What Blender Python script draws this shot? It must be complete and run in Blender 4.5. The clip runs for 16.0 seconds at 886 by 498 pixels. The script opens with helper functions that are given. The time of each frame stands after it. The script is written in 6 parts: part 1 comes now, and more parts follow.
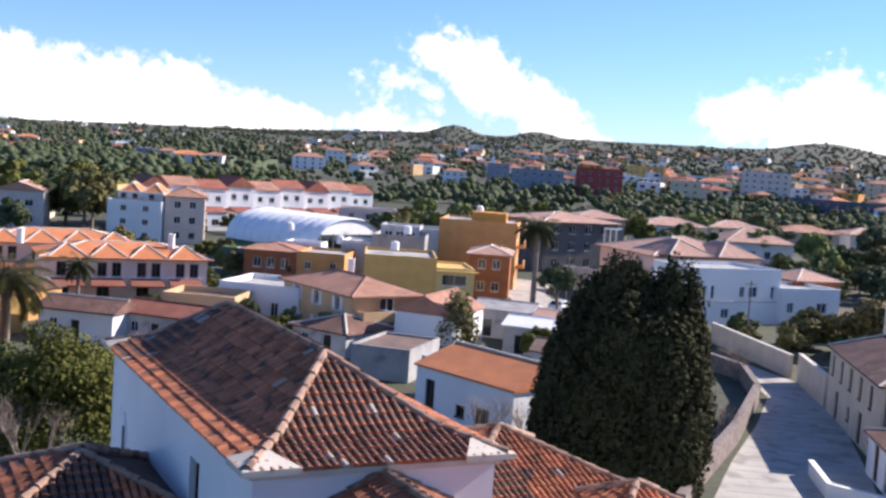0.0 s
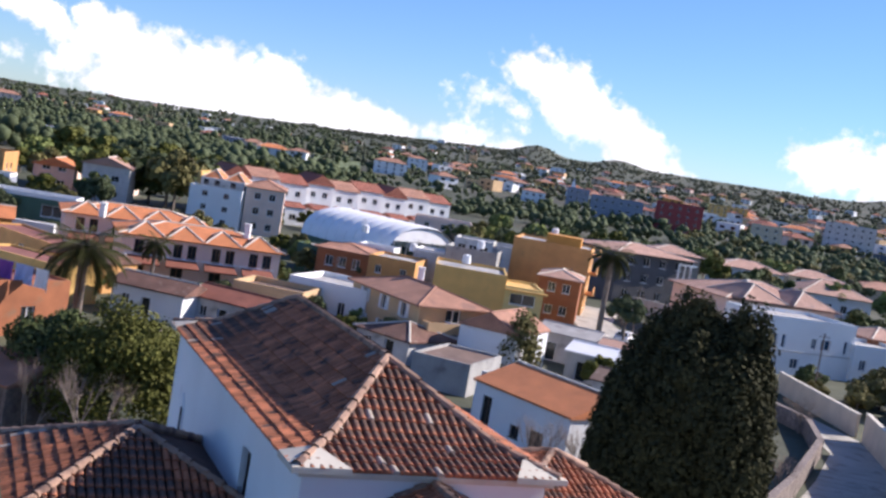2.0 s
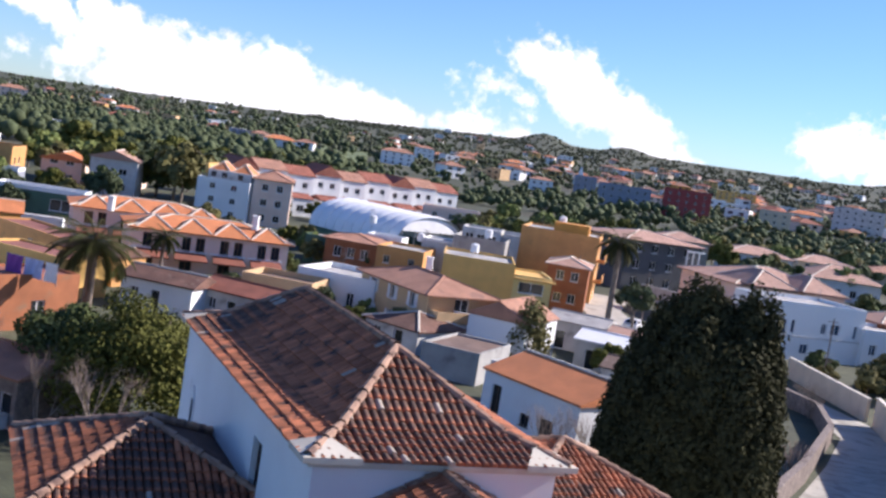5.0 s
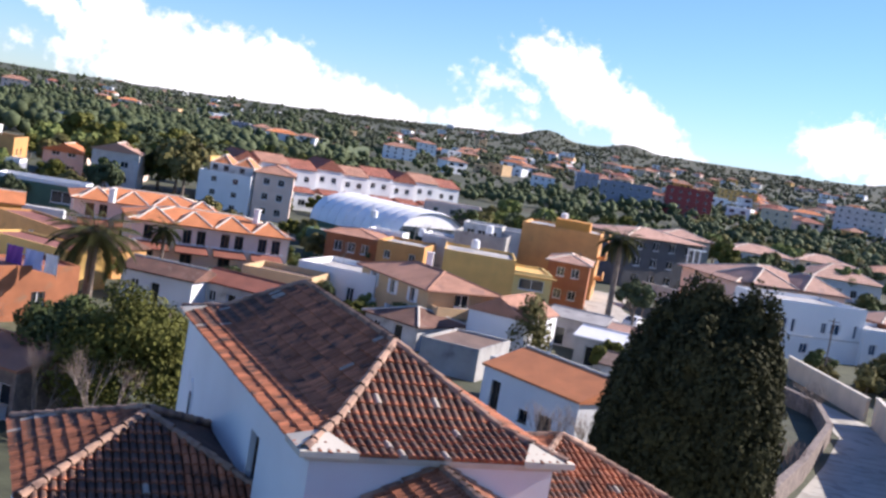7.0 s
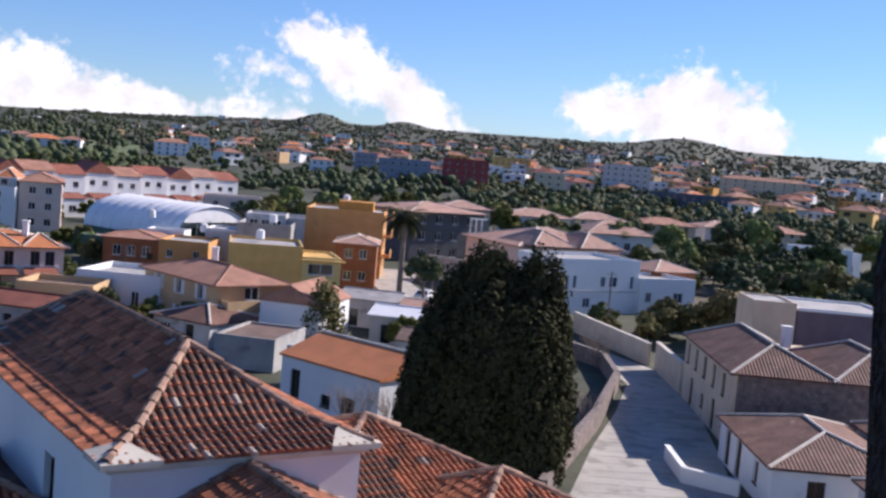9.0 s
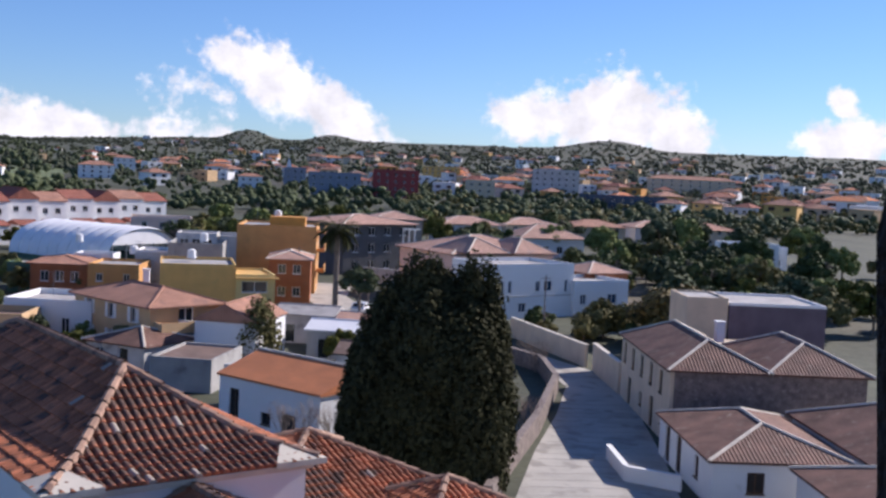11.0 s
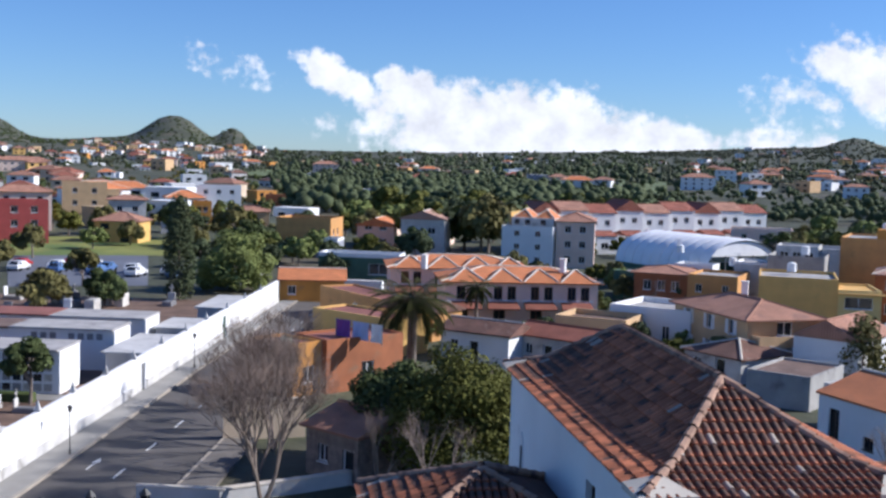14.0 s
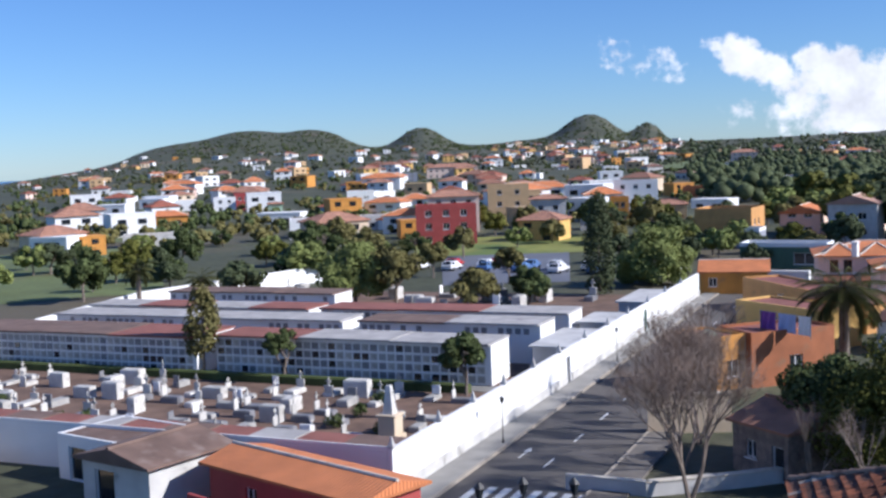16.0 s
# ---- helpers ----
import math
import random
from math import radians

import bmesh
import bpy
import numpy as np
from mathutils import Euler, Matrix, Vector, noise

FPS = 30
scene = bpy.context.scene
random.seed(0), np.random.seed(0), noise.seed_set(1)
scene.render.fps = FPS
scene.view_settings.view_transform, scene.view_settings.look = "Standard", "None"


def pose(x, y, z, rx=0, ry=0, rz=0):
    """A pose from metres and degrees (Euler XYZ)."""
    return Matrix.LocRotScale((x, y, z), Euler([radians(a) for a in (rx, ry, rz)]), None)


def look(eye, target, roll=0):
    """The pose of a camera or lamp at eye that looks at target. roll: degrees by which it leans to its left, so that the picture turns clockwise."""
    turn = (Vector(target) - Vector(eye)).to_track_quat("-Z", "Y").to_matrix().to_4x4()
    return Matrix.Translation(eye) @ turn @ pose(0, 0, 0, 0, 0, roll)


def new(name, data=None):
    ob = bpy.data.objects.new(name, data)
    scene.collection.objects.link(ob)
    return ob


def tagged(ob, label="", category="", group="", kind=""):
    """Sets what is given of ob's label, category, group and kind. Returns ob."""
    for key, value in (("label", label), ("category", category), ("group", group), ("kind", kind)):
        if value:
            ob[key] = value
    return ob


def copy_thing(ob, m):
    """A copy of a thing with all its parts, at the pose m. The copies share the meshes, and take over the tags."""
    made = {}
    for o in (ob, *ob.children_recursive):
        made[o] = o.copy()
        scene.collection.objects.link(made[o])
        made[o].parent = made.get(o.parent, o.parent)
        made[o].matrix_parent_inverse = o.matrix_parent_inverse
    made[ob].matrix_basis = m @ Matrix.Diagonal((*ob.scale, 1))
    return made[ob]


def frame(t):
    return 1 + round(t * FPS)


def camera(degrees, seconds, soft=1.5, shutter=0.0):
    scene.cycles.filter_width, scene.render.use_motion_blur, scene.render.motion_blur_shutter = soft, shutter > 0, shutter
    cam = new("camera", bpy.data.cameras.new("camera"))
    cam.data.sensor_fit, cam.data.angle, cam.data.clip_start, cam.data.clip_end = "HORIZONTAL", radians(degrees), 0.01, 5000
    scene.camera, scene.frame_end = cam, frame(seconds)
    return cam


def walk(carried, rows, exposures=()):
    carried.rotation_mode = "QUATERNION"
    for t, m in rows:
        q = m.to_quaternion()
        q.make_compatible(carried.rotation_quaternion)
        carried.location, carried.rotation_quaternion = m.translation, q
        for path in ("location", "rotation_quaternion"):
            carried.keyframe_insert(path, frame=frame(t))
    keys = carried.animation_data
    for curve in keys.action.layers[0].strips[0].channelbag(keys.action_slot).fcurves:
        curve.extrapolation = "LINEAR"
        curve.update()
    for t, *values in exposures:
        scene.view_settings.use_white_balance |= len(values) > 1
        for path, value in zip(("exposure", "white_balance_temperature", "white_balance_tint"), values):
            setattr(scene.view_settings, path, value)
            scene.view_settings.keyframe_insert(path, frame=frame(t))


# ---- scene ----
cam = camera(43.0, 16.0, soft=2.7)
EYE = 18.0
PATH = [
    (0.0, pose(0.041, -0.124, EYE + 0.027, 85.29, -4.00, 0.36)),
    (0.5, pose(0.035, -0.146, EYE + 0.023, 85.33, -6.11, 0.68)),
    (1.0, pose(0.028, -0.022, EYE + -0.002, 85.41, -7.68, 3.16)),
    (1.5, pose(0.007, 0.025, EYE + -0.012, 85.52, -9.66, 4.08)),
    (2.0, pose(-0.009, 0.048, EYE + -0.027, 85.55, -9.84, 4.52)),
    (2.5, pose(-0.000, 0.027, EYE + -0.018, 85.52, -9.75, 4.65)),
    (3.0, pose(-0.009, 0.056, EYE + -0.019, 85.52, -8.91, 4.58)),
    (3.5, pose(-0.013, 0.089, EYE + -0.019, 85.52, -8.98, 4.68)),
    (4.0, pose(-0.018, 0.058, EYE + -0.017, 85.45, -9.00, 4.87)),
    (4.5, pose(-0.007, 0.042, EYE + -0.021, 85.38, -8.04, 4.79)),
    (4.7, pose(-0.007, 0.031, EYE + -0.024, 85.05, -8.49, 4.79)),
    (6.8, pose(-0.001, -0.005, EYE + 0.000, 84.78, -10.24, 5.03)),
    (7.0, pose(0.048, 0.060, EYE + -0.030, 84.71, -9.70, 4.99)),
    (7.5, pose(0.051, 0.006, EYE + -0.011, 84.52, -8.32, 4.41)),
    (8.0, pose(0.060, 0.052, EYE + -0.007, 84.84, -8.13, 1.66)),
    (8.5, pose(0.058, 0.101, EYE + -0.017, 84.99, -5.11, -1.97)),
    (9.0, pose(0.031, -0.079, EYE + 0.015, 85.28, -4.95, -6.39)),
    (9.5, pose(0.004, -0.054, EYE + -0.008, 85.37, -3.35, -8.90)),
    (9.7, pose(-0.018, -0.100, EYE + -0.005, 85.60, -2.38, -10.47)),
    (11.8, pose(-0.055, -0.051, EYE + -0.007, 86.22, -3.73, -8.37)),
    (12.0, pose(-0.023, 0.005, EYE + 0.011, 86.04, -2.87, -5.50)),
    (12.5, pose(0.005, -0.119, EYE + 0.030, 85.89, -2.72, 0.28)),
    (13.0, pose(-0.091, 0.176, EYE + -0.009, 85.71, -1.46, 7.03)),
    (13.5, pose(-0.134, 0.104, EYE + 0.001, 85.55, -0.92, 15.24)),
    (14.0, pose(-0.072, 0.029, EYE + 0.019, 85.50, -1.61, 19.88)),
    (14.5, pose(0.080, -0.170, EYE + 0.058, 85.20, -0.87, 26.40)),
    (15.0, pose(0.028, -0.062, EYE + 0.048, 84.88, 1.95, 27.31)),
    (15.5, pose(-0.021, 0.041, EYE + 0.020, 85.01, 1.63, 34.00)),
    (16.0, pose(0.001, -0.007, EYE + -0.001, 85.30, 2.17, 40.74)),
]
walk(cam, PATH, [(0.0, 0.78, 6450, 19), (0.6, 0.70, 6400, 19), (1.0, 0.60, 6350, 19), (4.5, 0.68, 6350, 19), (7.0, 0.80, 6450, 19), (7.5, 0.88, 6450, 19), (9.5, 0.26, 6300, 21), (12.0, 0.28, 6250, 18), (13.5, 0.25, 5950, 14), (16.0, 0.25, 5850, 14)])

# ---- light: winter sun to the right and a little ahead, blue sky with a bank of cumulus ----
SUN_AZ, SUN_EL = -65.0, 32.0          # degrees, azimuth counted to the left of +y
to_sun = Vector((-math.sin(radians(SUN_AZ)) * math.cos(radians(SUN_EL)), math.cos(radians(SUN_AZ)) * math.cos(radians(SUN_EL)), math.sin(radians(SUN_EL))))
sun = new("sun", bpy.data.lights.new("sun", "SUN"))
sun.data.energy, sun.data.angle, sun.data.color = 5.4, radians(0.6), (1.0, 0.94, 0.85)
sun.matrix_world = look((0, 0, 300), Vector((0, 0, 300)) - to_sun)

world = bpy.data.worlds.new("sky")
scene.world = world
world.use_nodes = True
WN, WL = world.node_tree.nodes, world.node_tree.links
WN.clear()


def wmath(op, a, b=None):
    n = WN.new("ShaderNodeMath")
    n.operation = op
    for i, v in enumerate((a, b)):
        if v is None:
            continue
        if isinstance(v, (int, float)):
            n.inputs[i].default_value = v
        else:
            WL.new(v, n.inputs[i])
    return n.outputs[0]


sky = WN.new("ShaderNodeTexSky")
sky.sky_type, sky.sun_disc = "NISHITA", False
sky.sun_elevation, sky.sun_rotation = radians(SUN_EL), radians(-SUN_AZ)
sky.altitude, sky.air_density, sky.dust_density, sky.ozone_density = 500, 1.0, 0.05, 4.0
coord = WN.new("ShaderNodeTexCoord")
split = WN.new("ShaderNodeSeparateXYZ")
WL.new(coord.outputs["Generated"], split.inputs[0])
az = wmath("MULTIPLY", wmath("ARCTAN2", wmath("MULTIPLY", split.outputs[0], -1), split.outputs[1]), 57.29578)
el = wmath("MULTIPLY", wmath("ARCSINE", split.outputs[2]), 57.29578)
flat = WN.new("ShaderNodeCombineXYZ")
WL.new(az, flat.inputs[0])
WL.new(el, flat.inputs[1])


def wnoise(scale, detail, offset):
    m = WN.new("ShaderNodeMapping")
    m.inputs["Location"].default_value = (offset, offset * 0.7, offset * 0.3)
    WL.new(flat.outputs[0], m.inputs[0])
    n = WN.new("ShaderNodeTexNoise")
    n.inputs["Scale"].default_value, n.inputs["Detail"].default_value, n.inputs["Roughness"].default_value = scale, detail, 0.6
    WL.new(m.outputs[0], n.inputs["Vector"])
    return n.outputs[0]


# each cloud: azimuth, elevation, half width, half height, lean (degrees)
CLOUDS = [(18.5, 1.9, 6.5, 2.2, 0), (21.3, 3.0, 2.2, 1.5, 0), (14.5, 2.0, 5.0, 1.9, -8), (9.0, 1.0, 5.5, 1.35, -10), (25.3, 3.9, 2.6, 1.0, -28), (22.4, 3.9, 1.2, 0.75, 0), (3.5, 1.2, 4.0, 0.9, 0, 0.3),
          (0.6, 5.0, 2.2, 1.0, -15), (-1.9, 4.0, 3.2, 1.7, -35), (-4.4, 2.6, 4.2, 1.4, -32), (2.9, 2.9, 2.4, 1.5, -20, 0.05),
          (-14.6, 3.0, 2.9, 1.6, 15), (-18.2, 3.0, 4.0, 2.5, 0), (-21.5, 2.2, 2.6, 1.8, -30), (-29.6, 2.3, 2.4, 1.3, 0), (-29.3, 4.1, 1.0, 0.7, -50), (-37.0, 2.5, 4.5, 1.9, 0),
          (30.6, 4.35, 2.6, 0.8, -14, -0.06)]
warp = wmath("SUBTRACT", wnoise(0.55, 5.0, 3.0), 0.5)
warp2 = wmath("SUBTRACT", wnoise(1.9, 4.0, 11.0), 0.5)
density = None
for a, e, w, h, lean, *thin in CLOUDS:
    sh = WN.new("ShaderNodeMapping")
    sh.vector_type = "TEXTURE"
    sh.inputs["Location"].default_value, sh.inputs["Rotation"].default_value, sh.inputs["Scale"].default_value = (a, e, 0), (0, 0, radians(-lean)), (w, h, 1)
    WL.new(flat.outputs[0], sh.inputs[0])
    ln = WN.new("ShaderNodeVectorMath")
    ln.operation = "LENGTH"
    WL.new(sh.outputs[0], ln.inputs[0])
    d = wmath("SUBTRACT", 1.0, ln.outputs["Value"])
    if thin:
        d = wmath("MINIMUM", d, thin[0])
    density = d if density is None else wmath("MAXIMUM", density, d)
density = wmath("ADD", density, wmath("MULTIPLY", warp, 1.6))
density = wmath("ADD", density, wmath("MULTIPLY", warp2, 0.8))
ramp = WN.new("ShaderNodeMapRange")
ramp.interpolation_type = "SMOOTHSTEP"
ramp.inputs["From Min"].default_value, ramp.inputs["From Max"].default_value = -0.10, 0.38
WL.new(density, ramp.inputs["Value"])
shade = WN.new("ShaderNodeMapRange")
shade.inputs["From Min"].default_value, shade.inputs["From Max"].default_value = 0.3, 0.75
shade.inputs["To Min"].default_value, shade.inputs["To Max"].default_value = 7.6, 11.8
WL.new(wnoise(0.5, 4.0, 21.0), shade.inputs["Value"])
white = WN.new("ShaderNodeMix")
white.data_type, white.blend_type = "RGBA", "MULTIPLY"
white.inputs["Factor"].default_value = 1.0
white.inputs["A"].default_value = (0.97, 0.98, 1.0, 1)
WL.new(shade.outputs[0], white.inputs["B"])
mixed = WN.new("ShaderNodeMix")
mixed.data_type = "RGBA"
WL.new(ramp.outputs[0], mixed.inputs["Factor"])
tint = WN.new("ShaderNodeMix")
tint.data_type, tint.blend_type = "RGBA", "MULTIPLY"
tint.inputs["Factor"].default_value = 1.0
tint.inputs["B"].default_value = (0.70, 0.90, 1.18, 1)
WL.new(sky.outputs[0], tint.inputs["A"])
WL.new(tint.outputs["Result"], mixed.inputs["A"])
WL.new(white.outputs["Result"], mixed.inputs["B"])
bg = WN.new("ShaderNodeBackground")
bg.inputs["Strength"].default_value = 0.088
WL.new(mixed.outputs["Result"], bg.inputs["Color"])
wout = WN.new("ShaderNodeOutputWorld")
WL.new(bg.outputs[0], wout.inputs["Surface"])
scene.view_settings.exposure = 0.0

# ---- materials ----
def mat(name, base, rough=0.85, vary=0.25, scale=3.0, fine=40.0, bump=0.15, metal=0.0, second=None, second_at=0.6, second_scale=0.8, per_object=0.0, per_island=0.0, wave=None, bump_dist=0.03):
    """A painted, stony or leafy surface: base colour broken by a broad stain, a fine grain, and a second colour in patches."""
    m = bpy.data.materials.new(name)
    m.use_nodes = True
    nt = m.node_tree
    N, L = nt.nodes, nt.links
    bsdf = N["Principled BSDF"]
    bsdf.inputs["Roughness"].default_value, bsdf.inputs["Metallic"].default_value = rough, metal
    tc = N.new("ShaderNodeTexCoord")
    src = tc.outputs["Object"]

    def tex(sc, det, off=0.0):
        t = N.new("ShaderNodeTexNoise")
        t.inputs["Scale"].default_value, t.inputs["Detail"].default_value = sc, det
        mp = N.new("ShaderNodeMapping")
        mp.inputs["Location"].default_value = (off, off, off)
        L.new(src, mp.inputs[0])
        L.new(mp.outputs[0], t.inputs["Vector"])
        return t.outputs[0]

    def mix(fac, a, b, blend="MIX"):
        x = N.new("ShaderNodeMix")
        x.data_type, x.blend_type = "RGBA", blend
        for key, v in (("Factor", fac), ("A", a), ("B", b)):
            if isinstance(v, (int, float)):
                x.inputs[key].default_value = v
            elif isinstance(v, tuple):
                x.inputs[key].default_value = (*v, 1)
            else:
                L.new(v, x.inputs[key])
        return x.outputs["Result"]

    def rng(v, a, b, c, d):
        r = N.new("ShaderNodeMapRange")
        for key, q in (("From Min", a), ("From Max", b), ("To Min", c), ("To Max", d)):
            r.inputs[key].default_value = q
        L.new(v, r.inputs["Value"])
        return r.outputs[0]

    broad = tex(scale * 0.2, 4)
    grain = tex(fine, 3, 5.0)
    col = mix(1.0, base, rng(broad, 0.3, 0.7, 1 - vary, 1 + vary), "MULTIPLY")
    col = mix(1.0, col, rng(grain, 0.3, 0.7, 1 - vary * 0.6, 1 + vary * 0.6), "MULTIPLY")
    if second:
        col = mix(rng(tex(second_scale, 5, 9.0), second_at, second_at + 0.12, 0.0, 1.0), col, second)
    if per_object or per_island:
        if per_object:
            o = N.new("ShaderNodeObjectInfo").outputs["Random"]
            col = mix(1.0, col, rng(o, 0, 1, 1 - per_object, 1 + per_object), "MULTIPLY")
        if per_island:
            o = N.new("ShaderNodeNewGeometry").outputs["Random Per Island"]
            col = mix(1.0, col, rng(o, 0, 1, 1 - per_island, 1 + per_island), "MULTIPLY")
    L.new(col, bsdf.inputs["Base Color"])
    bp = N.new("ShaderNodeBump")
    bp.inputs["Strength"].default_value, bp.inputs["Distance"].default_value = bump, bump_dist
    L.new(grain, bp.inputs["Height"])
    L.new(bp.outputs[0], bsdf.inputs["Normal"])
    if wave:                                     # rows of barrel tiles too far off to build singly; uses the uv map (metres)
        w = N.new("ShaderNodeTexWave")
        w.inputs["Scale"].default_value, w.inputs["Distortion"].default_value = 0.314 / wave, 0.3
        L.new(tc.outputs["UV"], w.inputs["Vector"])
        b2 = N.new("ShaderNodeBump")
        b2.inputs["Strength"].default_value, b2.inputs["Distance"].default_value = 0.7, 0.05
        L.new(w.outputs[1], b2.inputs["Height"])
        L.new(bp.outputs[0], b2.inputs["Normal"])
        L.new(b2.outputs[0], bsdf.inputs["Normal"])
        # furrow shade painted too: colour darker between the rows, lighter on the crests
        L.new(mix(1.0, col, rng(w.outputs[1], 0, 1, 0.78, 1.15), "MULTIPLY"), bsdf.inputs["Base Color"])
    return m


def leafy(name, base, per=0.2):
    m = mat(name, base, rough=0.7, vary=0.3, scale=2.0, fine=6.0, bump=0.0, per_object=0.12, per_island=per)
    b = m.node_tree.nodes["Principled BSDF"]
    b.inputs["Specular IOR Level"].default_value = 0.08
    return m


WHITE = mat("whitewash", (0.78, 0.78, 0.77), vary=0.06, scale=1.5, second=(0.55, 0.53, 0.50), second_at=0.68, second_scale=0.5)
WHITE_PLAIN = mat("white_render", (0.80, 0.80, 0.79), vary=0.05, scale=1.0)
GREYWHITE = mat("grey_plaster", (0.52, 0.51, 0.49), vary=0.15, second=(0.30, 0.29, 0.27), second_at=0.6)
CREAM = mat("cream_render", (0.62, 0.50, 0.36), vary=0.10, second=(0.45, 0.36, 0.27), second_at=0.66)
PINKISH = mat("pale_pink_render", (0.76, 0.58, 0.48), vary=0.08)
YELLOW = mat("yellow_render", (0.66, 0.41, 0.13), vary=0.10, second=(0.48, 0.34, 0.12), second_at=0.64)
OCHRE = mat("ochre_render", (0.56, 0.29, 0.10), vary=0.12, second=(0.38, 0.22, 0.08), second_at=0.62)
ORANGE = mat("orange_render", (0.56, 0.25, 0.05), vary=0.15, second=(0.40, 0.20, 0.07), second_at=0.6)
RUST = mat("rust_red_render", (0.34, 0.12, 0.05), vary=0.2, second=(0.25, 0.13, 0.07), second_at=0.6)
TAN = mat("tan_render", (0.58, 0.39, 0.21), vary=0.10)
RED = mat("red_render", (0.36, 0.065, 0.06), vary=0.12)
BLUEWALL = mat("blue_render", (0.26, 0.28, 0.33), vary=0.1)
GREENWALL = mat("green_panel", (0.05, 0.12, 0.08), vary=0.15, rough=0.6)
CONCRETE = mat("concrete", (0.36, 0.35, 0.33), vary=0.18, second=(0.22, 0.21, 0.20), second_at=0.58)
DARKSTONE = mat("dark_tower_stone", (0.035, 0.03, 0.028), vary=0.35, scale=12, fine=60, bump=0.8)
STONEWALL = mat("stone_wall", (0.19, 0.15, 0.13), vary=0.35, scale=10, fine=14, bump=0.6, second=(0.30, 0.25, 0.21), second_at=0.58, second_scale=3.0)
ASPHALT = mat("asphalt", (0.105, 0.095, 0.087), rough=0.9, vary=0.2, scale=1.5, second=(0.11, 0.10, 0.095), second_at=0.55, second_scale=0.3)
PAVING = mat("pale_paving", (0.42, 0.41, 0.38), vary=0.12, second=(0.30, 0.29, 0.27), second_at=0.6)
PAVE2 = mat("footway", (0.26, 0.25, 0.23), vary=0.15)
PAINT = mat("road_paint", (0.7, 0.7, 0.68), vary=0.15)
GLASS = mat("dark_window_glass", (0.018, 0.022, 0.028), rough=0.08, vary=0.1, bump=0.0)
BLUEGLASS = mat("blue_tinted_glass", (0.03, 0.07, 0.13), rough=0.1, vary=0.1, bump=0.0)
DARKWOOD = mat("dark_stained_wood", (0.035, 0.025, 0.02), rough=0.6, vary=0.3)
BROWNWOOD = mat("brown_wood", (0.10, 0.05, 0.025), rough=0.6, vary=0.3)
GREENWOOD = mat("green_shutter_paint", (0.03, 0.09, 0.05), rough=0.5, vary=0.2)
WHITEFRAME = mat("white_frame_paint", (0.75, 0.75, 0.74), rough=0.45, vary=0.05)
TILE_OLD = mat("old_barrel_tile", (0.40, 0.135, 0.062), vary=0.3, scale=6, fine=30, bump=0.4, per_object=0.35, per_island=0.35, second=(0.10, 0.055, 0.04), second_at=0.56, second_scale=1.6)
# channel tiles under the rows, gap shade included in their dark colour
TILE_UNDER = mat("gap_shade_channel_tile", (0.10, 0.048, 0.034), vary=0.35, scale=6, fine=30, bump=0.4)
LICHEN = mat("lichen_pale_tile", (0.44, 0.36, 0.29), vary=0.25, scale=6)
SLAB = mat("plain_lime_slab", (0.52, 0.47, 0.39), vary=0.12, scale=4)
MORTAR = mat("lime_mortar", (0.62, 0.56, 0.47), vary=0.15, scale=5, second=(0.40, 0.34, 0.28), second_at=0.6, second_scale=2.5)
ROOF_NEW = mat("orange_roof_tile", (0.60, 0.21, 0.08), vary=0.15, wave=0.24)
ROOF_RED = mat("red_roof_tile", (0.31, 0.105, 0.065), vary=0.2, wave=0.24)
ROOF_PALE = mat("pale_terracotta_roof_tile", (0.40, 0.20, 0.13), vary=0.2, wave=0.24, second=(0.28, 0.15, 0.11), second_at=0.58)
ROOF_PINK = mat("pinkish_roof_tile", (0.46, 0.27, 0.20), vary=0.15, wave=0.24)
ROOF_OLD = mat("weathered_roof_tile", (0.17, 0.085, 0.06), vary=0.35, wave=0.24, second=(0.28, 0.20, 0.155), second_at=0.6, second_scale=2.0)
ROOF_FLAT = mat("flat_roof_screed", (0.40, 0.38, 0.36), vary=0.2, second=(0.27, 0.25, 0.24), second_at=0.58)
ROOF_BROWN = mat("brown_flat_roof", (0.17, 0.11, 0.085), vary=0.25, second=(0.24, 0.18, 0.15), second_at=0.58)
ROOF_RUST = mat("rust_red_flat_roof", (0.26, 0.10, 0.075), vary=0.2)
SHEET = mat("white_membrane", (0.84, 0.84, 0.84), rough=0.45, vary=0.06)
METAL = mat("grey_metal", (0.30, 0.31, 0.33), rough=0.4, metal=0.6, vary=0.1)
BLACKMETAL = mat("black_iron", (0.02, 0.02, 0.022), rough=0.5, vary=0.2)
MARBLE = mat("grave_marble", (0.54, 0.52, 0.48), rough=0.5, vary=0.18, second=(0.34, 0.32, 0.28), second_at=0.56, second_scale=1.5, per_object=0.2)
GRAVESTONE = mat("grey_granite", (0.20, 0.20, 0.21), rough=0.4, vary=0.2)
SOIL = mat("reddish_soil", (0.16, 0.10, 0.07), vary=0.3)
BARK = mat("grey_bark", (0.20, 0.16, 0.13), vary=0.3, scale=8)
PALEBARK = mat("pale_bare_twigs", (0.23, 0.18, 0.145), vary=0.25, scale=8)
L_CYPRESS = leafy("cypress_foliage", (0.046, 0.046, 0.022), 0.15)
L_CYPRESS.node_tree.nodes["Principled BSDF"].inputs["Specular IOR Level"].default_value = 0.03
L_TREE = leafy("broadleaf_foliage", (0.118, 0.12, 0.028))
L_OLIVE = leafy("olive_foliage", (0.15, 0.135, 0.05))
L_DARK = leafy("dark_pine_foliage", (0.075, 0.092, 0.045))
L_WILLOW = leafy("pepper_tree_foliage", (0.19, 0.22, 0.07))
L_PALM = leafy("palm_frond_green", (0.07, 0.073, 0.026))
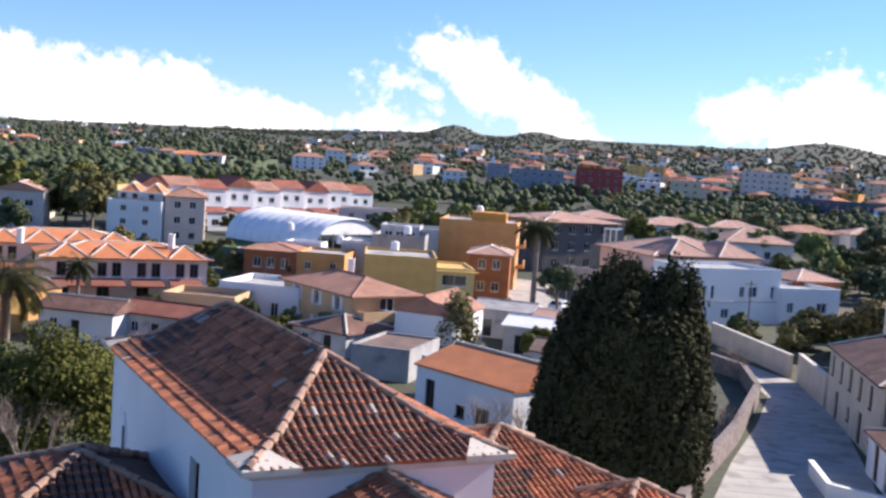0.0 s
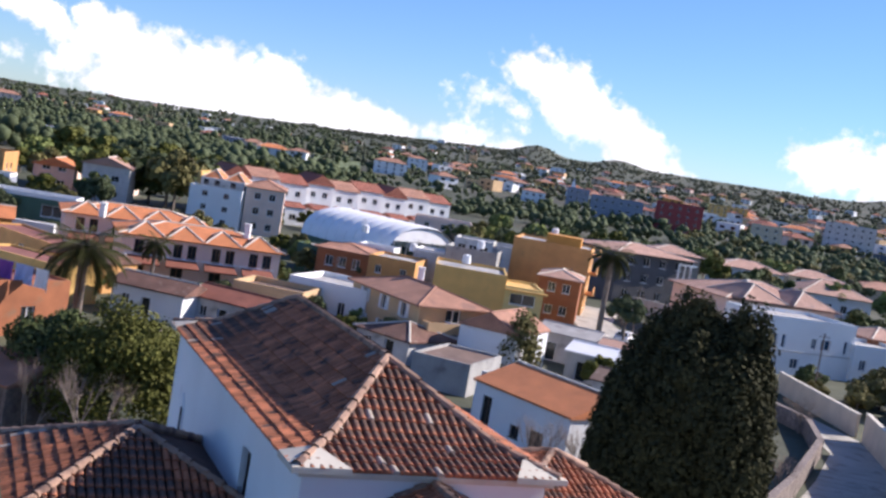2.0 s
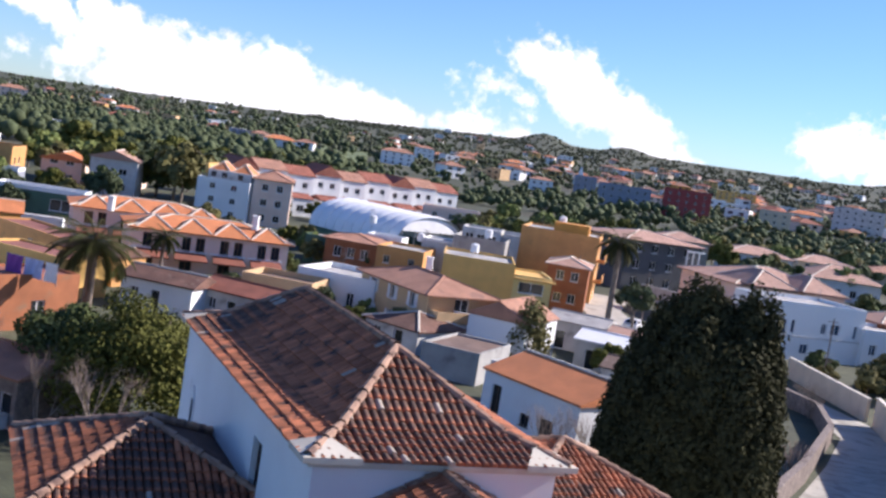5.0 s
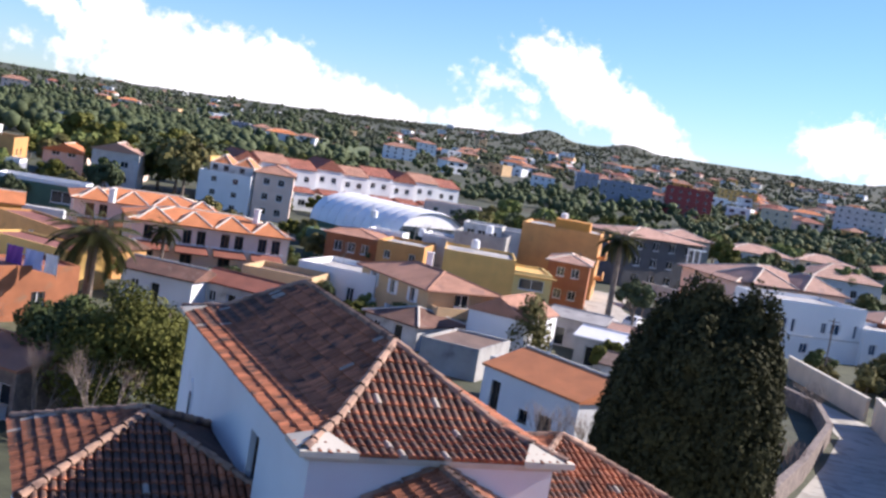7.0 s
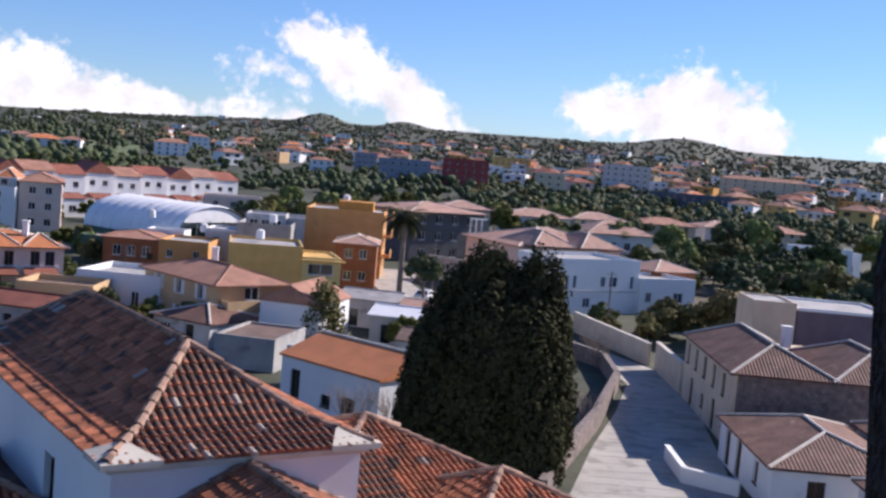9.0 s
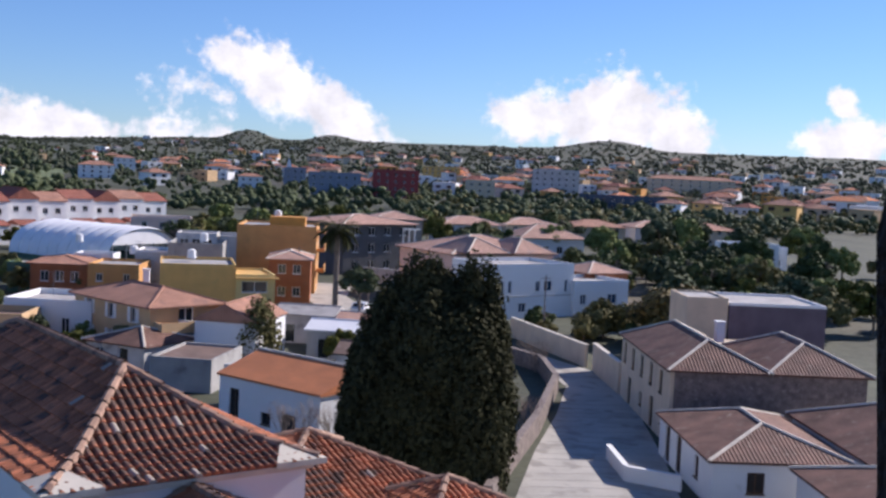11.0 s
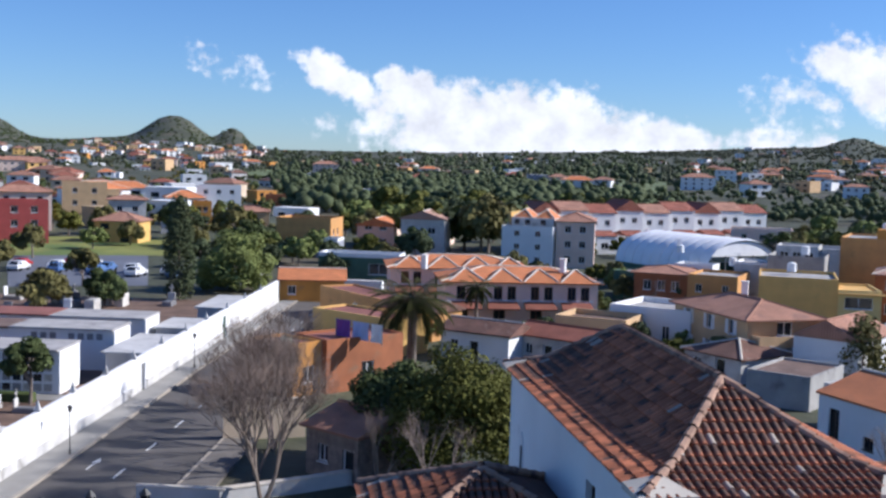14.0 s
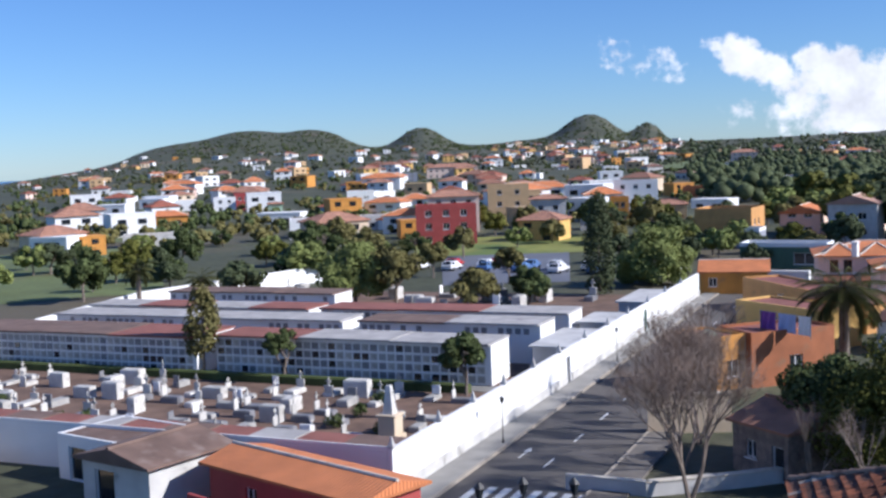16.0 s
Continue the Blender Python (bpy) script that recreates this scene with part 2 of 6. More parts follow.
# far scrub: distance haze put into the base colour, paler and greyer
L_SCRUB = leafy("haze_paled_scrub", (0.088, 0.096, 0.06), 0.3)
L_BUSH = leafy("hedge_foliage", (0.075, 0.095, 0.035))
CAR_WHITE = mat("white_car_paint", (0.75, 0.75, 0.75), rough=0.25, vary=0.03, bump=0)
CAR_BLUE = mat("blue_car_paint", (0.10, 0.18, 0.36), rough=0.25, vary=0.03, bump=0)
CAR_DARK = mat("dark_car_paint", (0.05, 0.05, 0.06), rough=0.25, vary=0.03, bump=0)
CAR_RED = mat("red_car_paint", (0.4, 0.04, 0.04), rough=0.25, vary=0.03, bump=0)
RUBBER = mat("tyre_rubber", (0.02, 0.02, 0.02), vary=0.1)
PURPLE = mat("purple_cloth", (0.22, 0.07, 0.30), vary=0.15)
PALEBLUE = mat("pale_blue_cloth", (0.42, 0.48, 0.68), vary=0.1)
PALEGREEN = mat("pale_green_tarpaulin", (0.38, 0.50, 0.36), vary=0.1)
SEA = mat("sea_water", (0.05, 0.12, 0.22), rough=0.25, vary=0.1, scale=0.01, fine=0.2)

# ---- building blocks ----
def part(name, bm, material, parent=None, label=""):
    me = bpy.data.meshes.new(name)
    bm.to_mesh(me)
    bm.free()
    return mesh_part(name, me, material, parent, label)


def mesh_part(name, me, material, parent=None, label=""):
    if material and not me.materials:
        me.materials.append(material)
    ob = new(name, me)
    if parent:
        ob.parent = parent
    if label:
        ob["label"] = label
    return ob


def thing(name, m, label, category, group="", kind=""):
    e = new(name)
    e.matrix_basis = m
    return tagged(e, label, category, group, kind)


def box(bm, x0, x1, y0, y1, z0, z1, bevel=0.0):
    r = bmesh.ops.create_cube(bm, size=1.0, matrix=Matrix.Translation(((x0 + x1) / 2, (y0 + y1) / 2, (z0 + z1) / 2)) @ Matrix.Diagonal((x1 - x0, y1 - y0, z1 - z0, 1)))
    if bevel:
        es = list({e for v in r["verts"] for e in v.link_edges})
        bmesh.ops.bevel(bm, geom=es, offset=bevel, segments=1, affect="EDGES")
    return bm


def boxes(*bs, bevel=0.0):
    bm = bmesh.new()
    for b in bs:
        box(bm, *b, bevel=bevel)
    return bm


def poly_mesh(name, verts, faces, uvs=None):
    me = bpy.data.meshes.new(name)
    me.from_pydata([tuple(v) for v in verts], [], [tuple(f) for f in faces])
    if uvs is not None:
        lay = me.uv_layers.new(name="uv")
        for p in me.polygons:
            for li in p.loop_indices:
                lay.data[li].uv = uvs[me.loops[li].vertex_index]
    me.update()
    return me


def tube(bm, a, b, r0, r1, n=7):
    a, b = Vector(a), Vector(b)
    q = (b - a).to_track_quat("Z", "Y").to_matrix()
    ring = [[bm.verts.new(p + q @ Vector((r * math.cos(2 * math.pi * i / n), r * math.sin(2 * math.pi * i / n), 0))) for i in range(n)] for p, r in ((a, r0), (b, r1))]
    for i in range(n):
        bm.faces.new((ring[0][i], ring[0][(i + 1) % n], ring[1][(i + 1) % n], ring[1][i]))
    bm.faces.new(ring[1])
    return bm


def hip_roof(parent, w, d, z, rise, over=0.4, material=None, kind="hip", thick=0.14, name="roof", label="", ridge_along=None):
    """A roof over the rectangle 0..w, 0..d; the ridge runs along the longer side. kind: hip, gable."""
    along_x = w >= d if ridge_along is None else ridge_along == "x"
    x0, x1, y0, y1 = -over, w + over, -over, d + over
    ww, dd = x1 - x0, y1 - y0
    if along_x:
        run = dd / 2 if kind == "hip" else 0
        run = min(run, ww / 2)
        rid = [(x0 + run, (y0 + y1) / 2, z + rise), (x1 - run, (y0 + y1) / 2, z + rise)]
    else:
        run = ww / 2 if kind == "hip" else 0
        run = min(run, dd / 2)
        rid = [((x0 + x1) / 2, y0 + run, z + rise), ((x0 + x1) / 2, y1 - run, z + rise)]
    c = [(x0, y0, z), (x1, y0, z), (x1, y1, z), (x0, y1, z)]
    sides = [(0, 1, [1, 0] if along_x else [0]), (1, 2, [1] if along_x else [1, 0]), (2, 3, [0, 1] if along_x else [1]), (3, 0, [0] if along_x else [0, 1])]
    V, F, U = [], [], []
    for a, b, rr in sides:
        pts = [Vector(c[a]), Vector(c[b])] + [Vector(rid[i]) for i in rr]
        e = (pts[1] - pts[0]).normalized()
        n = e.cross(pts[2] - pts[0])
        if n.length < 1e-6:
            continue
        up = n.normalized().cross(e)
        i0 = len(V)
        for p in pts:
            V.append(p)
            U.append(((p - pts[0]).dot(e), (p - pts[0]).dot(up)))
        F.append(list(range(i0, i0 + len(pts))))
    # eaves edge and soffit
    i0 = len(V)
    for p in c:
        V.append(Vector(p)); U.append((0, 0))
    for p in c:
        V.append(Vector(p) - Vector((0, 0, thick))); U.append((0, 0))
    for i in range(4):
        j = (i + 1) % 4
        F.append([i0 + i, i0 + 4 + i, i0 + 4 + j, i0 + j])
    F.append([i0 + 7, i0 + 6, i0 + 5, i0 + 4])
    roof = mesh_part(name, poly_mesh(name, V, F, U), material or ROOF_OLD, parent, label)
    # ridge and hip cappings
    caps = bmesh.new()
    lines = [(rid[0], rid[1])]
    if kind == "hip":
        lines += [(c[0], rid[0]), (c[3], rid[0] if along_x else rid[1]), (c[1], rid[1] if along_x else rid[0]), (c[2], rid[1])]
    for a, b in lines:
        if (Vector(a) - Vector(b)).length > 0.1:
            tube(caps, a, b, 0.11, 0.11, 6)
    part("ridge_tiles", caps, MORTAR if material in (ROOF_NEW, ROOF_OLD, ROOF_PINK) else material, roof)
    return roof


FACES = {"s": ((0, 0), (1, 0)), "e": ((1, 0), (1, 1)), "n": ((1, 1), (0, 1)), "w": ((0, 1), (0, 0))}


def walls(parent, w, d, h, openings, material, z0=-1.0, reveal=0.18, name="wall"):
    """Four outer walls 0..w, 0..d with openings cut right into them. openings: (face, along, sill, width, height). Returns the frames in which panes are set."""
    V, F, spots = [], [], []

    def quad(pts):
        i = len(V)
        V.extend(pts)
        F.append((i, i + 1, i + 2, i + 3))

    for face, ((ax, ay), (bx, by)) in FACES.items():
        a, b = Vector((ax * w, ay * d, 0)), Vector((bx * w, by * d, 0))
        ln = (b - a).length
        e = (b - a) / ln
        out = Vector((e.y, -e.x, 0))
        ops = [o for o in openings if o[0] == face]
        xs = sorted({0.0, ln, *[o[1] for o in ops], *[o[1] + o[3] for o in ops]})
        zs = sorted({z0, h, *[o[2] for o in ops], *[o[2] + o[4] for o in ops]})
        for x0, x1 in zip(xs, xs[1:]):
            for q0, q1 in zip(zs, zs[1:]):
                cx, cz = (x0 + x1) / 2, (q0 + q1) / 2
                if any(o[1] < cx < o[1] + o[3] and o[2] < cz < o[2] + o[4] for o in ops):
                    continue
                quad([a + e * x0 + Vector((0, 0, q0)), a + e * x1 + Vector((0, 0, q0)), a + e * x1 + Vector((0, 0, q1)), a + e * x0 + Vector((0, 0, q1))])
        for o in ops:
            p = [a + e * o[1] + Vector((0, 0, o[2])), a + e * (o[1] + o[3]) + Vector((0, 0, o[2])), a + e * (o[1] + o[3]) + Vector((0, 0, o[2] + o[4])), a + e * o[1] + Vector((0, 0, o[2] + o[4]))]
            for i in range(4):
                j = (i + 1) % 4
                quad([p[i], p[j], p[j] - out * reveal, p[i] - out * reveal])
            spots.append((o, p[0], e, out))
    quad([(0, 0, h), (w, 0, h), (w, d, h), (0, d, h)])
    return mesh_part(name, poly_mesh(name, V, F), material, parent), spots


def window(parent, o, p, e, out, frame_mat=None, glass=None, reveal=0.18, shutter=None, door=False):
    """A framed window (or door) set back in its opening."""
    w, h = o[3], o[4]
    m = Matrix(((e.x, -out.x, 0, p.x - out.x * reveal), (e.y, -out.y, 0, p.y - out.y * reveal), (0, 0, 1, p.z), (0, 0, 0, 1)))
    t = min(0.07, w * 0.12)
    bars = [(0, t, -0.06, 0.02, 0, h), (w - t, w, -0.06, 0.02, 0, h), (t, w - t, -0.06, 0.02, 0, t), (t, w - t, -0.06, 0.02, h - t, h)]
    if w > 0.7 and not door:
        bars.append((w / 2 - t / 2, w / 2 + t / 2, -0.05, 0.02, t, h - t))
    fr = part("door" if door else "window", boxes(*bars), frame_mat or WHITEFRAME, parent)
    fr.matrix_basis = m
    part("leaf" if door else "pane", boxes((t, w - t, 0.0, 0.03, t, h - t)), glass or GLASS, fr)
    if not door:
        part("sill", boxes((-0.06, w + 0.06, -reveal - 0.06, -0.065, -0.07, 0.0)), WHITEFRAME if frame_mat is None else frame_mat, fr)
    if shutter:
        for x in (-w / 2 - 0.02, w + 0.02):
            part("shutter", boxes((x, x + w / 2, -reveal - 0.05, -reveal, 0, h)), shutter, fr)
    return fr


def rows_of(face, length, storeys, n, sill=0.95, w=1.0, h=1.25, storey=2.9, margin=0.8, first=0):
    out = []
    for s in range(first, storeys):
        for i in range(n):
            x = margin + (length - 2 * margin) * (i + 0.5) / n - w / 2
            out.append((face, x, s * storey + sill, w, h))
    return out


def parapet(parent, w, d, z, h=0.6, t=0.18, material=None, roof_mat=None):
    part("parapet", boxes((0, w, 0, t, z, z + h), (0, w, d - t, d, z, z + h), (0, t, t, d - t, z, z + h), (w - t, w, t, d - t, z, z + h)), material, parent)
    part("roof", boxes((t, w - t, t, d - t, z, z + 0.05)), roof_mat or ROOF_FLAT, parent)


def house(name, corner, toward, w, d, h, material, label, openings=(), roof="flat", rise=1.4, roof_mat=None, over=0.4, category="house", group="", frame_mat=None, glass=None, shutter=None,
          z=0.0, para=0.6, ridge_along=None, para_mat=None):
    """corner: ground place of the local origin; toward: direction (x, y) along the south face, seen from outside left to right."""
    ang = math.degrees(math.atan2(toward[1], toward[0]))
    base = thing(name, pose(corner[0], corner[1], z, 0, 0, ang), label, category, group)
    wall, spots = walls(base, w, d, h, list(openings), material)
    for o, p, e, out in spots:
        window(wall, o, p, e, out, frame_mat, glass, shutter=shutter if o[4] < 1.7 else None, door=o[2] < 0.2)
    if roof == "flat":
        parapet(base, w, d, h + 0.004, para, 0.18, para_mat or material, roof_mat)
    elif roof == "gable":
        hip_roof(base, w, d, h + 0.15, rise, over, roof_mat, "gable", ridge_along=ridge_along)
        along_x = w >= d if ridge_along is None else ridge_along == "x"
        for q in (0, 1):
            bm = bmesh.new()
            pts = [(w * q, 0, h), (w * q, d, h), (w * q, d / 2, h + rise * 0.96)] if along_x else [(0, d * q, h), (w, d * q, h), (w / 2, d * q, h + rise * 0.96)]
            bm.faces.new([bm.verts.new(p) for p in pts])
            part("gable_wall", bm, material, base)
    elif roof == "hip":
        hip_roof(base, w, d, h + 0.15, rise, over, roof_mat, "hip", ridge_along=ridge_along)
    return base


# leaves: many small quads in clumps, made with numpy
def leaf_mesh(name, centres, radii, per, size, rng, squash=1.0, droop=0.0, shell=0.55):
    centres, radii = np.asarray(centres, float), np.asarray(radii, float)
    n = len(centres)
    k = per * n
    d = rng.normal(size=(k, 3))
    d /= np.linalg.norm(d, axis=1)[:, None]
    r = shell + (1 - shell) * rng.random(k) ** 0.5
    c = np.repeat(centres, per, 0) + d * (np.repeat(radii, per) * r)[:, None] * (1, 1, squash)
    nrm = d + rng.normal(size=(k, 3)) * 0.42 + (0, 0, 0.25)
    a = np.cross(nrm, rng.normal(size=(k, 3)) * (1, 1, 1 - abs(droop)))
    a /= np.linalg.norm(a, axis=1)[:, None] + 1e-9
    b = np.cross(nrm, a)
    b /= np.linalg.norm(b, axis=1)[:, None] + 1e-9
    s = size * (0.6 + 0.8 * rng.random(k))[:, None]
    quad = np.stack([c - a * s, c + b * s * 0.75, c + a * s, c - b * s * 0.75], 1).reshape(-1, 3)
    me = bpy.data.meshes.new(name)
    me.from_pydata(quad.tolist(), [], np.arange(4 * k).reshape(-1, 4).tolist())
    me.update()
    return me

# ---- the land: level near the tower, rising to hills, falling to the sea ----
HILLS = [(50.6, 1.12, 2.6), (46.9, 0.85, 1.6), (41.8, 0.95, 1.3), (33.3, 1.42, 1.6), (30.4, 0.95, 0.75), (54.5, 0.55, 1.8), (-0.1, 0.45, 1.0), (-4.3, 0.3, 1.0), (-18.3, 0.45, 2.0), (36.2, 0.2, 1.5)]


def skyline(a):
    """Elevation in degrees of the far land at azimuth a."""
    base = np.interp(a, [-180, -60, -30, -15, -6, 3, 10, 20, 27, 40, 48, 56, 60, 63, 90, 180], [0.2, 0.8, 1.5, 1.42, 1.3, 1.1, 0.7, 0.4, 0.3, 0.55, 0.6, 0.35, -0.25, -0.62, -0.6, -0.3])
    return base + knolls(a)


def knolls(a):
    return sum(h * math.exp(-(abs(a - c) / w) ** 2.4) for c, h, w in HILLS)


FAR = 2600.0


def ground(x, y):
    r = math.hypot(x, y)
    if r < 330:
        return 0.0
    a = math.degrees(math.atan2(-x, y))
    k = knolls(a)
    top = EYE + FAR * math.tan(radians(skyline(a) - k))
    t = min((r - 330) / (FAR - 330), 1.0)
    z = top * (0.55 * t + 0.45 * t ** 2.2)
    s = min(1.0, max(0.0, (r - 1750) / (FAR - 1750)))
    z += FAR * math.tan(radians(k)) * s * s * (3 - 2 * s)
    if t < 1:
        z += 3.5 * t * noise.noise(Vector((x * 0.006, y * 0.006, 0))) + 1.2 * min(1, (r - 330) / 200) * noise.noise(Vector((x * 0.02, y * 0.02, 3)))
    if r > FAR:
        z -= (r - FAR) * 0.12
    return z


def build_ground():
    radii = [0, 8, 20, 40, 60, 80, 100, 130, 160, 200, 250, 300, 330, 370, 420, 480, 550, 630, 720, 820, 930, 1050, 1180, 1320, 1470, 1630, 1750, 1860, 1960, 2060, 2160, 2260, 2360, 2440, 2520, 2600, 2900, 3400]
    azs = [-180 + 6 * i for i in range(20)] + [-60 + 0.5 * i for i in range(260)] + [70 + 5 * i for i in range(22)]
    V, F = [], []
    for r in radii:
        for a in azs:
            x, y = -r * math.sin(radians(a)), r * math.cos(radians(a))
            V.append((x, y, ground(x, y)))
    n = len(azs)
    for i in range(len(radii) - 1):
        for j in range(n):
            k = (j + 1) % n
            F.append((i * n + j, (i + 1) * n + j, (i + 1) * n + k, i * n + k))
    g = mat("grassy_earth", (0.062, 0.068, 0.036), vary=0.4, scale=0.15, fine=0.7, bump=0.3, second=(0.11, 0.092, 0.058), second_at=0.56, second_scale=0.02, bump_dist=0.5)
    ob = mesh_part("ground", poly_mesh("ground", V, F), g)
    for p in ob.data.polygons:
        p.use_smooth = True
    tagged(ob, "grassy and bare brown earth rising to hills", "ground", kind="structure")
    s = boxes((-4900, 4900, -4900, 4900, -60, -19.0))
    tagged(part("water", s, SEA), "distant blue sea below the hills", "sea", kind="structure")


build_ground()

# ---- church whose tiled roofs fill the foreground ----
CH = Matrix(((0.8873, -0.4613, 0, -4.06), (0.4613, 0.8873, 0, 24.77), (0, 0, 1, 0), (0, 0, 0, 1)))


def flare(q):
    """Height (0..1) at the share q of the run from eaves to ridge: gentle at the eaves, steep above."""
    return 0.55 * q if q < 0.36 else 0.198 + (q - 0.36) * 0.802 / 0.64


def one_tile(length=0.44, r0=0.105, r1=0.085, n=5):
    V, F = [], []
    for y, r in ((0, r0), (length, r1)):
        for i in range(n + 1):
            a = math.pi * i / n
            V.append((r * math.cos(a), y, r * math.sin(a) + (0.03 if y == 0 else 0.0)))
    for i in range(n):
        F.append((i, i + 1, n + 2 + i, n + 1 + i))
    F.append(tuple(range(n, -1, -1)))
    return V, F


TV, TF = one_tile()
TILE_MESH = poly_mesh("tile", TV, TF)
TILE_MESH.materials.append(TILE_OLD)
LICHEN_MESH = poly_mesh("tile", TV, TF)
LICHEN_MESH.materials.append(LICHEN)


def tile_slope(roof, a, b, length_at, rise, run, z, prof, singles, rng, pitch=0.23, gap=0.36, lichen=0.014):
    """Barrel tiles over one slope. a to b: the eaves (local x, y); inward is to the left of a->b. length_at(s): the plan run at the place s along the eaves (0..1)."""
    a, b = Vector((*a, 0)), Vector((*b, 0))
    ln = (b - a).length
    e = (b - a) / ln
    inn = Vector((-e.y, e.x, 0))
    n = max(1, round(ln / pitch))
    V, F = [], []

    def at(s, d):
        return a + e * s + inn * d + Vector((0, 0, z + rise * prof(d / run)))

    made = 0
    for i in range(n):
        s = ln * (i + 0.5) / n
        lim = length_at(s / ln)
        d = -0.10
        while d < lim - 0.12:
            d1 = min(d + 0.44, lim + 0.06)
            p0, p1 = at(s, max(d, -0.1)), at(s, d1)
            up = (p1 - p0)
            L = up.length
            up.normalize()
            nn = e.cross(up)
            jit = Vector((rng.uniform(-0.012, 0.012), rng.uniform(-0.02, 0.02), rng.uniform(-0.004, 0.008)))
            m = Matrix(((e.x, up.x, nn.x, p0.x + jit.x), (e.y, up.y, nn.y, p0.y + jit.y), (e.z, up.z, nn.z, p0.z + 0.035 + jit.z), (0, 0, 0, 1))) @ Matrix.Diagonal((1, L / 0.44, 1, 1))
            if made < singles or rng.random() < lichen:
                t = new("tile", LICHEN_MESH if rng.random() < lichen * 1.5 else TILE_MESH)
                t.parent, t.matrix_basis = roof, m
                made += 1
            else:
                i0 = len(V)
                V.extend([m @ Vector(v) for v in TV])
                F.extend([tuple(q + i0 for q in f) for f in TF])
            d += gap
    if V:
        tagged(mesh_part("roof_tiling", poly_mesh("roof_tiling", V, F), TILE_OLD, roof, "rows of weathered barrel tiles"), kind="stuff")


def tiled_roof(parent, w, d, z, rise, run_s, run_n, prof, singles, seed, sides="swen", over=0.0, caps=True, pitch=0.23):
    """Hipped roof of barrel tiles over 0..w, 0..d, its ridge along y at w/2, hips of the plan runs run_s and run_n."""
    rng = random.Random(seed)
    half = w / 2
    roof = new("roof")
    roof.parent = parent
    V, F = [], []
    steps = [0, 0.18, 0.36, 0.36, 0.6, 0.8, 1.0]

    def ring(q):
        h = z + rise * prof(q)
        return [(half * q, run_s * q, h), (w - half * q, run_s * q, h), (w - half * q, d - run_n * q, h), (half * q, d - run_n * q, h)]

    for q in steps:
        V.extend(ring(q))
    for k in range(len(steps) - 1):
        for i in range(4):
            j = (i + 1) % 4
            F.append((4 * k + i, 4 * k + j, 4 * k + 4 + j, 4 * k + 4 + i))
    mesh_part("roof_bed", poly_mesh("roof_bed", V, F), TILE_UNDER, roof, "channel tiles darkened as gap shade between the rows")
    if "s" in sides:
        tile_slope(roof, (0, 0), (w, 0), lambda s: run_s * min(1, 2 * s, 2 * (1 - s)), rise, run_s, z, prof, singles, rng, pitch)
    if "w" in sides:
        tile_slope(roof, (0, d), (0, 0), lambda s: half * min(1, (1 - s) * d / run_s, s * d / run_n), rise, half, z, prof, singles // 2, rng, pitch, lichen=0.04)
    if "e" in sides:
        tile_slope(roof, (w, 0), (w, d), lambda s: half * min(1, s * d / run_s, (1 - s) * d / run_n), rise, half, z, prof, 0, rng, pitch)
    if "n" in sides:
        tile_slope(roof, (w, d), (0, d), lambda s: run_n * min(1, 2 * s, 2 * (1 - s)), rise, run_n, z, prof, 0, rng, pitch)
    if caps:
        cap = bmesh.new()

        def capline(p, q, n=24):
            p, q = Vector(p), Vector(q)
            k = max(2, int((q - p).length / 0.4))
            for i in range(k):
                s0, s1 = i / k, min(1, (i + 1.25) / k)
                tube(cap, p.lerp(q, s0) + Vector((0, 0, 0.02)), p.lerp(q, s1) - Vector((0, 0, 0.01)), 0.135, 0.115, 8)

        for sx, sy, ex, ey in ((0, 0, half, run_s), (w, 0, half, run_s), (w, d, half, d - run_n), (0, d, half, d - run_n)):
            prev = None
            for q in (0.0, 0.18, 0.36, 0.6, 0.8, 1.0):
                p = (sx + (ex - sx) * q, sy + (ey - sy) * q, z + rise * prof(q) + 0.09)
                if prev:
                    capline(prev, p)
                prev = p
        capline((half, run_s, z + rise + 0.09), (half, d - run_n, z + rise + 0.09))
        part("ridge_tiles", cap, mat("mortared_ridge_tile", (0.36, 0.22, 0.15), vary=0.3, scale=8, second=(0.14, 0.08, 0.06), second_at=0.52, second_scale=1.5), roof, "ridge and hip tiles bedded in mortar")
    return roof


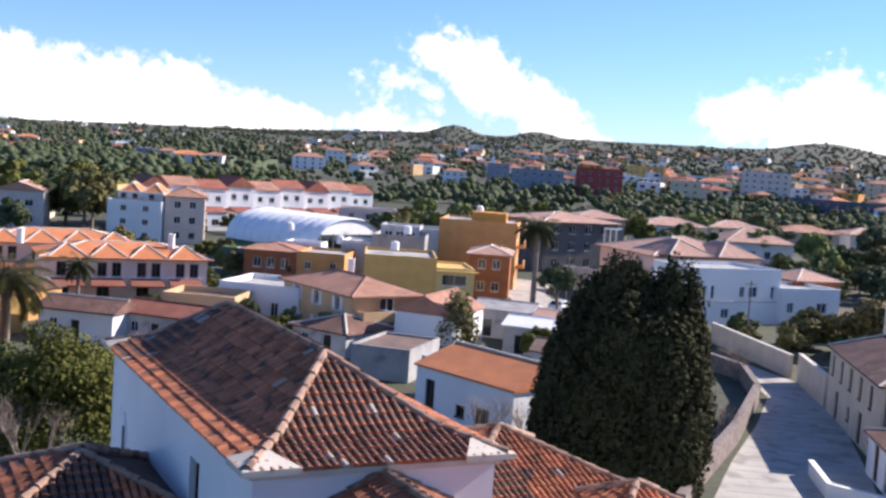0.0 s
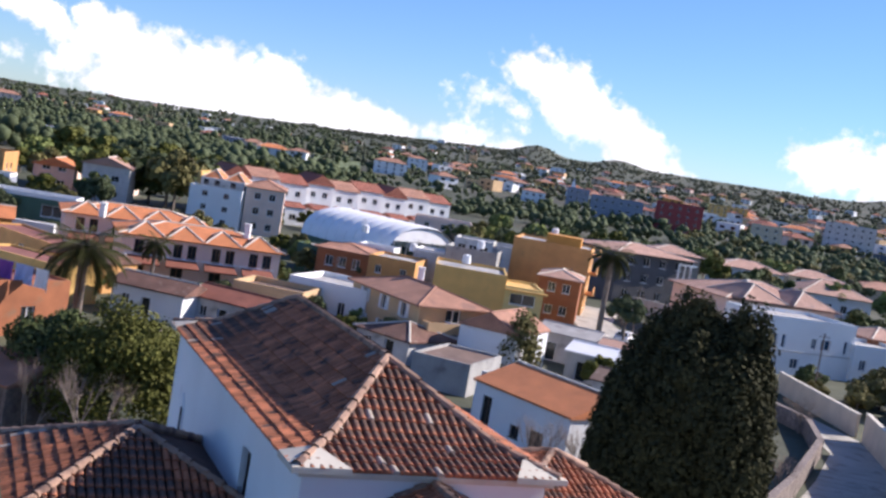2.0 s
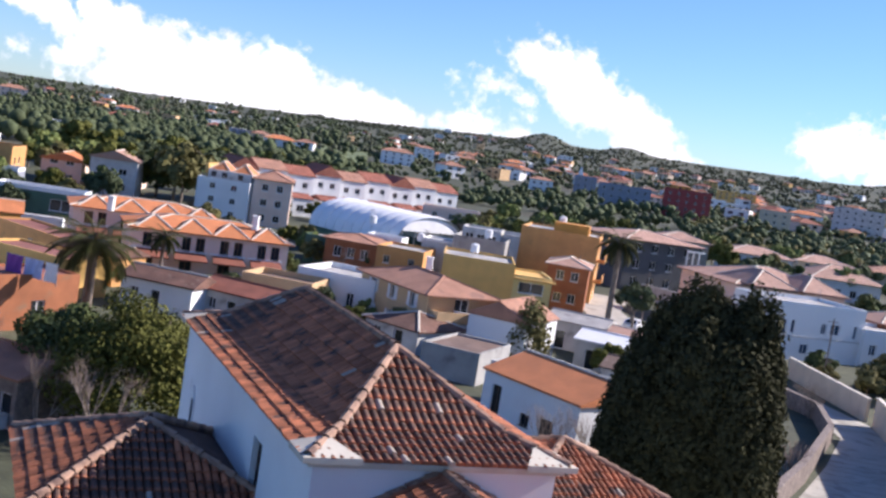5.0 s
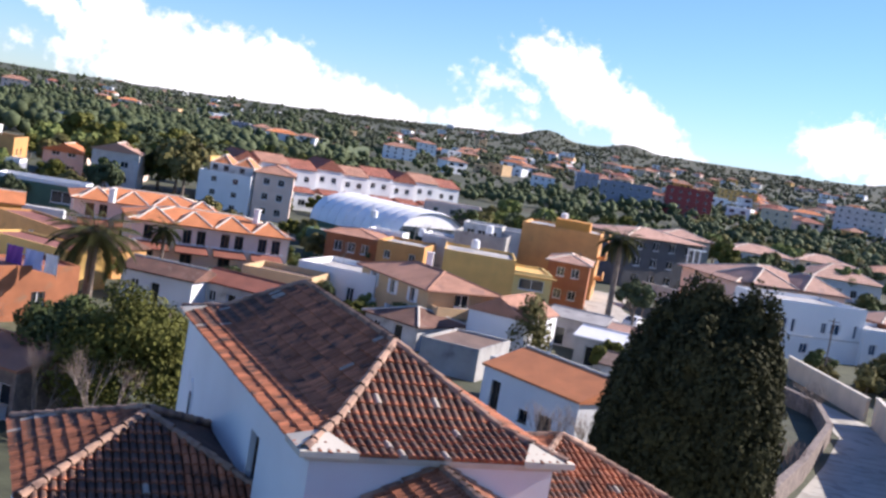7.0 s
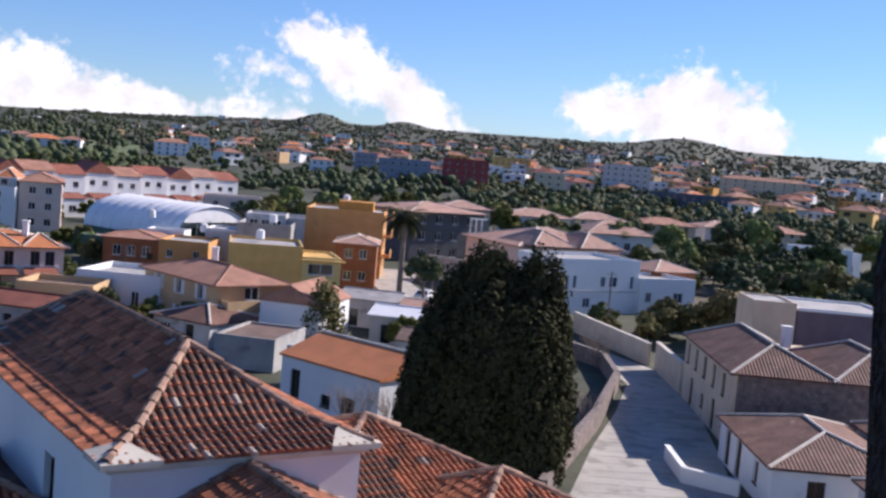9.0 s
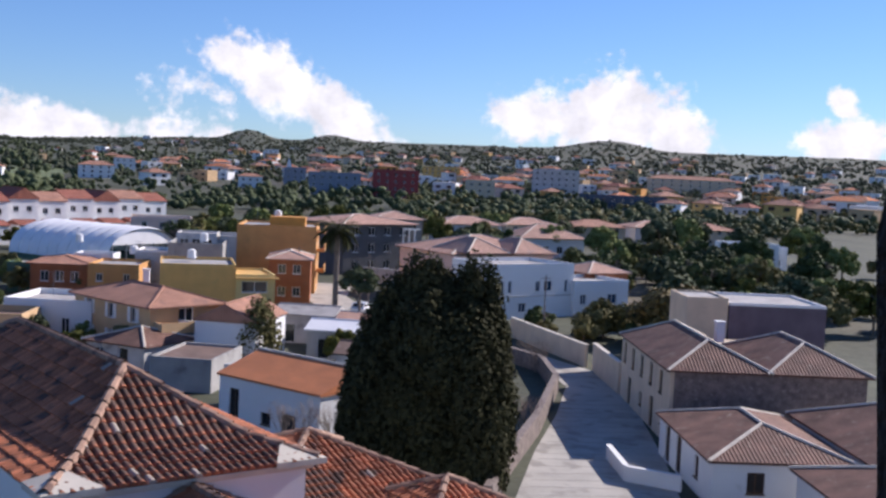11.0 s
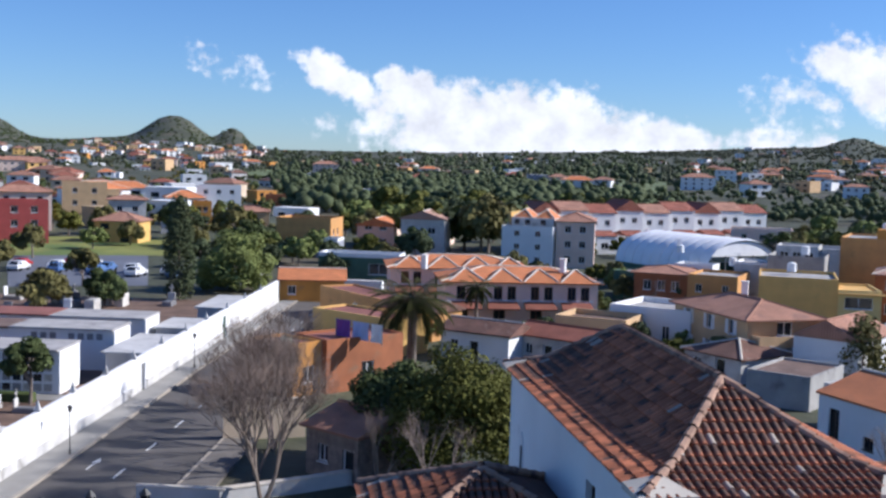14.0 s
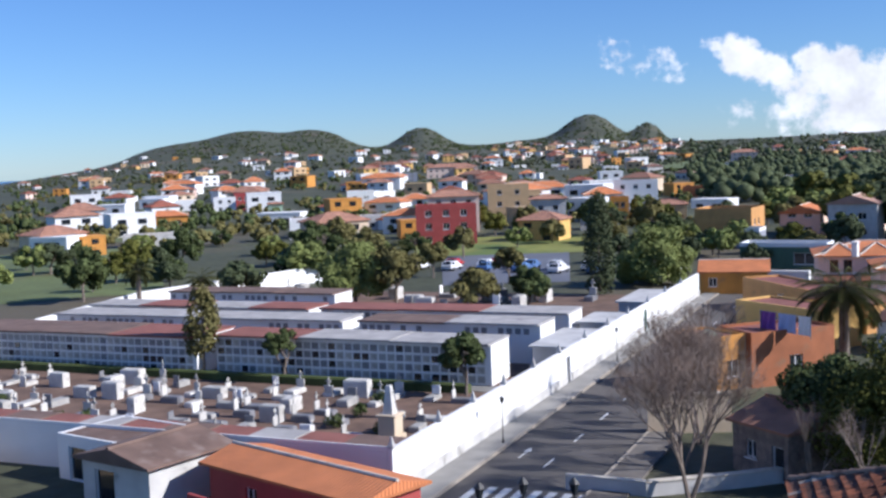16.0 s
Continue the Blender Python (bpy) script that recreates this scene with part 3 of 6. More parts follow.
def church():
    base = thing("church", CH, "whitewashed church with weathered barrel-tile hipped roofs", "church")
    w, d, ze = 6.9, 16.6, 10.5
    ops = [("w", 10.7, 7.3, 0.95, 2.15)]
    wall, spots = walls(base, w - 0.5, d - 0.5, ze - 0.12, [(o[0], o[1], o[2], o[3], o[4]) for o in ops], WHITE)
    wall.location = (0.25, 0.25, 0)
    for o, p, e, out in spots:
        window(wall, o, p, e, out, DARKWOOD, DARKWOOD, reveal=0.25)
    # blind pointed slit in the long wall
    sl = bmesh.new()
    pts = [(0, 0), (0.75, 0), (0.75, 1.5), (0.6, 1.85), (0.375, 2.05), (0.15, 1.85), (0, 1.5)]
    f0 = [sl.verts.new((0.0, -x, zz)) for x, zz in pts]
    sl.faces.new(f0)
    r = bmesh.ops.extrude_face_region(sl, geom=list(sl.faces))
    bmesh.ops.translate(sl, verts=[v for v in r["geom"] if isinstance(v, bmesh.types.BMVert)], vec=(-0.05, 0, 0))
    frm = part("niche", sl, WHITE, wall, "arched window surround")
    frm.location = (-0.004, 14.3, 6.6)
    nb = boxes((-0.075, -0.04, -0.66, -0.45, 0.05, 1.6))
    part("slit", nb, GLASS, frm, "narrow dark window slit")
    # moulded eaves
    part("cornice", boxes((0.1, w - 0.1, 0.1, d - 0.1, ze - 0.13, ze - 0.02), (-0.02, w + 0.02, -0.02, d + 0.02, ze - 0.02, ze + 0.05)), MORTAR, base, "plaster cornice under the eaves")
    roof = tiled_roof(base, w, d, ze + 0.05, 1.87, 4.3, 3.2, flare, 200, 1)
    # corner slabs of lime mortar at the eaves
    for cx, cy, sx, sy in ((0, 0, 1, 1), (w, 0, -1, 1), (0, d, 1, -1)):
        bm = bmesh.new()
        top = [(cx - 0.14 * sx, cy - 0.14 * sy, ze + 0.16), (cx + 1.3 * sx, cy - 0.14 * sy, ze + 0.18), (cx + 0.68 * sx, cy + 0.84 * sy, ze + 0.43), (cx - 0.14 * sx, cy + 1.12 * sy, ze + 0.18)]
        vs = [bm.verts.new(p) for p in top] + [bm.verts.new((p[0], p[1], ze + 0.02)) for p in top]
        bm.faces.new(vs[:4])
        for i in range(4):
            j = (i + 1) % 4
            bm.faces.new((vs[i], vs[4 + i], vs[4 + j], vs[j]))
        bmesh.ops.recalc_face_normals(bm, faces=bm.faces)
        part("corner_slab", bm, SLAB, base, "pale mortar slab at the roof corner")
    return base


def side_roofs(base):
    """Lower roofs round the nave: chapel beside the long wall, sacristy beyond the front, porch, and the nave that runs to the tower."""
    def sub(u, v, turn):
        e = new("wing")
        e.parent, e.matrix_basis = base, pose(u, v, 0, 0, 0, turn)
        return e

    chapel = sub(-5.6, 4.5, 0)
    part("wall", boxes((0.3, 5.5, 0.3, 6.7, -0.5, 7.55)), WHITE, chapel)
    tiled_roof(chapel, 6.7, 7.0, 7.6, 1.45, 3.3, 3.29, lambda q: q, 100, 3, sides="sw")
    sacristy = sub(7.5, 4.2, 0)
    part("wall", boxes((0.3, 8.1, 0.3, 8.5, -0.5, 7.1)), WHITE, sacristy)
    tiled_roof(sacristy, 8.4, 8.8, 7.15, 1.75, 4.4, 4.39, lambda q: q, 90, 4, sides="sw")
    porch = sub(10.6, 0.6, 0)
    part("wall", boxes((0.3, 6.7, 0.3, 6.3, -0.5, 6.6)), WHITE, porch)
    tiled_roof(porch, 7.0, 6.6, 6.65, 1.5, 3.3, 3.29, lambda q: q, 30, 5, sides="sw")
    nave = sub(-1.2, -15.0, 0)
    part("wall", boxes((0.3, 9.2, 0.0, 15.2, -0.5, 7.9)), WHITE, nave)
    tiled_roof(nave, 9.5, 15.2, 7.95, 2.3, 0.02, 0.02, lambda q: q, 0, 6, sides="we", caps=True)


side_roofs(church())

# ---- streets ----
E2, E1 = Vector((-0.295, 0.955, 0)), Vector((0.955, 0.295, 0))      # along and across the cemetery wall
W0 = Vector((-40.44, 41.95, 0))
CEM = Matrix(((E1.x, E2.x, 0, W0.x), (E1.y, E2.y, 0, W0.y), (0, 0, 1, 0), (0, 0, 0, 1)))


def slab_path(name, pts, width, z0, z1, material, label, category):
    """A strip of ground of that width along a line of plan points."""
    V, F = [], []
    n = len(pts)
    for i, p in enumerate(pts):
        a, b = Vector(pts[max(0, i - 1)]), Vector(pts[min(n - 1, i + 1)])
        d = (b - a).normalized()
        s = Vector((d.y, -d.x))
        w = width[i] if isinstance(width, (list, tuple)) else width
        for q, z in ((-w / 2, z0), (-w / 2, z1), (w / 2, z1), (w / 2, z0)):
            V.append((p[0] + s.x * q, p[1] + s.y * q, z))
    for i in range(n - 1):
        for k in range(3):
            F.append((4 * i + k, 4 * i + 4 + k, 4 * i + 5 + k, 4 * i + 1 + k))
    ob = mesh_part(name, poly_mesh(name, V, F), material)
    return tagged(ob, label, category, kind="structure")


def cem(a, b, z=0.0):
    return CEM @ Vector((a, b, z))


road = part("road", boxes((2.0, 9.6, -30, 150, -0.3, 0.02)), ASPHALT)
road.matrix_basis = CEM
tagged(road, "worn dark asphalt street along the cemetery wall", "road", kind="structure")
pav = part("pavement", boxes((0.14, 1.85, -30, 150, -0.3, 0.15)), PAVE2)
pav.matrix_basis = CEM
tagged(pav, "narrow grey footway below the cemetery wall", "pavement", kind="structure")
kerb = part("kerb", boxes((1.85, 2.05, -30, 150, -0.3, 0.17)), mat("kerb_stone", (0.34, 0.30, 0.25), vary=0.15))
kerb.matrix_basis = CEM
tagged(kerb, "pale stone kerb of the footway", "kerb", kind="structure")
# base colour darkened to stand in for the street trees' shade
pav2 = part("pavement", boxes((9.6, 11.6, 2, 120, -0.3, 0.15)), mat("tree_shaded_footway", (0.15, 0.135, 0.12), vary=0.25, second=(0.09, 0.08, 0.07), second_at=0.55))
pav2.matrix_basis = CEM
tagged(pav2, "grey footway on the garden side, darkened as by tree shade", "pavement", kind="structure")
edge = part("kerb", boxes((9.45, 9.62, 2, 120, -0.3, 0.17)), bpy.data.materials["kerb_stone"])
edge.matrix_basis = CEM
tagged(edge, "pale stone kerb of the garden footway", "kerb", kind="structure")
for b in list(range(8, 80, 6)):
    ln = part("lane_mark", boxes((5.55, 5.69, b, b + 2.0, 0.021, 0.026)), PAINT)
    ln.matrix_basis = CEM
    tagged(ln, "white painted dash on the asphalt", "road marking", "lane dashes")
for k in range(8):
    st = part("crossing_stripe", boxes((3.2 + k * 0.85, 3.65 + k * 0.85, 1.0, 3.6, 0.021, 0.027)), PAINT)
    st.matrix_basis = CEM
    tagged(st, "white painted stripe of a crossing", "road marking", "crossing stripes")
ar = bmesh.new()
for pts in ([(3.5, 9.5), (3.62, 9.5), (3.62, 11), (3.5, 11)], [(3.3, 11), (3.82, 11), (3.56, 12)]):
    ar.faces.new([ar.verts.new((x, y, 0.024)) for x, y in pts])
arr = part("road_arrow", ar, PAINT)
arr.matrix_basis = CEM
tagged(arr, "white painted direction arrow", "road marking")

slab_path("lane", [(8, 36), (14.0, 47), (19.8, 58), (23.3, 69), (27.0, 80.5), (29.9, 92), (30.2, 100), (27.5, 108), (22.5, 118), (17.5, 128), (13.0, 140), (11.5, 155), (14.0, 172)], [8.0, 9.0, 9.4, 8.4, 6.4, 4.2, 4.5, 5, 6, 6, 6, 6, 6], -0.3, 0.03,
          mat("pale_cobbles", (0.41, 0.385, 0.335), vary=0.12, scale=2.0, fine=5.0, bump=0.9, second=(0.28, 0.26, 0.225), second_at=0.54, second_scale=0.7), "pale stone-paved lane climbing past the church", "road")
# paved bands across the lane
for k in range(26):
    y = 46 + k * 1.55
    x = np.interp(y, [36, 47, 58, 69, 80.5, 92], [8, 14.0, 19.8, 23.3, 27.0, 29.9])
    w = np.interp(y, [36, 58, 69, 80.5, 92], [8.6, 8.8, 7.8, 5.8, 3.6])
    b = part("paving_band", boxes((-w / 2, w / 2, -0.05, 0.05, 0.0, 0.036)), mat("paving_band_stone", (0.29, 0.27, 0.235), vary=0.2) if k == 0 else bpy.data.materials["paving_band_stone"])
    b.matrix_basis = pose(x, y, 0, 0, 0, -4 + 3 * math.sin(k * 1.7))
    tagged(b, "darker stone band set across the lane", "paving", "bands across the lane", kind="structure")


def wall_run(name, pts, h, t, material, label, cap=None, kind="structure", step=None):
    base = thing(name, Matrix.Identity(4), label, "wall", kind=kind)
    for i, (a, b) in enumerate(zip(pts, pts[1:])):
        a, b = Vector((*a, 0)), Vector((*b, 0))
        L = (b - a).length
        ang = math.degrees(math.atan2(b.y - a.y, b.x - a.x))
        hh = h[i] if isinstance(h, (list, tuple)) else h
        s = part("wall_length", boxes((-t * 0.4 * (i > 0), L, -t / 2, t / 2, -0.5, hh)), material, base)
        s.matrix_basis = pose(a.x, a.y, 0, 0, 0, ang)
        if cap:
            c = part("coping", boxes((-0.02, L, -t / 2 - 0.05, t / 2 + 0.05, hh + 0.003, hh + 0.08)), cap, base)
            c.matrix_basis = s.matrix_basis
    return base


wall_run("garden_wall", [(29.8, 121.0), (32.6, 102.0)], 2.1, 0.3, CREAM, "cream rendered garden wall at the lane's bend", MORTAR)
wall_run("garden_wall", [(32.7, 100.0), (31.6, 89.4)], 2.6, 0.3, CREAM, "cream rendered wall beside the old house", MORTAR)
wall_run("retaining_wall", [(13.2, 57.0), (16.2, 65.0), (20.6, 75.0), (26.2, 90.0), (27.4, 99.0), (25.0, 106.0)], 1.5, 0.5, STONEWALL, "dark rubble stone wall along the lane")

# ---- houses of the village, each at its own place ----
W, H_ = 0.9, 1.2
house("house", (-1.2, 75.4), (0.66, -0.75), 9.4, 7.2, 3.8, WHITE, "white cottage with an orange tile roof and dark windows", [("s", 1.0, 1.2, 0.95, 1.9), ("s", 4.1, 1.2, 0.9, 0.8), ("s", 6.0, 0.02, 1.3, 2.2)],
      "gable", 1.25, ROOF_NEW, 0.15, frame_mat=DARKWOOD, ridge_along="x")
house("house", (-3.9, 100.5), (0.93, -0.36), 5.6, 8.0, 3.9, WHITE, "white gabled house with a blank end wall", [("e", 2.2, 1.6, 0.9, 1.5), ("e", 4.6, 1.6, 0.9, 1.5)], "gable", 1.5, ROOF_PALE, 0.15, frame_mat=GREENWOOD, ridge_along="y")
house("house", (-1.0, 80.5), (0.85, -0.5), 3.4, 6.0, 3.0, GREYWHITE, "low grey outbuilding with a dark doorway", [("s", 1.2, 0.02, 1.0, 2.0)], "flat", roof_mat=ROOF_BROWN, category="outbuilding")
house("house", (-6.8, 89.0), (0.93, -0.3), 5.0, 7.5, 2.4, CONCRETE, "low grey yard building with a flat roof", [], "flat", roof_mat=ROOF_BROWN, category="outbuilding", para=0.25)
tan = house("house", (-15.6, 111.5), (0.60, -0.80), 13.0, 7.5, 4.7, TAN, "tan two-storey house with a terracotta hip roof and white shutters", rows_of("s", 13, 2, 3, w=0.9, h=1.3, storey=2.4, sill=0.8) + rows_of("e", 7.5, 2, 1, w=1.6, h=1.8, sill=0.3, storey=2.5, first=1), "hip", 1.3, ROOF_PALE, 0.5, shutter=WHITEFRAME)
part("balcony", boxes((13.0, 14.3, 0.4, 7.0, 2.5, 2.7), (14.15, 14.3, 0.4, 7.0, 2.7, 3.5), (13.0, 14.15, 0.4, 0.55, 2.7, 3.5), (13.0, 14.15, 6.85, 7.0, 2.7, 3.5)), TAN, tan, "solid-fronted balcony")
house("house", (-21.9, 110.5), (0.97, -0.22), 8.4, 8.5, 3.7, WHITE, "pale weathered box of a house with a flat roof", [("s", 5.5, 1.0, 0.8, 1.6)], "flat", para_mat=WHITE)
house("house", (-13.0, 100.0), (0.8, -0.6), 6.5, 6.5, 2.0, GREYWHITE, "low white house with an old tile roof", [("s", 1.0, 0.7, 0.9, 0.9), ("s", 3.6, 0.02, 1.1, 1.8)], "hip", 1.1, ROOF_OLD, 0.3)
house("house", (-8.5, 104.0), (0.95, -0.3), 5.2, 3.0, 2.9, WHITE, "white yard wall and shed with shuttered openings", [("s", 0.6, 0.4, 1.0, 2.0), ("s", 2.6, 0.4, 1.0, 2.0)], "flat", category="outbuilding")
yel = house("house", (-9.2, 131.8), (0.99, 0.06), 8.6, 10.0, 5.6, YELLOW, "yellow flat-roofed house with a blank party wall", [], "flat", para=0.4, roof_mat=ROOF_FLAT)
ya = house("house", (-0.6, 132.4), (0.98, 0.15), 4.6, 8.0, 4.6, mat("pale_yellow_render", (0.70, 0.56, 0.24), vary=0.08), "pale yellow house with a wide balcony window", [("s", 0.7, 2.8, 3.0, 1.3), ("s", 0.7, 0.5, 3.0, 1.3)], "flat", para=0.3, roof_mat=YELLOW)
part("canopy", boxes((-0.1, 5.0, -0.7, 0.0, 4.4, 4.58)), YELLOW, ya, "projecting yellow roof slab")
house("house", (3.4, 146.0), (0.99, -0.08), 5.4, 8.0, 5.6, RUST, "brown-pink house with a small tile roof", rows_of("s", 5.4, 2, 2, w=1.0, h=1.2), "hip", 0.9, ROOF_PINK, 0.35)
ora = house("apartment_block", (-0.8, 158.5), (0.99, -0.10), 11.0, 12.0, 9.0, OCHRE, "ochre three-storey block with a blank side", rows_of("e", 12, 3, 2, w=1.1, h=1.3, storey=2.9), "flat", category="building", para=0.35, roof_mat=ROOF_FLAT)
part("stair_tower", boxes((4.2, 9.2, 4.0, 8.0, 9.06, 10.4)), ORANGE, ora, "orange rooftop stair housing")
for zz in (2.9, 5.8, 8.4):
    part("balcony", boxes((11.0, 12.2, 1.0, 6.0, zz, zz + 0.18), (12.08, 12.2, 1.0, 6.0, zz + 0.18, zz + 1.0)), OCHRE, ora)
house("house", (-9.5, 150.0), (0.99, -0.05), 7.0, 9.0, 6.2, CONCRETE, "grey unrendered house with a terrace room", rows_of("s", 7, 2, 3, w=0.9, h=1.2), "flat", para=0.9)
house("house", (-9.0, 158.5), (0.99, -0.05), 5.5, 6.0, 7.6, GREYWHITE, "pale house with a white-framed terrace room", [("s", 0.5, 5.9, 1.2, 1.2), ("s", 2.1, 5.9, 1.2, 1.2), ("s", 3.7, 5.9, 1.2, 1.2)], "flat", para=0.3)
house("house", (-25.6, 144.5), (0.99, -0.05), 7.0, 8.0, 4.3, RUST, "rust-brown house with a flat roof and terrace", rows_of("s", 7, 1, 3, w=1.0, h=1.3, sill=2.2), "hip", 0.7, ROOF_PALE)
house("house", (-18.6, 143.0), (0.98, -0.1), 6.2, 8.0, 4.3, OCHRE, "ochre cube house with one window", [("s", 4.3, 2.5, 0.8, 1.0), ("s", 1.0, 2.5, 0.8, 1.0)], "flat", para=0.4)
house("house", (-13.8, 151.5), (0.98, -0.1), 4.2, 6.0, 5.6, GREYWHITE, "pale grey house before the hall", [("s", 1.0, 3.6, 0.9, 1.2)], "flat", para=0.3, para_mat=WHITE)

# the covered sports court
court = thing("sports_hall", pose(-33.6, 173.0, 0, 0, 0, -41), "long hall under a white arched membrane roof", "hall")
Lh, Wh = 20.5, 14.0
part("wall", boxes((0, Lh, 0, 0.3, -0.5, 3.6), (0, Lh, Wh - 0.3, Wh, -0.5, 3.6), (0, 0.3, 0.3, Wh - 0.3, -0.5, 3.6)), GREENWALL, court, "dark green side walls")
for i in range(10):
    V, F = [], []
    for x in (Lh * i / 10, Lh * (i + 0.5) / 10, Lh * (i + 1) / 10 - 0.05):
        bulge = 0.0 if x == Lh * i / 10 or x > Lh * (i + 0.9) / 10 else 0.22
        for k in range(17):
            a = math.pi * k / 16
            V.append((x, Wh / 2 - (Wh / 2 + 0.1 + bulge) * math.cos(a), 3.3 + (4.6 + bulge) * math.sin(a) ** 0.85))
    for j in range(2):
        for k in range(16):
            F.append((17 * j + k, 17 * j + k + 1, 17 * j + 18 + k, 17 * j + 17 + k))
    me = poly_mesh("membrane_panel", V, F)
    for p in me.polygons:
        p.use_smooth = True
    mesh_part("membrane_panel", me, SHEET, court)
ends = bmesh.new()
cpts = [(Lh - 0.4, Wh / 2 - Wh / 2 * math.cos(math.pi * k / 16), 3.3 + 4.4 * math.sin(math.pi * k / 16) ** 0.85) for k in range(17)]
for k in range(16):
    ends.faces.new([ends.verts.new(p) for p in (cpts[k], cpts[k + 1], (cpts[k + 1][0], cpts[k + 1][1], 5.6 if 2 < k < 13 else min(cpts[k + 1][2], 5.6)), (cpts[k][0], cpts[k][1], 5.6 if 2 < k < 13 else min(cpts[k][2], 5.6)))]) if cpts[k][2] > 5.65 and cpts[k + 1][2] > 5.65 else None
part("end_membrane", ends, SHEET, court, "arched end panel of the membrane")
for k in range(6):
    bm = bmesh.new()
    tube(bm, (Lh - 0.3, 1.0 + k * 2.6, 0), (Lh - 0.3, 1.0 + k * 2.6, 5.7), 0.09, 0.09)
    part("post", bm, METAL, court)
house("house", (-29.5, 150.5), (0.98, -0.12), 6.0, 5.0, 3.6, GREENWALL, "dark green outbuilding before the hall", [], "flat", category="outbuilding", para=0.3)
house("house", (-21.5, 152.0), (0.98, -0.12), 5.0, 4.0, 4.6, WHITE, "white and blue annexe of the hall", [("s", 0.5, 3.0, 2.0, 1.2)], "flat", category="outbuilding")
house("hall", (-10.0, 195.0), (0.98, 0.1), 22, 10, 4.6, GREYWHITE, "long low pale hall", rows_of("s", 22, 1, 5, w=1.4, h=1.0, sill=2.6), "flat", category="building")
house("house", (-22.0, 232.0), (0.98, 0.1), 12, 9, 5.5, PINKISH, "pinkish flat-roofed block behind the hall", rows_of("s", 12, 2, 3), "flat")

# white apartment building and the red-roofed terrace behind it
apt = house("apartment_block", (-56.6, 187.5), (0.995, 0.05), 9.0, 13.0, 6.8, WHITE, "white three-storey apartment house with dark windows", rows_of("s", 9.0, 3, 2, w=1.0, h=1.0, storey=2.25, sill=0.8), "flat", category="building", para=0.3)
part("penthouse", boxes((1.0, 8.6, 3.0, 12.0, 6.9, 8.4)), GREYWHITE, apt, "set-back top storey")
for k in range(2):
    rb = hip_roof(apt, 3.2, 6.0, 8.4, 1.5, 0.2, ROOF_NEW, "hip", name="roof_bay", ridge_along="y")
    rb.location = (1.2 + 3.9 * k, 4.0, 0)
for x0 in (1.5, 3.4, 6.2):
    part("terrace_window", boxes((x0, x0 + 0.9, 2.94, 2.996, 7.2, 8.1)), GLASS, apt)
part("terrace_rail", boxes((0.2, 8.8, 0.15, 0.2, 7.6, 7.65), *[(0.2 + 0.86 * i, 0.25 + 0.86 * i, 0.15, 0.2, 7.2, 7.6) for i in range(11)]), METAL, apt, "thin metal terrace rail")
part("gable_wall", boxes((-0.2, 0.4, 5.0, 13.0, 6.9, 9.2)), YELLOW, apt, "pale yellow upper wall")
house("apartment_block", (-47.4, 189.5), (0.98, 0.2), 6.6, 12.0, 8.0, PINKISH, "cream apartment house with arched openings", rows_of("s", 6.6, 3, 2, w=1.1, h=1.2, storey=2.6), "hip", 1.3, ROOF_PALE, 0.3, category="building")
for i in range(9):
    q = i / 8
    x, y = -61 + 38 * q, 222 + 46 * q
    house("terrace_house", (x, y), (0.80, 0.60), 6.4, 9.0, 6.6, WHITE, "white terrace house with a red gabled roof", [("s", 1.0, 1.0, 1.2, 1.4), ("s", 3.8, 1.0, 1.2, 1.4), ("s", 1.0, 4.0, 1.2, 1.2), ("s", 3.8, 4.0, 1.2, 1.2)], "gable", 1.7 + 0.5 * (i % 3 == 0), (ROOF_RED, ROOF_RED, ROOF_PALE)[(i * 2) % 3],
          0.25, group="red-roofed terrace", ridge_along="y" if i % 3 == 0 else "x", z=1.2 + 0.5 * (i % 2))
    if i < 8:
        house("terrace_annexe", (x + 4.0, y - 9.5), (0.80, 0.60), 4.4, 6.0, 3.6, WHITE, "low white front wing of a terrace house", [("s", 1.0, 1.0, 1.6, 1.3)], "gable", 0.8, ROOF_RED, 0.2, group="front wings of the terrace", ridge_along="x")
for x, y, w, d, h, mt, rm in ((-81.0, 201.0, 8.5, 9, 6.6, GREYWHITE, ROOF_PINK), (-92.0, 205.0, 7.5, 9, 4.6, PINKISH, ROOF_NEW), (-88.0, 222.0, 9, 9, 5.5, PINKISH, ROOF_RED), (-101.0, 188.0, 10.5, 10, 6.0, OCHRE, ROOF_BROWN)):
    fl = mt is OCHRE
    house("house", (x, y), (0.97, 0.2), w, d, h, mt, ("ochre flat-roofed house beyond the terrace" if fl else "pale villa with a tiled gable roof and dark windows"), rows_of("s", w, 2, 2, w=1.5, h=1.2) if not fl else [("e", 2, 3.4, 1.0, 1.2), ("e", 5, 3.4, 1.0, 1.2)],
          "flat" if fl else "gable", 1.5, rm, 0.4, ridge_along="y")
house("house", (-89.5, 181.5), (0.97, 0.2), 4.0, 5, 3.0, BLUEWALL, "small pale blue outbuilding", [], "flat", category="outbuilding", para_mat=WHITE)
# green sports fence and sheds beyond the ochre walls
house("shed", (-72.5, 148.0), (0.97, 0.2), 12.0, 5.0, 3.6, GREENWALL, "dark green shed with white posts", [("s", 7.5, 1.2, 3.0, 1.6)], "flat", category="shed", para_mat=WHITE)
house("shed", (-65.0, 139.0), (0.97, 0.25), 6.0, 1.6, 1.3, WHITE_PLAIN, "low white tank-like store", [], "flat", category="shed", para=0.05)
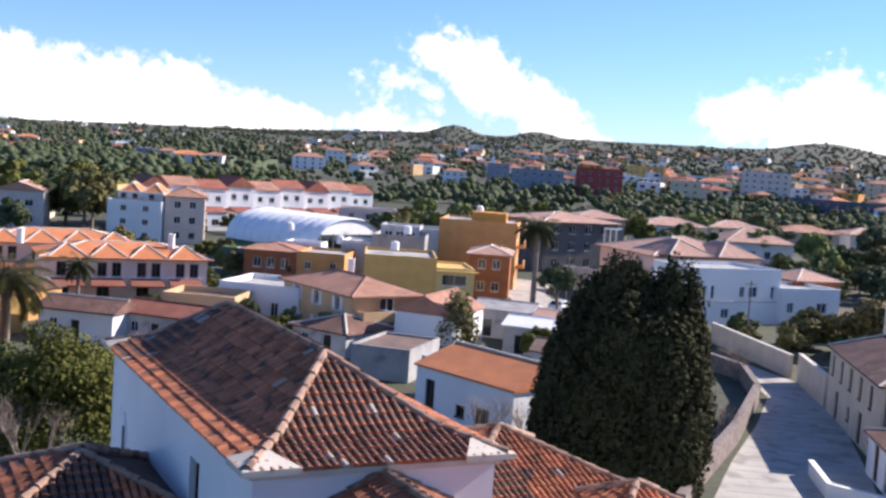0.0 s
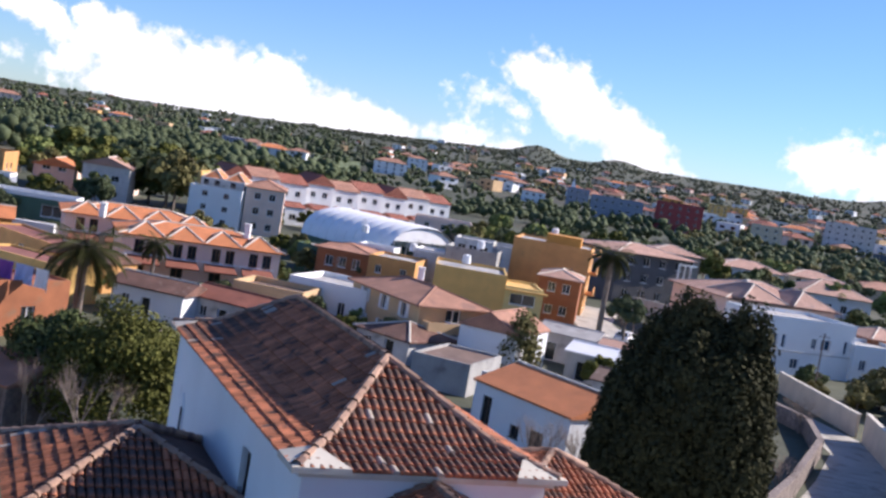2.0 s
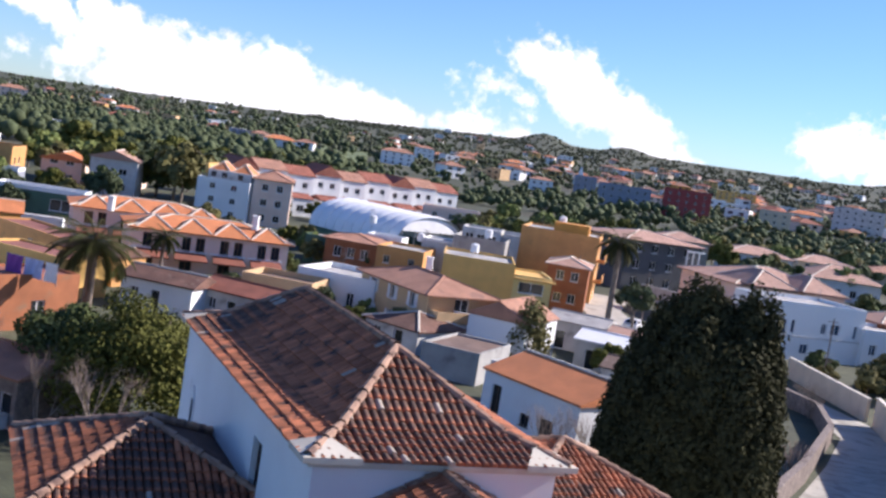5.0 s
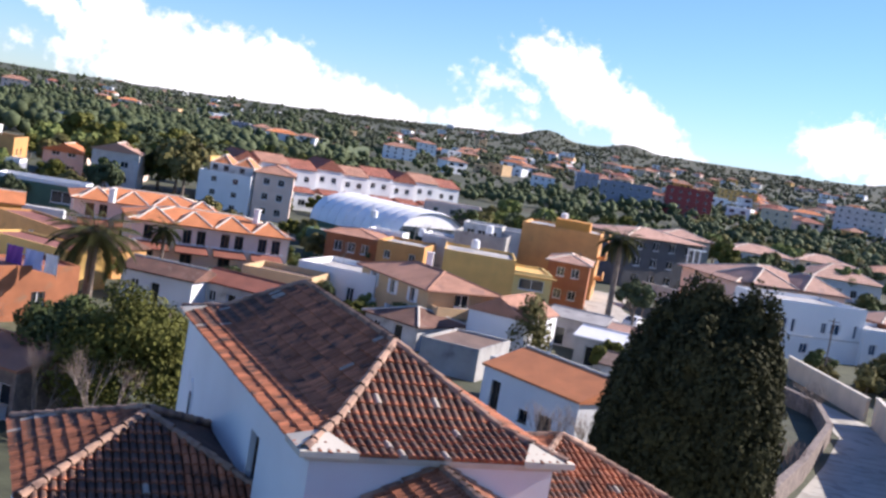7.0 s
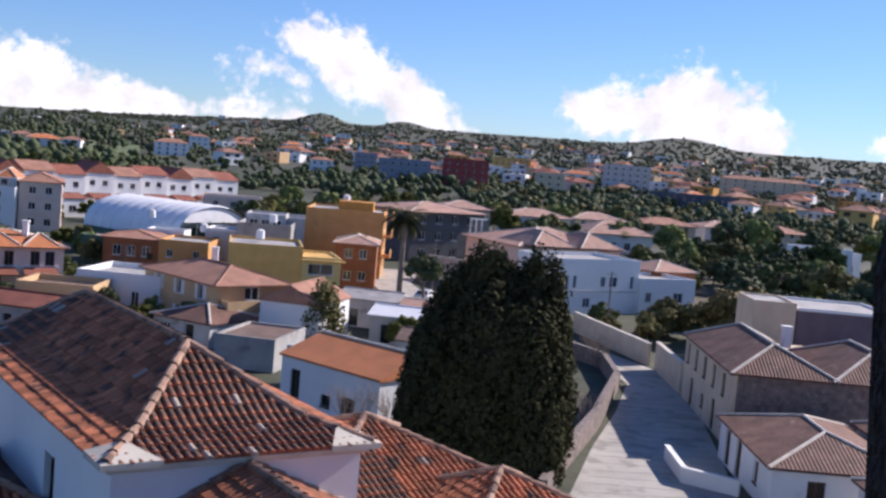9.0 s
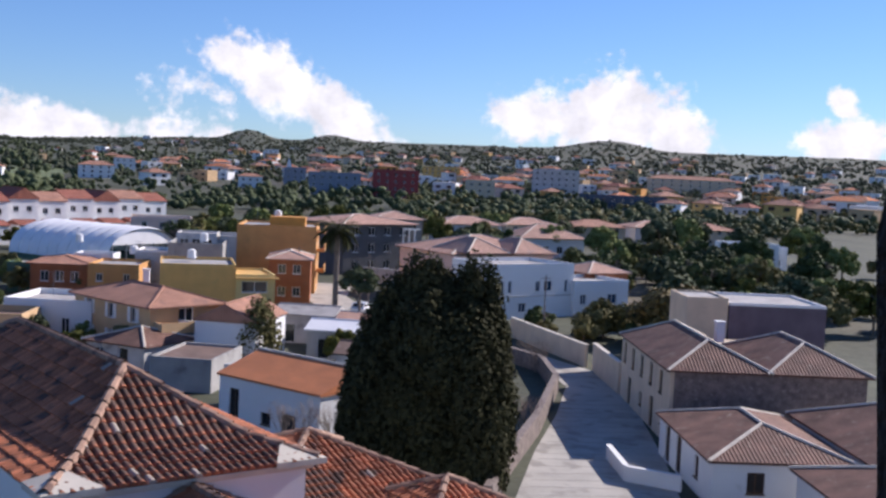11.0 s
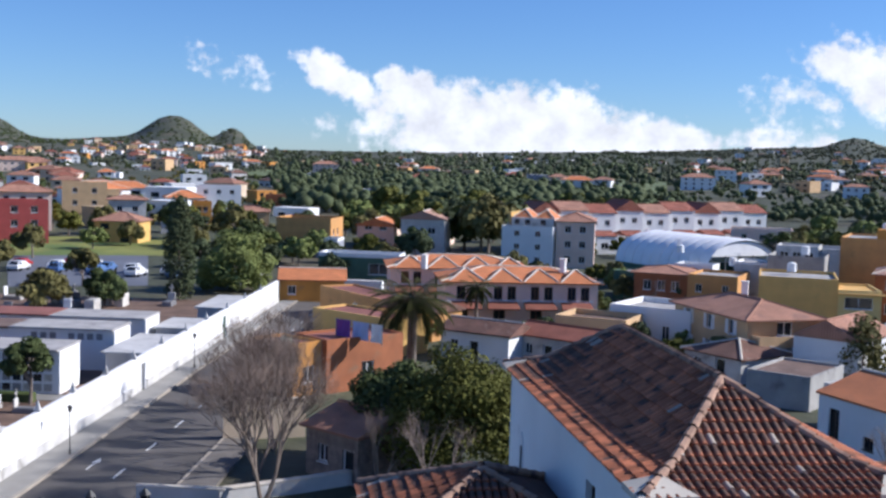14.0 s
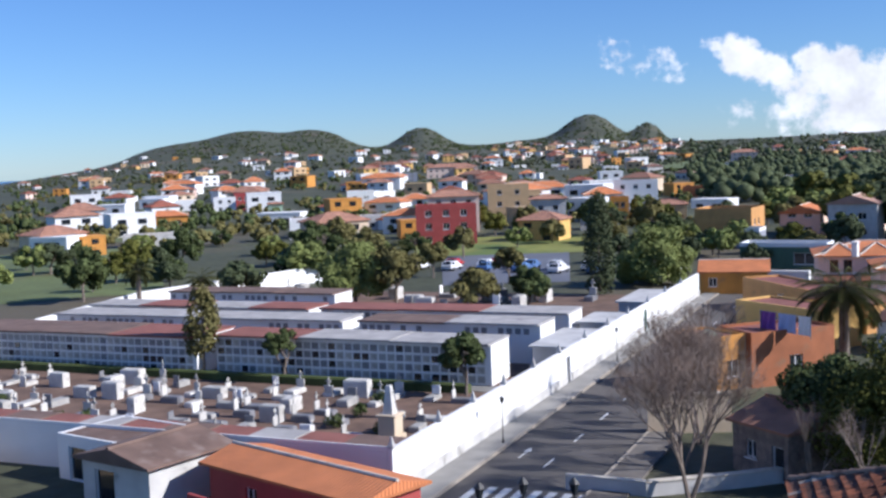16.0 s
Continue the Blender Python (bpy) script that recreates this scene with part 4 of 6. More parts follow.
house("house", (-66.0, 124.0), (0.9, 0.43), 8.0, 6.0, 2.6, ORANGE, "small house with an orange tile roof", [("s", 1, 0.9, 1, 1.1)], "gable", 1.2, ROOF_NEW, 0.3, ridge_along="x")

# terrace with orange roofs
for k, (x, y) in enumerate(((-41.0, 115.0), (-52.0, 126.0))):
    tw = house("terrace_house", (x, y), (0.905, 0.425), 17.0, 9.5, 4.8, PINKISH, "cream terrace row with an orange tiled roof and brown windows", [("s", 1.3 + 4.1 * i + q, 2.95, 0.95, 1.5) for i in range(4) for q in (0, 1.5)] +
               [("s", 1.3 + 4.1 * i, 0.8, 1.3, 1.4) for i in range(4)], "hip", 1.3, ROOF_NEW, 0.5, frame_mat=BROWNWOOD, group="orange-roofed terrace")
    for i in range(4):
        gx = 0.6 + 4.1 * i
        r = hip_roof(tw, 3.6, 3.4, 5.0, 1.25, 0.15, ROOF_NEW, "hip", name="roof_bay")
        r.location = (gx, -0.1, 0)
        aw = bmesh.new()
        vs = [aw.verts.new(p) for p in ((gx, 0, 2.75), (gx + 3.3, 0, 2.75), (gx + 3.4, -1.9, 2.2), (gx - 0.1, -1.9, 2.2), (gx, 0, 2.6), (gx + 3.3, 0, 2.6), (gx + 3.4, -1.9, 2.05), (gx - 0.1, -1.9, 2.05))]
        for f in ((0, 3, 2, 1), (4, 5, 6, 7), (3, 7, 6, 2), (0, 4, 7, 3), (1, 2, 6, 5)):
            aw.faces.new([vs[q] for q in f])
        part("porch_roof", aw, ROOF_RED, tw)
        part("band", boxes((gx - 0.3, gx + 3.6, -0.06, -0.004, 2.8, 2.98)), WHITE, tw)
# gardens and yards before it
wallspec = ((-38.6, 74.0, 0.35, 0.94, 3.4, 3.8, ORANGE), (-36.8, 76.8, 0.50, 0.87, 7.4, 3.9, RUST), (-57.0, 117.0, 0.80, -0.6, 17.0, 3.0, OCHRE), (-48.5, 98.0, 0.9, -0.35, 11.0, 3.2, YELLOW))
for x, y, dx, dy, w, h, mt in wallspec:
    house("yard_building", (x, y), (dx, dy), w, 4.5, h, mt, "low flat-roofed yard building with painted walls", [("s", w * 0.45, 0.9, 1.2, 1.3)], "flat", category="outbuilding", para=0.25, roof_mat=ROOF_RUST)
for x, y, w, d, h, mt, rm, an in ((-34.5, 96.0, 7.0, 4.5, 2.6, WHITE, ROOF_OLD, -0.2), (-27.8, 97.5, 8.0, 4.5, 2.5, GREYWHITE, ROOF_RED, -0.35), (-26.0, 104.5, 7.0, 6.0, 3.0, TAN, ROOF_BROWN, -0.1), (-28.5, 57.0, 4.2, 5.5, 2.7, STONEWALL, ROOF_PALE, -0.4),
                                  (-21.0, 90.0, 7.0, 5.0, 2.4, WHITE, ROOF_PALE, -0.3), (-45.0, 106.0, 7, 5, 2.8, OCHRE, ROOF_OLD, -0.3)):
    house("cottage", (x, y), (1.0, an), w, d, h, mt, "low yard cottage with a tiled lean-to roof", [("s", 1.0, 0.9, 0.8, 1.0), ("s", 3.0, 0.02, 0.9, 1.9)], "flat" if rm is ROOF_BROWN else "gable", 0.9, rm, 0.3, category="cottage", ridge_along="x")
wall_run("yard_wall", [(-34.0, 48.6), (-29.8, 49.9), (-26.8, 53.6), (-24.0, 57.6)], 0.75, 0.35, GREYWHITE, "low pale wall round the tree bed", MORTAR)
wall_run("yard_wall", [(-36.5, 61.3), (-32.3, 64.4)], 2.5, 0.3, CREAM, "weathered yard wall behind the street trees", MORTAR)
# washing and a tarpaulin on a yard roof
for x0, x1, mt, lb in ((0, 1.6, PURPLE, "purple cloth on a washing line"), (1.8, 3.6, PALEBLUE, "pale blue cloth on a washing line"), (3.8, 5.0, WHITE_PLAIN, "white cloth on a washing line")):
    bm = bmesh.new()
    grid = [[bm.verts.new((x0 + (x1 - x0) * i / 8, 0.06 * math.sin(i * 1.9 + j), -0.35 * j)) for i in range(9)] for j in range(5)]
    for j in range(4):
        for i in range(8):
            bm.faces.new((grid[j][i], grid[j][i + 1], grid[j + 1][i + 1], grid[j + 1][i]))
    c = part("laundry", bm, mt)
    c.matrix_basis = pose(-37.8, 80.5, 5.3, 0, 0, -20)
    tagged(c, lb, "laundry", "washing")
bm = bmesh.new()
for x in (0.0, 5.0):
    tube(bm, (x, 0, -1.6), (x, 0, 0.05), 0.04, 0.04)
tube(bm, (0, 0, 0.02), (5, 0, 0.02), 0.015, 0.015)
wl = part("washing_line", bm, METAL)
wl.matrix_basis = pose(-37.8, 80.5, 5.3, 0, 0, -20)
tagged(wl, "thin washing line on two posts", "washing line")
bm = bmesh.new()
vs = [bm.verts.new(p) for p in ((0, 0, 0), (2.6, 0.4, -0.9), (2.2, 3.0, -0.4), (0.2, 2.6, 0.5), (1.2, 1.4, 0.5))]
for i in range(4):
    bm.faces.new((vs[i], vs[(i + 1) % 4], vs[4]))
tp = part("tarpaulin", bm, PALEGREEN)
tp.matrix_basis = pose(-41.0, 75.0, 3.6)
tagged(tp, "pale green tarpaulin stretched over a yard", "tarpaulin")

# right-hand side: villa, old houses on the lane
v1 = house("villa", (30.6, 134.0), (0.90, 0.43), 13.0, 9.0, 6.4, WHITE_PLAIN, "white flat-roofed villa with tall narrow windows", [("s", 1.0, 3.2, 0.55, 1.6), ("s", 2.2, 3.2, 0.55, 1.6), ("s", 6.6, 3.4, 0.8, 1.3), ("s", 8.0, 3.4, 1.4, 1.3), ("s", 4.0, 0.8, 1.2, 1.2), ("s", 11.5, 3.2, 0.55, 1.6)], "flat", category="house", para=0.5, glass=BLUEGLASS)
part("string_course", boxes((0.0, 13.0, -0.06, -0.004, 2.75, 2.9)), GREYWHITE, v1)
house("villa", (42.3, 138.8), (0.93, 0.36), 9.0, 8.0, 4.2, WHITE_PLAIN, "lower white wing of the villa", [("s", 1.0, 1.6, 1.0, 1.3), ("s", 5.5, 1.6, 1.6, 1.3)], "flat", para=0.5, glass=BLUEGLASS)
pr = house("house", (28.5, 151.0), (0.93, 0.36), 17.0, 15.0, 6.6, PINKISH, "wide house under overlapping pinkish tiled roofs", rows_of("s", 17, 2, 4), "hip", 2.2, ROOF_PINK, 0.6)
for k in range(2):
    r = hip_roof(pr, 6.5, 9.0, 6.9, 1.9, 0.3, ROOF_PINK, "hip", name="roof_bay", ridge_along="y")
    r.location = (1.0 + 7.8 * k, -2.2, 0.15)
house("house", (47.0, 148.0), (0.93, 0.36), 7.0, 7.0, 4.8, RUST, "brownish house with a small tiled roof", rows_of("s", 7, 1, 2), "hip", 1.3, ROOF_PINK, 0.4)
db = house("apartment_block", (16.5, 186.0), (0.86, 0.5), 15.0, 13.0, 8.4, mat("dark_grey_render", (0.10, 0.10, 0.105), vary=0.15), "dark grey three-storey block with pinkish roof slabs", rows_of("s", 15, 3, 4, w=1.3, h=1.4, storey=2.8), "hip", 1.3, ROOF_PINK, 0.8, category="building")
for k in range(3):
    part("white_frame", boxes((11.6 + k * 1.25, 11.8 + k * 1.25, -1.2, -1.0, 0, 7.6), (11.6 + k * 1.25, 12.85 + k * 1.25, -1.2, -1.0, 7.6, 7.85), (11.6 + k * 1.25, 12.85 + k * 1.25, -1.2, -1.0, 4.6, 4.8)), WHITE_PLAIN, db)
wall_run("garden_wall", [(19.0, 176.0), (28.0, 168.0), (33.0, 166.0)], 2.4, 0.3, GREYWHITE, "pale wall with a clipped hedge above", None)
for x, y, w, h, rm in ((46, 260, 15, 5.6, ROOF_PINK), (66, 278, 14, 5.2, ROOF_PINK), (86, 286, 15, 5.0, ROOF_PALE), (106, 294, 14, 5.0, ROOF_PINK), (124, 296, 13, 4.8, ROOF_PALE), (31, 268, 12, 5.8, ROOF_PINK)):
    house("villa", (x, y), (0.96, 0.1), w, 11, h, WHITE if x in (46, 106) else CREAM, "villa with a shallow pinkish tiled hip roof", rows_of("s", w, 2, 4, w=1.2, h=1.3, storey=2.7), "hip", 1.7, rm, 0.7, group="villas on the rise")
house("villa", (60.0, 238.0), (0.97, 0.15), 15.0, 12.0, 4.2, WHITE, "bungalow with a steep grey-pink tiled roof and cross gable", rows_of("s", 15, 1, 4, w=1.4, h=1.6), "hip", 2.8, ROOF_PINK, 0.7)
house("house", (99.0, 218.0), (0.96, -0.05), 11, 8, 5.4, WHITE_PLAIN, "white cubic house among trees", rows_of("s", 11, 2, 3), "flat")
house("house", (107.0, 226.0), (0.96, -0.05), 9, 8, 4.4, WHITE_PLAIN, "white cubic house among trees", rows_of("s", 9, 1, 3), "flat")

old = house("house", (29.0, 71.8), (0.985, -0.14), 13.6, 17.0, 5.1, CREAM, "long old cream house with an ageing tile roof", [("w", 0.9 + i * 3.2, 3.1, 0.9, 1.6) for i in range(5)] + [("w", 3.0, 0.02, 1.1, 2.2), ("w", 7.5, 0.9, 0.8, 1.0), ("w", 11.0, 0.02, 1.1, 2.3), ("w", 14.6, 1.0, 0.8, 1.1), ("s", 9.0, 2.6, 1.3, 1.4)],
            "none", frame_mat=BROWNWOOD)
r = hip_roof(old, 6.7, 16.8, 5.25, 1.7, 0.3, ROOF_OLD, "hip", name="roof", ridge_along="y")
r2 = hip_roof(old, 6.9, 12.0, 5.25, 1.75, 0.3, ROOF_OLD, "hip", name="roof", ridge_along="y")
r2.location = (6.85, 0, 0)
part("stone_facing", boxes((0.25, 13.6, -0.05, -0.005, -0.4, 5.1)), STONEWALL, old, "dark bare stone side wall")
house("house", (41.5, 90.5), (0.99, -0.14), 8.5, 9.0, 7.6, mat("plum_grey_render", (0.16, 0.12, 0.14), vary=0.2), "plum-grey flat-roofed house with a pale parapet", [], "flat", para=0.25, para_mat=WHITE)
house("house", (37.8, 91.0), (0.99, -0.14), 3.6, 6.0, 8.0, CREAM, "pale stair tower beside the plum-grey house", [], "flat", para=0.2)
ws = house("house", (26.0, 57.6), (0.985, -0.13), 8.0, 12.2, 2.6, WHITE, "low white house with dark doors on the lane", [("w", 1.6, 0.02, 1.2, 2.3), ("w", 4.4, 0.02, 1.2, 2.3), ("w", 8.6, 0.9, 0.9, 1.3), ("s", 2.0, 0.9, 1.0, 1.2)], "hip", 1.3, ROOF_OLD, 0.3, frame_mat=BROWNWOOD, glass=DARKWOOD, ridge_along="y")
house("house", (34.2, 54.0), (0.985, -0.13), 9.0, 14.0, 3.0, WHITE, "low white house under an old brown tile roof", [("s", 2.0, 0.9, 1.0, 1.2), ("s", 5.0, 0.9, 1.0, 1.2)], "hip", 1.9, ROOF_OLD, 0.35, ridge_along="y")
house("house", (28.5, 46.0), (0.985, -0.13), 9.0, 9.0, 2.8, WHITE, "low white house with a worn tile roof", [("w", 3.0, 0.9, 0.9, 1.2)], "hip", 1.5, ROOF_OLD, 0.35)
wall_run("terrace_wall", [(23.6, 68.2), (23.0, 63.0), (25.6, 60.8)], 0.9, 0.25, WHITE, "low white curved terrace wall on the lane", WHITE_PLAIN)

# yards behind the white cottage
for x, y, w, d, h, rm in ((6.2, 104.5, 5.5, 5, 2.6, SHEET), (9.2, 109.0, 6.5, 6, 2.7, ROOF_PINK), (12.2, 101.0, 5.0, 5, 2.5, SHEET), (3.5, 114.0, 6.0, 5, 2.8, ROOF_FLAT), (8.0, 93.0, 6, 5, 2.3, ROOF_BROWN)):
    house("shed", (x, y), (0.95, -0.3), w, d, h, GREYWHITE, "low yard shed with a patched roof", [("s", 1, 0.02, 1.1, 1.9)], "gable", 0.7, rm, 0.25, category="shed", ridge_along="x")

# ---- cemetery ----
def cem_part(name, bm, m_, label, cat, kind="", group=""):
    ob = part(name, bm, m_)
    ob.matrix_basis = CEM
    return tagged(ob, label, cat, group, kind)


cw = thing("cemetery_wall", CEM, "long whitewashed cemetery wall along the street", "wall", kind="structure")
part("wall_length", boxes((-0.28, 0.0, 0.0, 30.6, -0.5, 2.72)), WHITE_PLAIN, cw)
part("wall_length", boxes((-0.28, 0.0, 31.6, 56.0, -0.5, 2.75)), WHITE_PLAIN, cw)
part("wall_length", boxes((-0.28, 0.0, 57.2, 84.0, -0.5, 2.8)), WHITE_PLAIN, cw)
part("lintel", boxes((-0.28, 0.0, 30.6, 31.6, 2.1, 2.72), (-0.28, 0.0, 56.0, 57.2, 2.2, 2.75)), WHITE_PLAIN, cw)
part("plinth", boxes((0.004, 0.12, 0.0, 30.4, -0.3, 0.75), (0.004, 0.12, 31.8, 55.8, -0.3, 0.75), (0.004, 0.12, 57.4, 84.0, -0.3, 0.75)), GREYWHITE, cw, "grey plinth at the foot of the wall")
part("gate_leaf", boxes((-0.2, -0.12, 30.6, 31.6, 0, 2.1)), METAL, cw, "grey metal door in the wall")
part("gate_leaf", boxes((-0.2, -0.12, 56.0, 57.2, 0, 2.2)), GREENWOOD, cw, "dark green door in the wall")
for b in (0, 6.2, 11.5, 17, 23, 29, 36, 43, 50, 58, 66, 74):
    bm = bmesh.new()
    box(bm, -0.34, 0.06, b + 0.02, b + 0.42, 2.73, 2.9)
    bmesh.ops.create_cone(bm, cap_ends=True, segments=4, radius1=0.2, radius2=0.03, depth=0.5, matrix=pose(-0.14, b + 0.22, 3.15, 0, 0, 45))
    part("finial", bm, GREYWHITE, cw, "small pointed finial on the wall")

front = thing("niche_block", CEM, "low burial block behind the cemetery's front wall", "burial niches")
part("body", boxes((-37.0, -0.3, 0.0, 2.6, -0.4, 2.55)), WHITE, front)
for i in range(12):
    a0 = -37.0 + i * 3.06
    part("roof_slab", boxes((a0 + 0.03, a0 + 3.0, 0.12, 2.7, 2.56, 2.66 + 0.03 * (i % 2))), (ROOF_RUST, ROOF_BROWN, ROOF_RUST, ROOF_FLAT)[(i * 7) % 4], front)
part("parapet", boxes((-37.0, -0.3, 0.0, 0.11, 2.56, 2.85)), WHITE, front)

PLAQ = {}
# open: a dark panel on the wall paints the shade inside an empty niche
for key, mt in (("dark", GRAVESTONE), ("white", MARBLE), ("open", GLASS), ("grey", CONCRETE), ("green", GREENWALL)):
    me = bpy.data.meshes.new("niche_plaque")
    bm = boxes((-0.30, 0.30, -0.05, 0.0, 0.04, 0.56))
    bm.to_mesh(me)
    bm.free()
    me.materials.append(mt)
    PLAQ[key] = me
rngc = random.Random(9)


def niche_row(a0, a1, b0, b1, h, roof_mats, detail=True, seed=0):
    base = thing("niche_block", CEM, "whitewashed block of burial niches with a flat roof", "burial niches", "rows of burial niches")
    part("body", boxes((a0, a1, b0, b1, -0.3, h)), WHITE, base)
    n = max(1, round((a1 - a0) / 8))
    for i in range(n):
        x0, x1 = a0 + (a1 - a0) * i / n, a0 + (a1 - a0) * (i + 1) / n
        part("roof_slab", boxes((x0 + 0.02, x1 - 0.02, b0 - 0.45, b1 + 0.3, h + 0.01 + 0.05 * (i % 2), h + 0.17 + 0.05 * (i % 2))), roof_mats[i % len(roof_mats)], base)
    cols = int((a1 - a0 - 0.4) / 0.78)
    rows = 4
    if detail:
        for c in range(cols):
            for r_ in range(rows):
                t = new("niche_plaque", PLAQ[rngc.choice(("dark", "white", "white", "open", "grey", "open", "dark", "grey", "white", "dark"))])
                t.parent = base
                t.matrix_basis = pose(a0 + 0.55 + c * 0.78, b0 - 0.004, 0.22 + r_ * (h - 0.3) / rows)
    else:
        bm = bmesh.new()
        for c in range(cols):
            if rngc.random() < 0.55:
                box(bm, a0 + 0.3 + c * 0.78, a0 + 0.8 + c * 0.78, b0 - 0.04, b0 - 0.003, h - 0.75, h - 0.25)
        tagged(part("plaque_row", bm, GRAVESTONE, base), kind="stuff")
    return base


niche_row(-31.0, -5.4, 28.4, 32.4, 3.25, (ROOF_RUST, ROOF_FLAT, ROOF_FLAT))
niche_row(-60.0, -32.2, 27.2, 33.0, 3.2, (ROOF_BROWN, ROOF_BROWN, ROOF_RUST, ROOF_FLAT))
for a0, a1, b0, h, rm in ((-22.0, -4.6, 38.0, 3.3, (ROOF_BROWN, ROOF_FLAT)), (-58.0, -24.0, 38.5, 3.1, (ROOF_FLAT,)), (-30.0, -4.2, 45.0, 3.3, (ROOF_RUST, ROOF_RUST, ROOF_FLAT)), (-60.0, -32.0, 46.0, 3.0, (ROOF_FLAT, ROOF_RUST)), (-56.0, -34.0, 55.0, 3.4, (ROOF_BROWN,))):
    niche_row(a0, a1, b0, b0 + 4.0, h, rm, False)
cem_part("hedge", boxes((-58, -6.2, 25.4, 26.2, -0.2, 0.7), bevel=0.1), L_BUSH, "clipped dark hedge before the burial niches", "hedge")
cem_part("ground_patch", boxes((-60, -0.4, 2.7, 84, -0.2, 0.03)), SOIL, "bare reddish soil between the graves", "soil", "structure")
cem_part("path", boxes((-60, -0.4, 26.3, 28.2, -0.2, 0.06)), PAVE2, "paved path before the burial niches", "path", "structure")
for b0, b1 in ((33.0, 42.0), (46, 52), (60, 70)):
    ob = cem_part("side_chapel", boxes((-3.6, -0.5, b0, b1, -0.3, 2.4), (-3.9, -0.4, b0 - 0.2, b1 + 0.2, 2.4, 2.55)), GREYWHITE, "low pale service building against the wall", "outbuilding")
wall_run("boundary_wall", [tuple(cem(-61, -2)[:2]), tuple(cem(-61, 36)[:2]), tuple(cem(-66, 62)[:2]), tuple(cem(-58, 96)[:2])], 2.4, 0.3, WHITE_PLAIN, "white boundary wall of the cemetery", None)


def grave(m_, kind, s):
    g = thing("grave", m_, ("white marble tomb with a low kerb and headstone" if kind < 2 else "grey stone tomb with a small cross" if kind == 2 else "raised white box tomb"), "grave", "graves")
    mt = (MARBLE, CONCRETE, GRAVESTONE, MARBLE, CONCRETE)[kind % 5]
    hgt = (0.35, 0.55, 0.4, 1.0, 0.3)[kind % 5] * s
    part("slab", boxes((-0.5, 0.5, -1.0, 1.0, -0.1, hgt), (-0.42, 0.42, -0.92, 0.92, hgt, hgt + 0.08), bevel=0.02), mt, g)
    if kind != 3:
        part("headstone", boxes((-0.42, 0.42, 0.8, 0.95, hgt + 0.08, hgt + 0.75 * s), bevel=0.04), (MARBLE, GRAVESTONE, MARBLE, MARBLE, WHITE_PLAIN)[kind % 5], g)
    if kind in (0, 2):
        part("cross", boxes((-0.06, 0.06, 0.82, 0.92, hgt + 0.75 * s, hgt + 1.5 * s), (-0.26, 0.26, 0.82, 0.92, hgt + 1.1 * s, hgt + 1.22 * s)), MARBLE, g)
    return g


protos = [grave(CEM @ pose(-8 - 3 * k, 5.2, 0, 0, 0, 90), k, 1.0 + 0.1 * k) for k in range(5)]
for i in range(17):
    for j in range(6):
        if rngc.random() < 0.2:
            continue
        a, b = -5.5 - 2.75 * i + rngc.uniform(-0.4, 0.4), 8.2 + 2.9 * j + rngc.uniform(-0.4, 0.4)
        if abs(a + 5.6) < 1.6 and abs(b - 11) < 1.8:
            continue
        c = copy_thing(protos[rngc.randrange(5)], CEM @ pose(a, b, 0, 0, 0, rngc.choice((0, 90, 90, 180)) + rngc.uniform(-5, 5)))
        q = rngc.uniform(0.65, 1.0)
        c.scale = (q, q, rngc.uniform(0.55, 1.0))
for i in range(26):
    a, b = rngc.uniform(-54, -8), rngc.uniform(60, 82)
    copy_thing(protos[rngc.randrange(5)], CEM @ pose(a, b, 0, 0, 0, rngc.choice((0, 90)))).scale = (1.1, 1.1, 1.1)
ob = thing("obelisk", CEM @ pose(-5.6, 11.0, 0), "pale stone obelisk on a stepped pedestal", "monument")
bm = boxes((-0.75, 0.75, -0.75, 0.75, -0.2, 0.5), (-0.6, 0.6, -0.6, 0.6, 0.5, 1.7), (-0.7, 0.7, -0.7, 0.7, 1.7, 1.85), bevel=0.03)
part("pedestal", bm, CREAM, ob)
bm = bmesh.new()
bmesh.ops.create_cone(bm, cap_ends=True, segments=4, radius1=0.5, radius2=0.22, depth=1.8, matrix=pose(0, 0, 2.75, 0, 0, 45))
part("shaft", bm, MARBLE, ob)
for i in range(14):
    p = cem(rngc.uniform(-50, -4), rngc.uniform(4, 25))
    nr = np.random.default_rng(300 + i)
    bsh = mesh_part("shrub", leaf_mesh("shrub", [(rngc.uniform(-0.4, 0.4), rngc.uniform(-0.4, 0.4), 0.4 + rngc.uniform(0, 0.3)) for _ in range(5)], [0.4] * 5, 60, 0.1, nr), L_BUSH)
    bsh.location = p
    tagged(bsh, "small green shrub between the graves", "shrub", "cemetery shrubs")
# buildings before the front wall
red = house("house", (-47.2, 35.2), (0.985, -0.03), 11.6, 3.8, 2.5, RED, "red-walled house with a bright orange tile roof", [("s", 3.0, 0.8, 0.9, 1.0)], "gable", 0.55, ROOF_NEW, 0.4, ridge_along="x")
part("yard_wall", boxes((2.6, 10.8, -3.2, -3.0, -0.4, 2.2)), RED, red, "red painted yard wall")
house("shed", (-54.4, 32.2), (0.98, 0.1), 5.4, 5.5, 2.5, GREYWHITE, "old shed with a brown corrugated roof", [("s", 1.0, 0.02, 1.6, 2.0)], "gable", 0.7, ROOF_BROWN, 0.4, category="shed", ridge_along="y")
house("shed", (-60.0, 34.0), (0.98, 0.1), 6.4, 5.0, 2.6, WHITE, "old white shed with a brown roof", [("s", 1.0, 0.02, 1.6, 2.0)], "flat", roof_mat=ROOF_BROWN, category="shed", para=0.1)
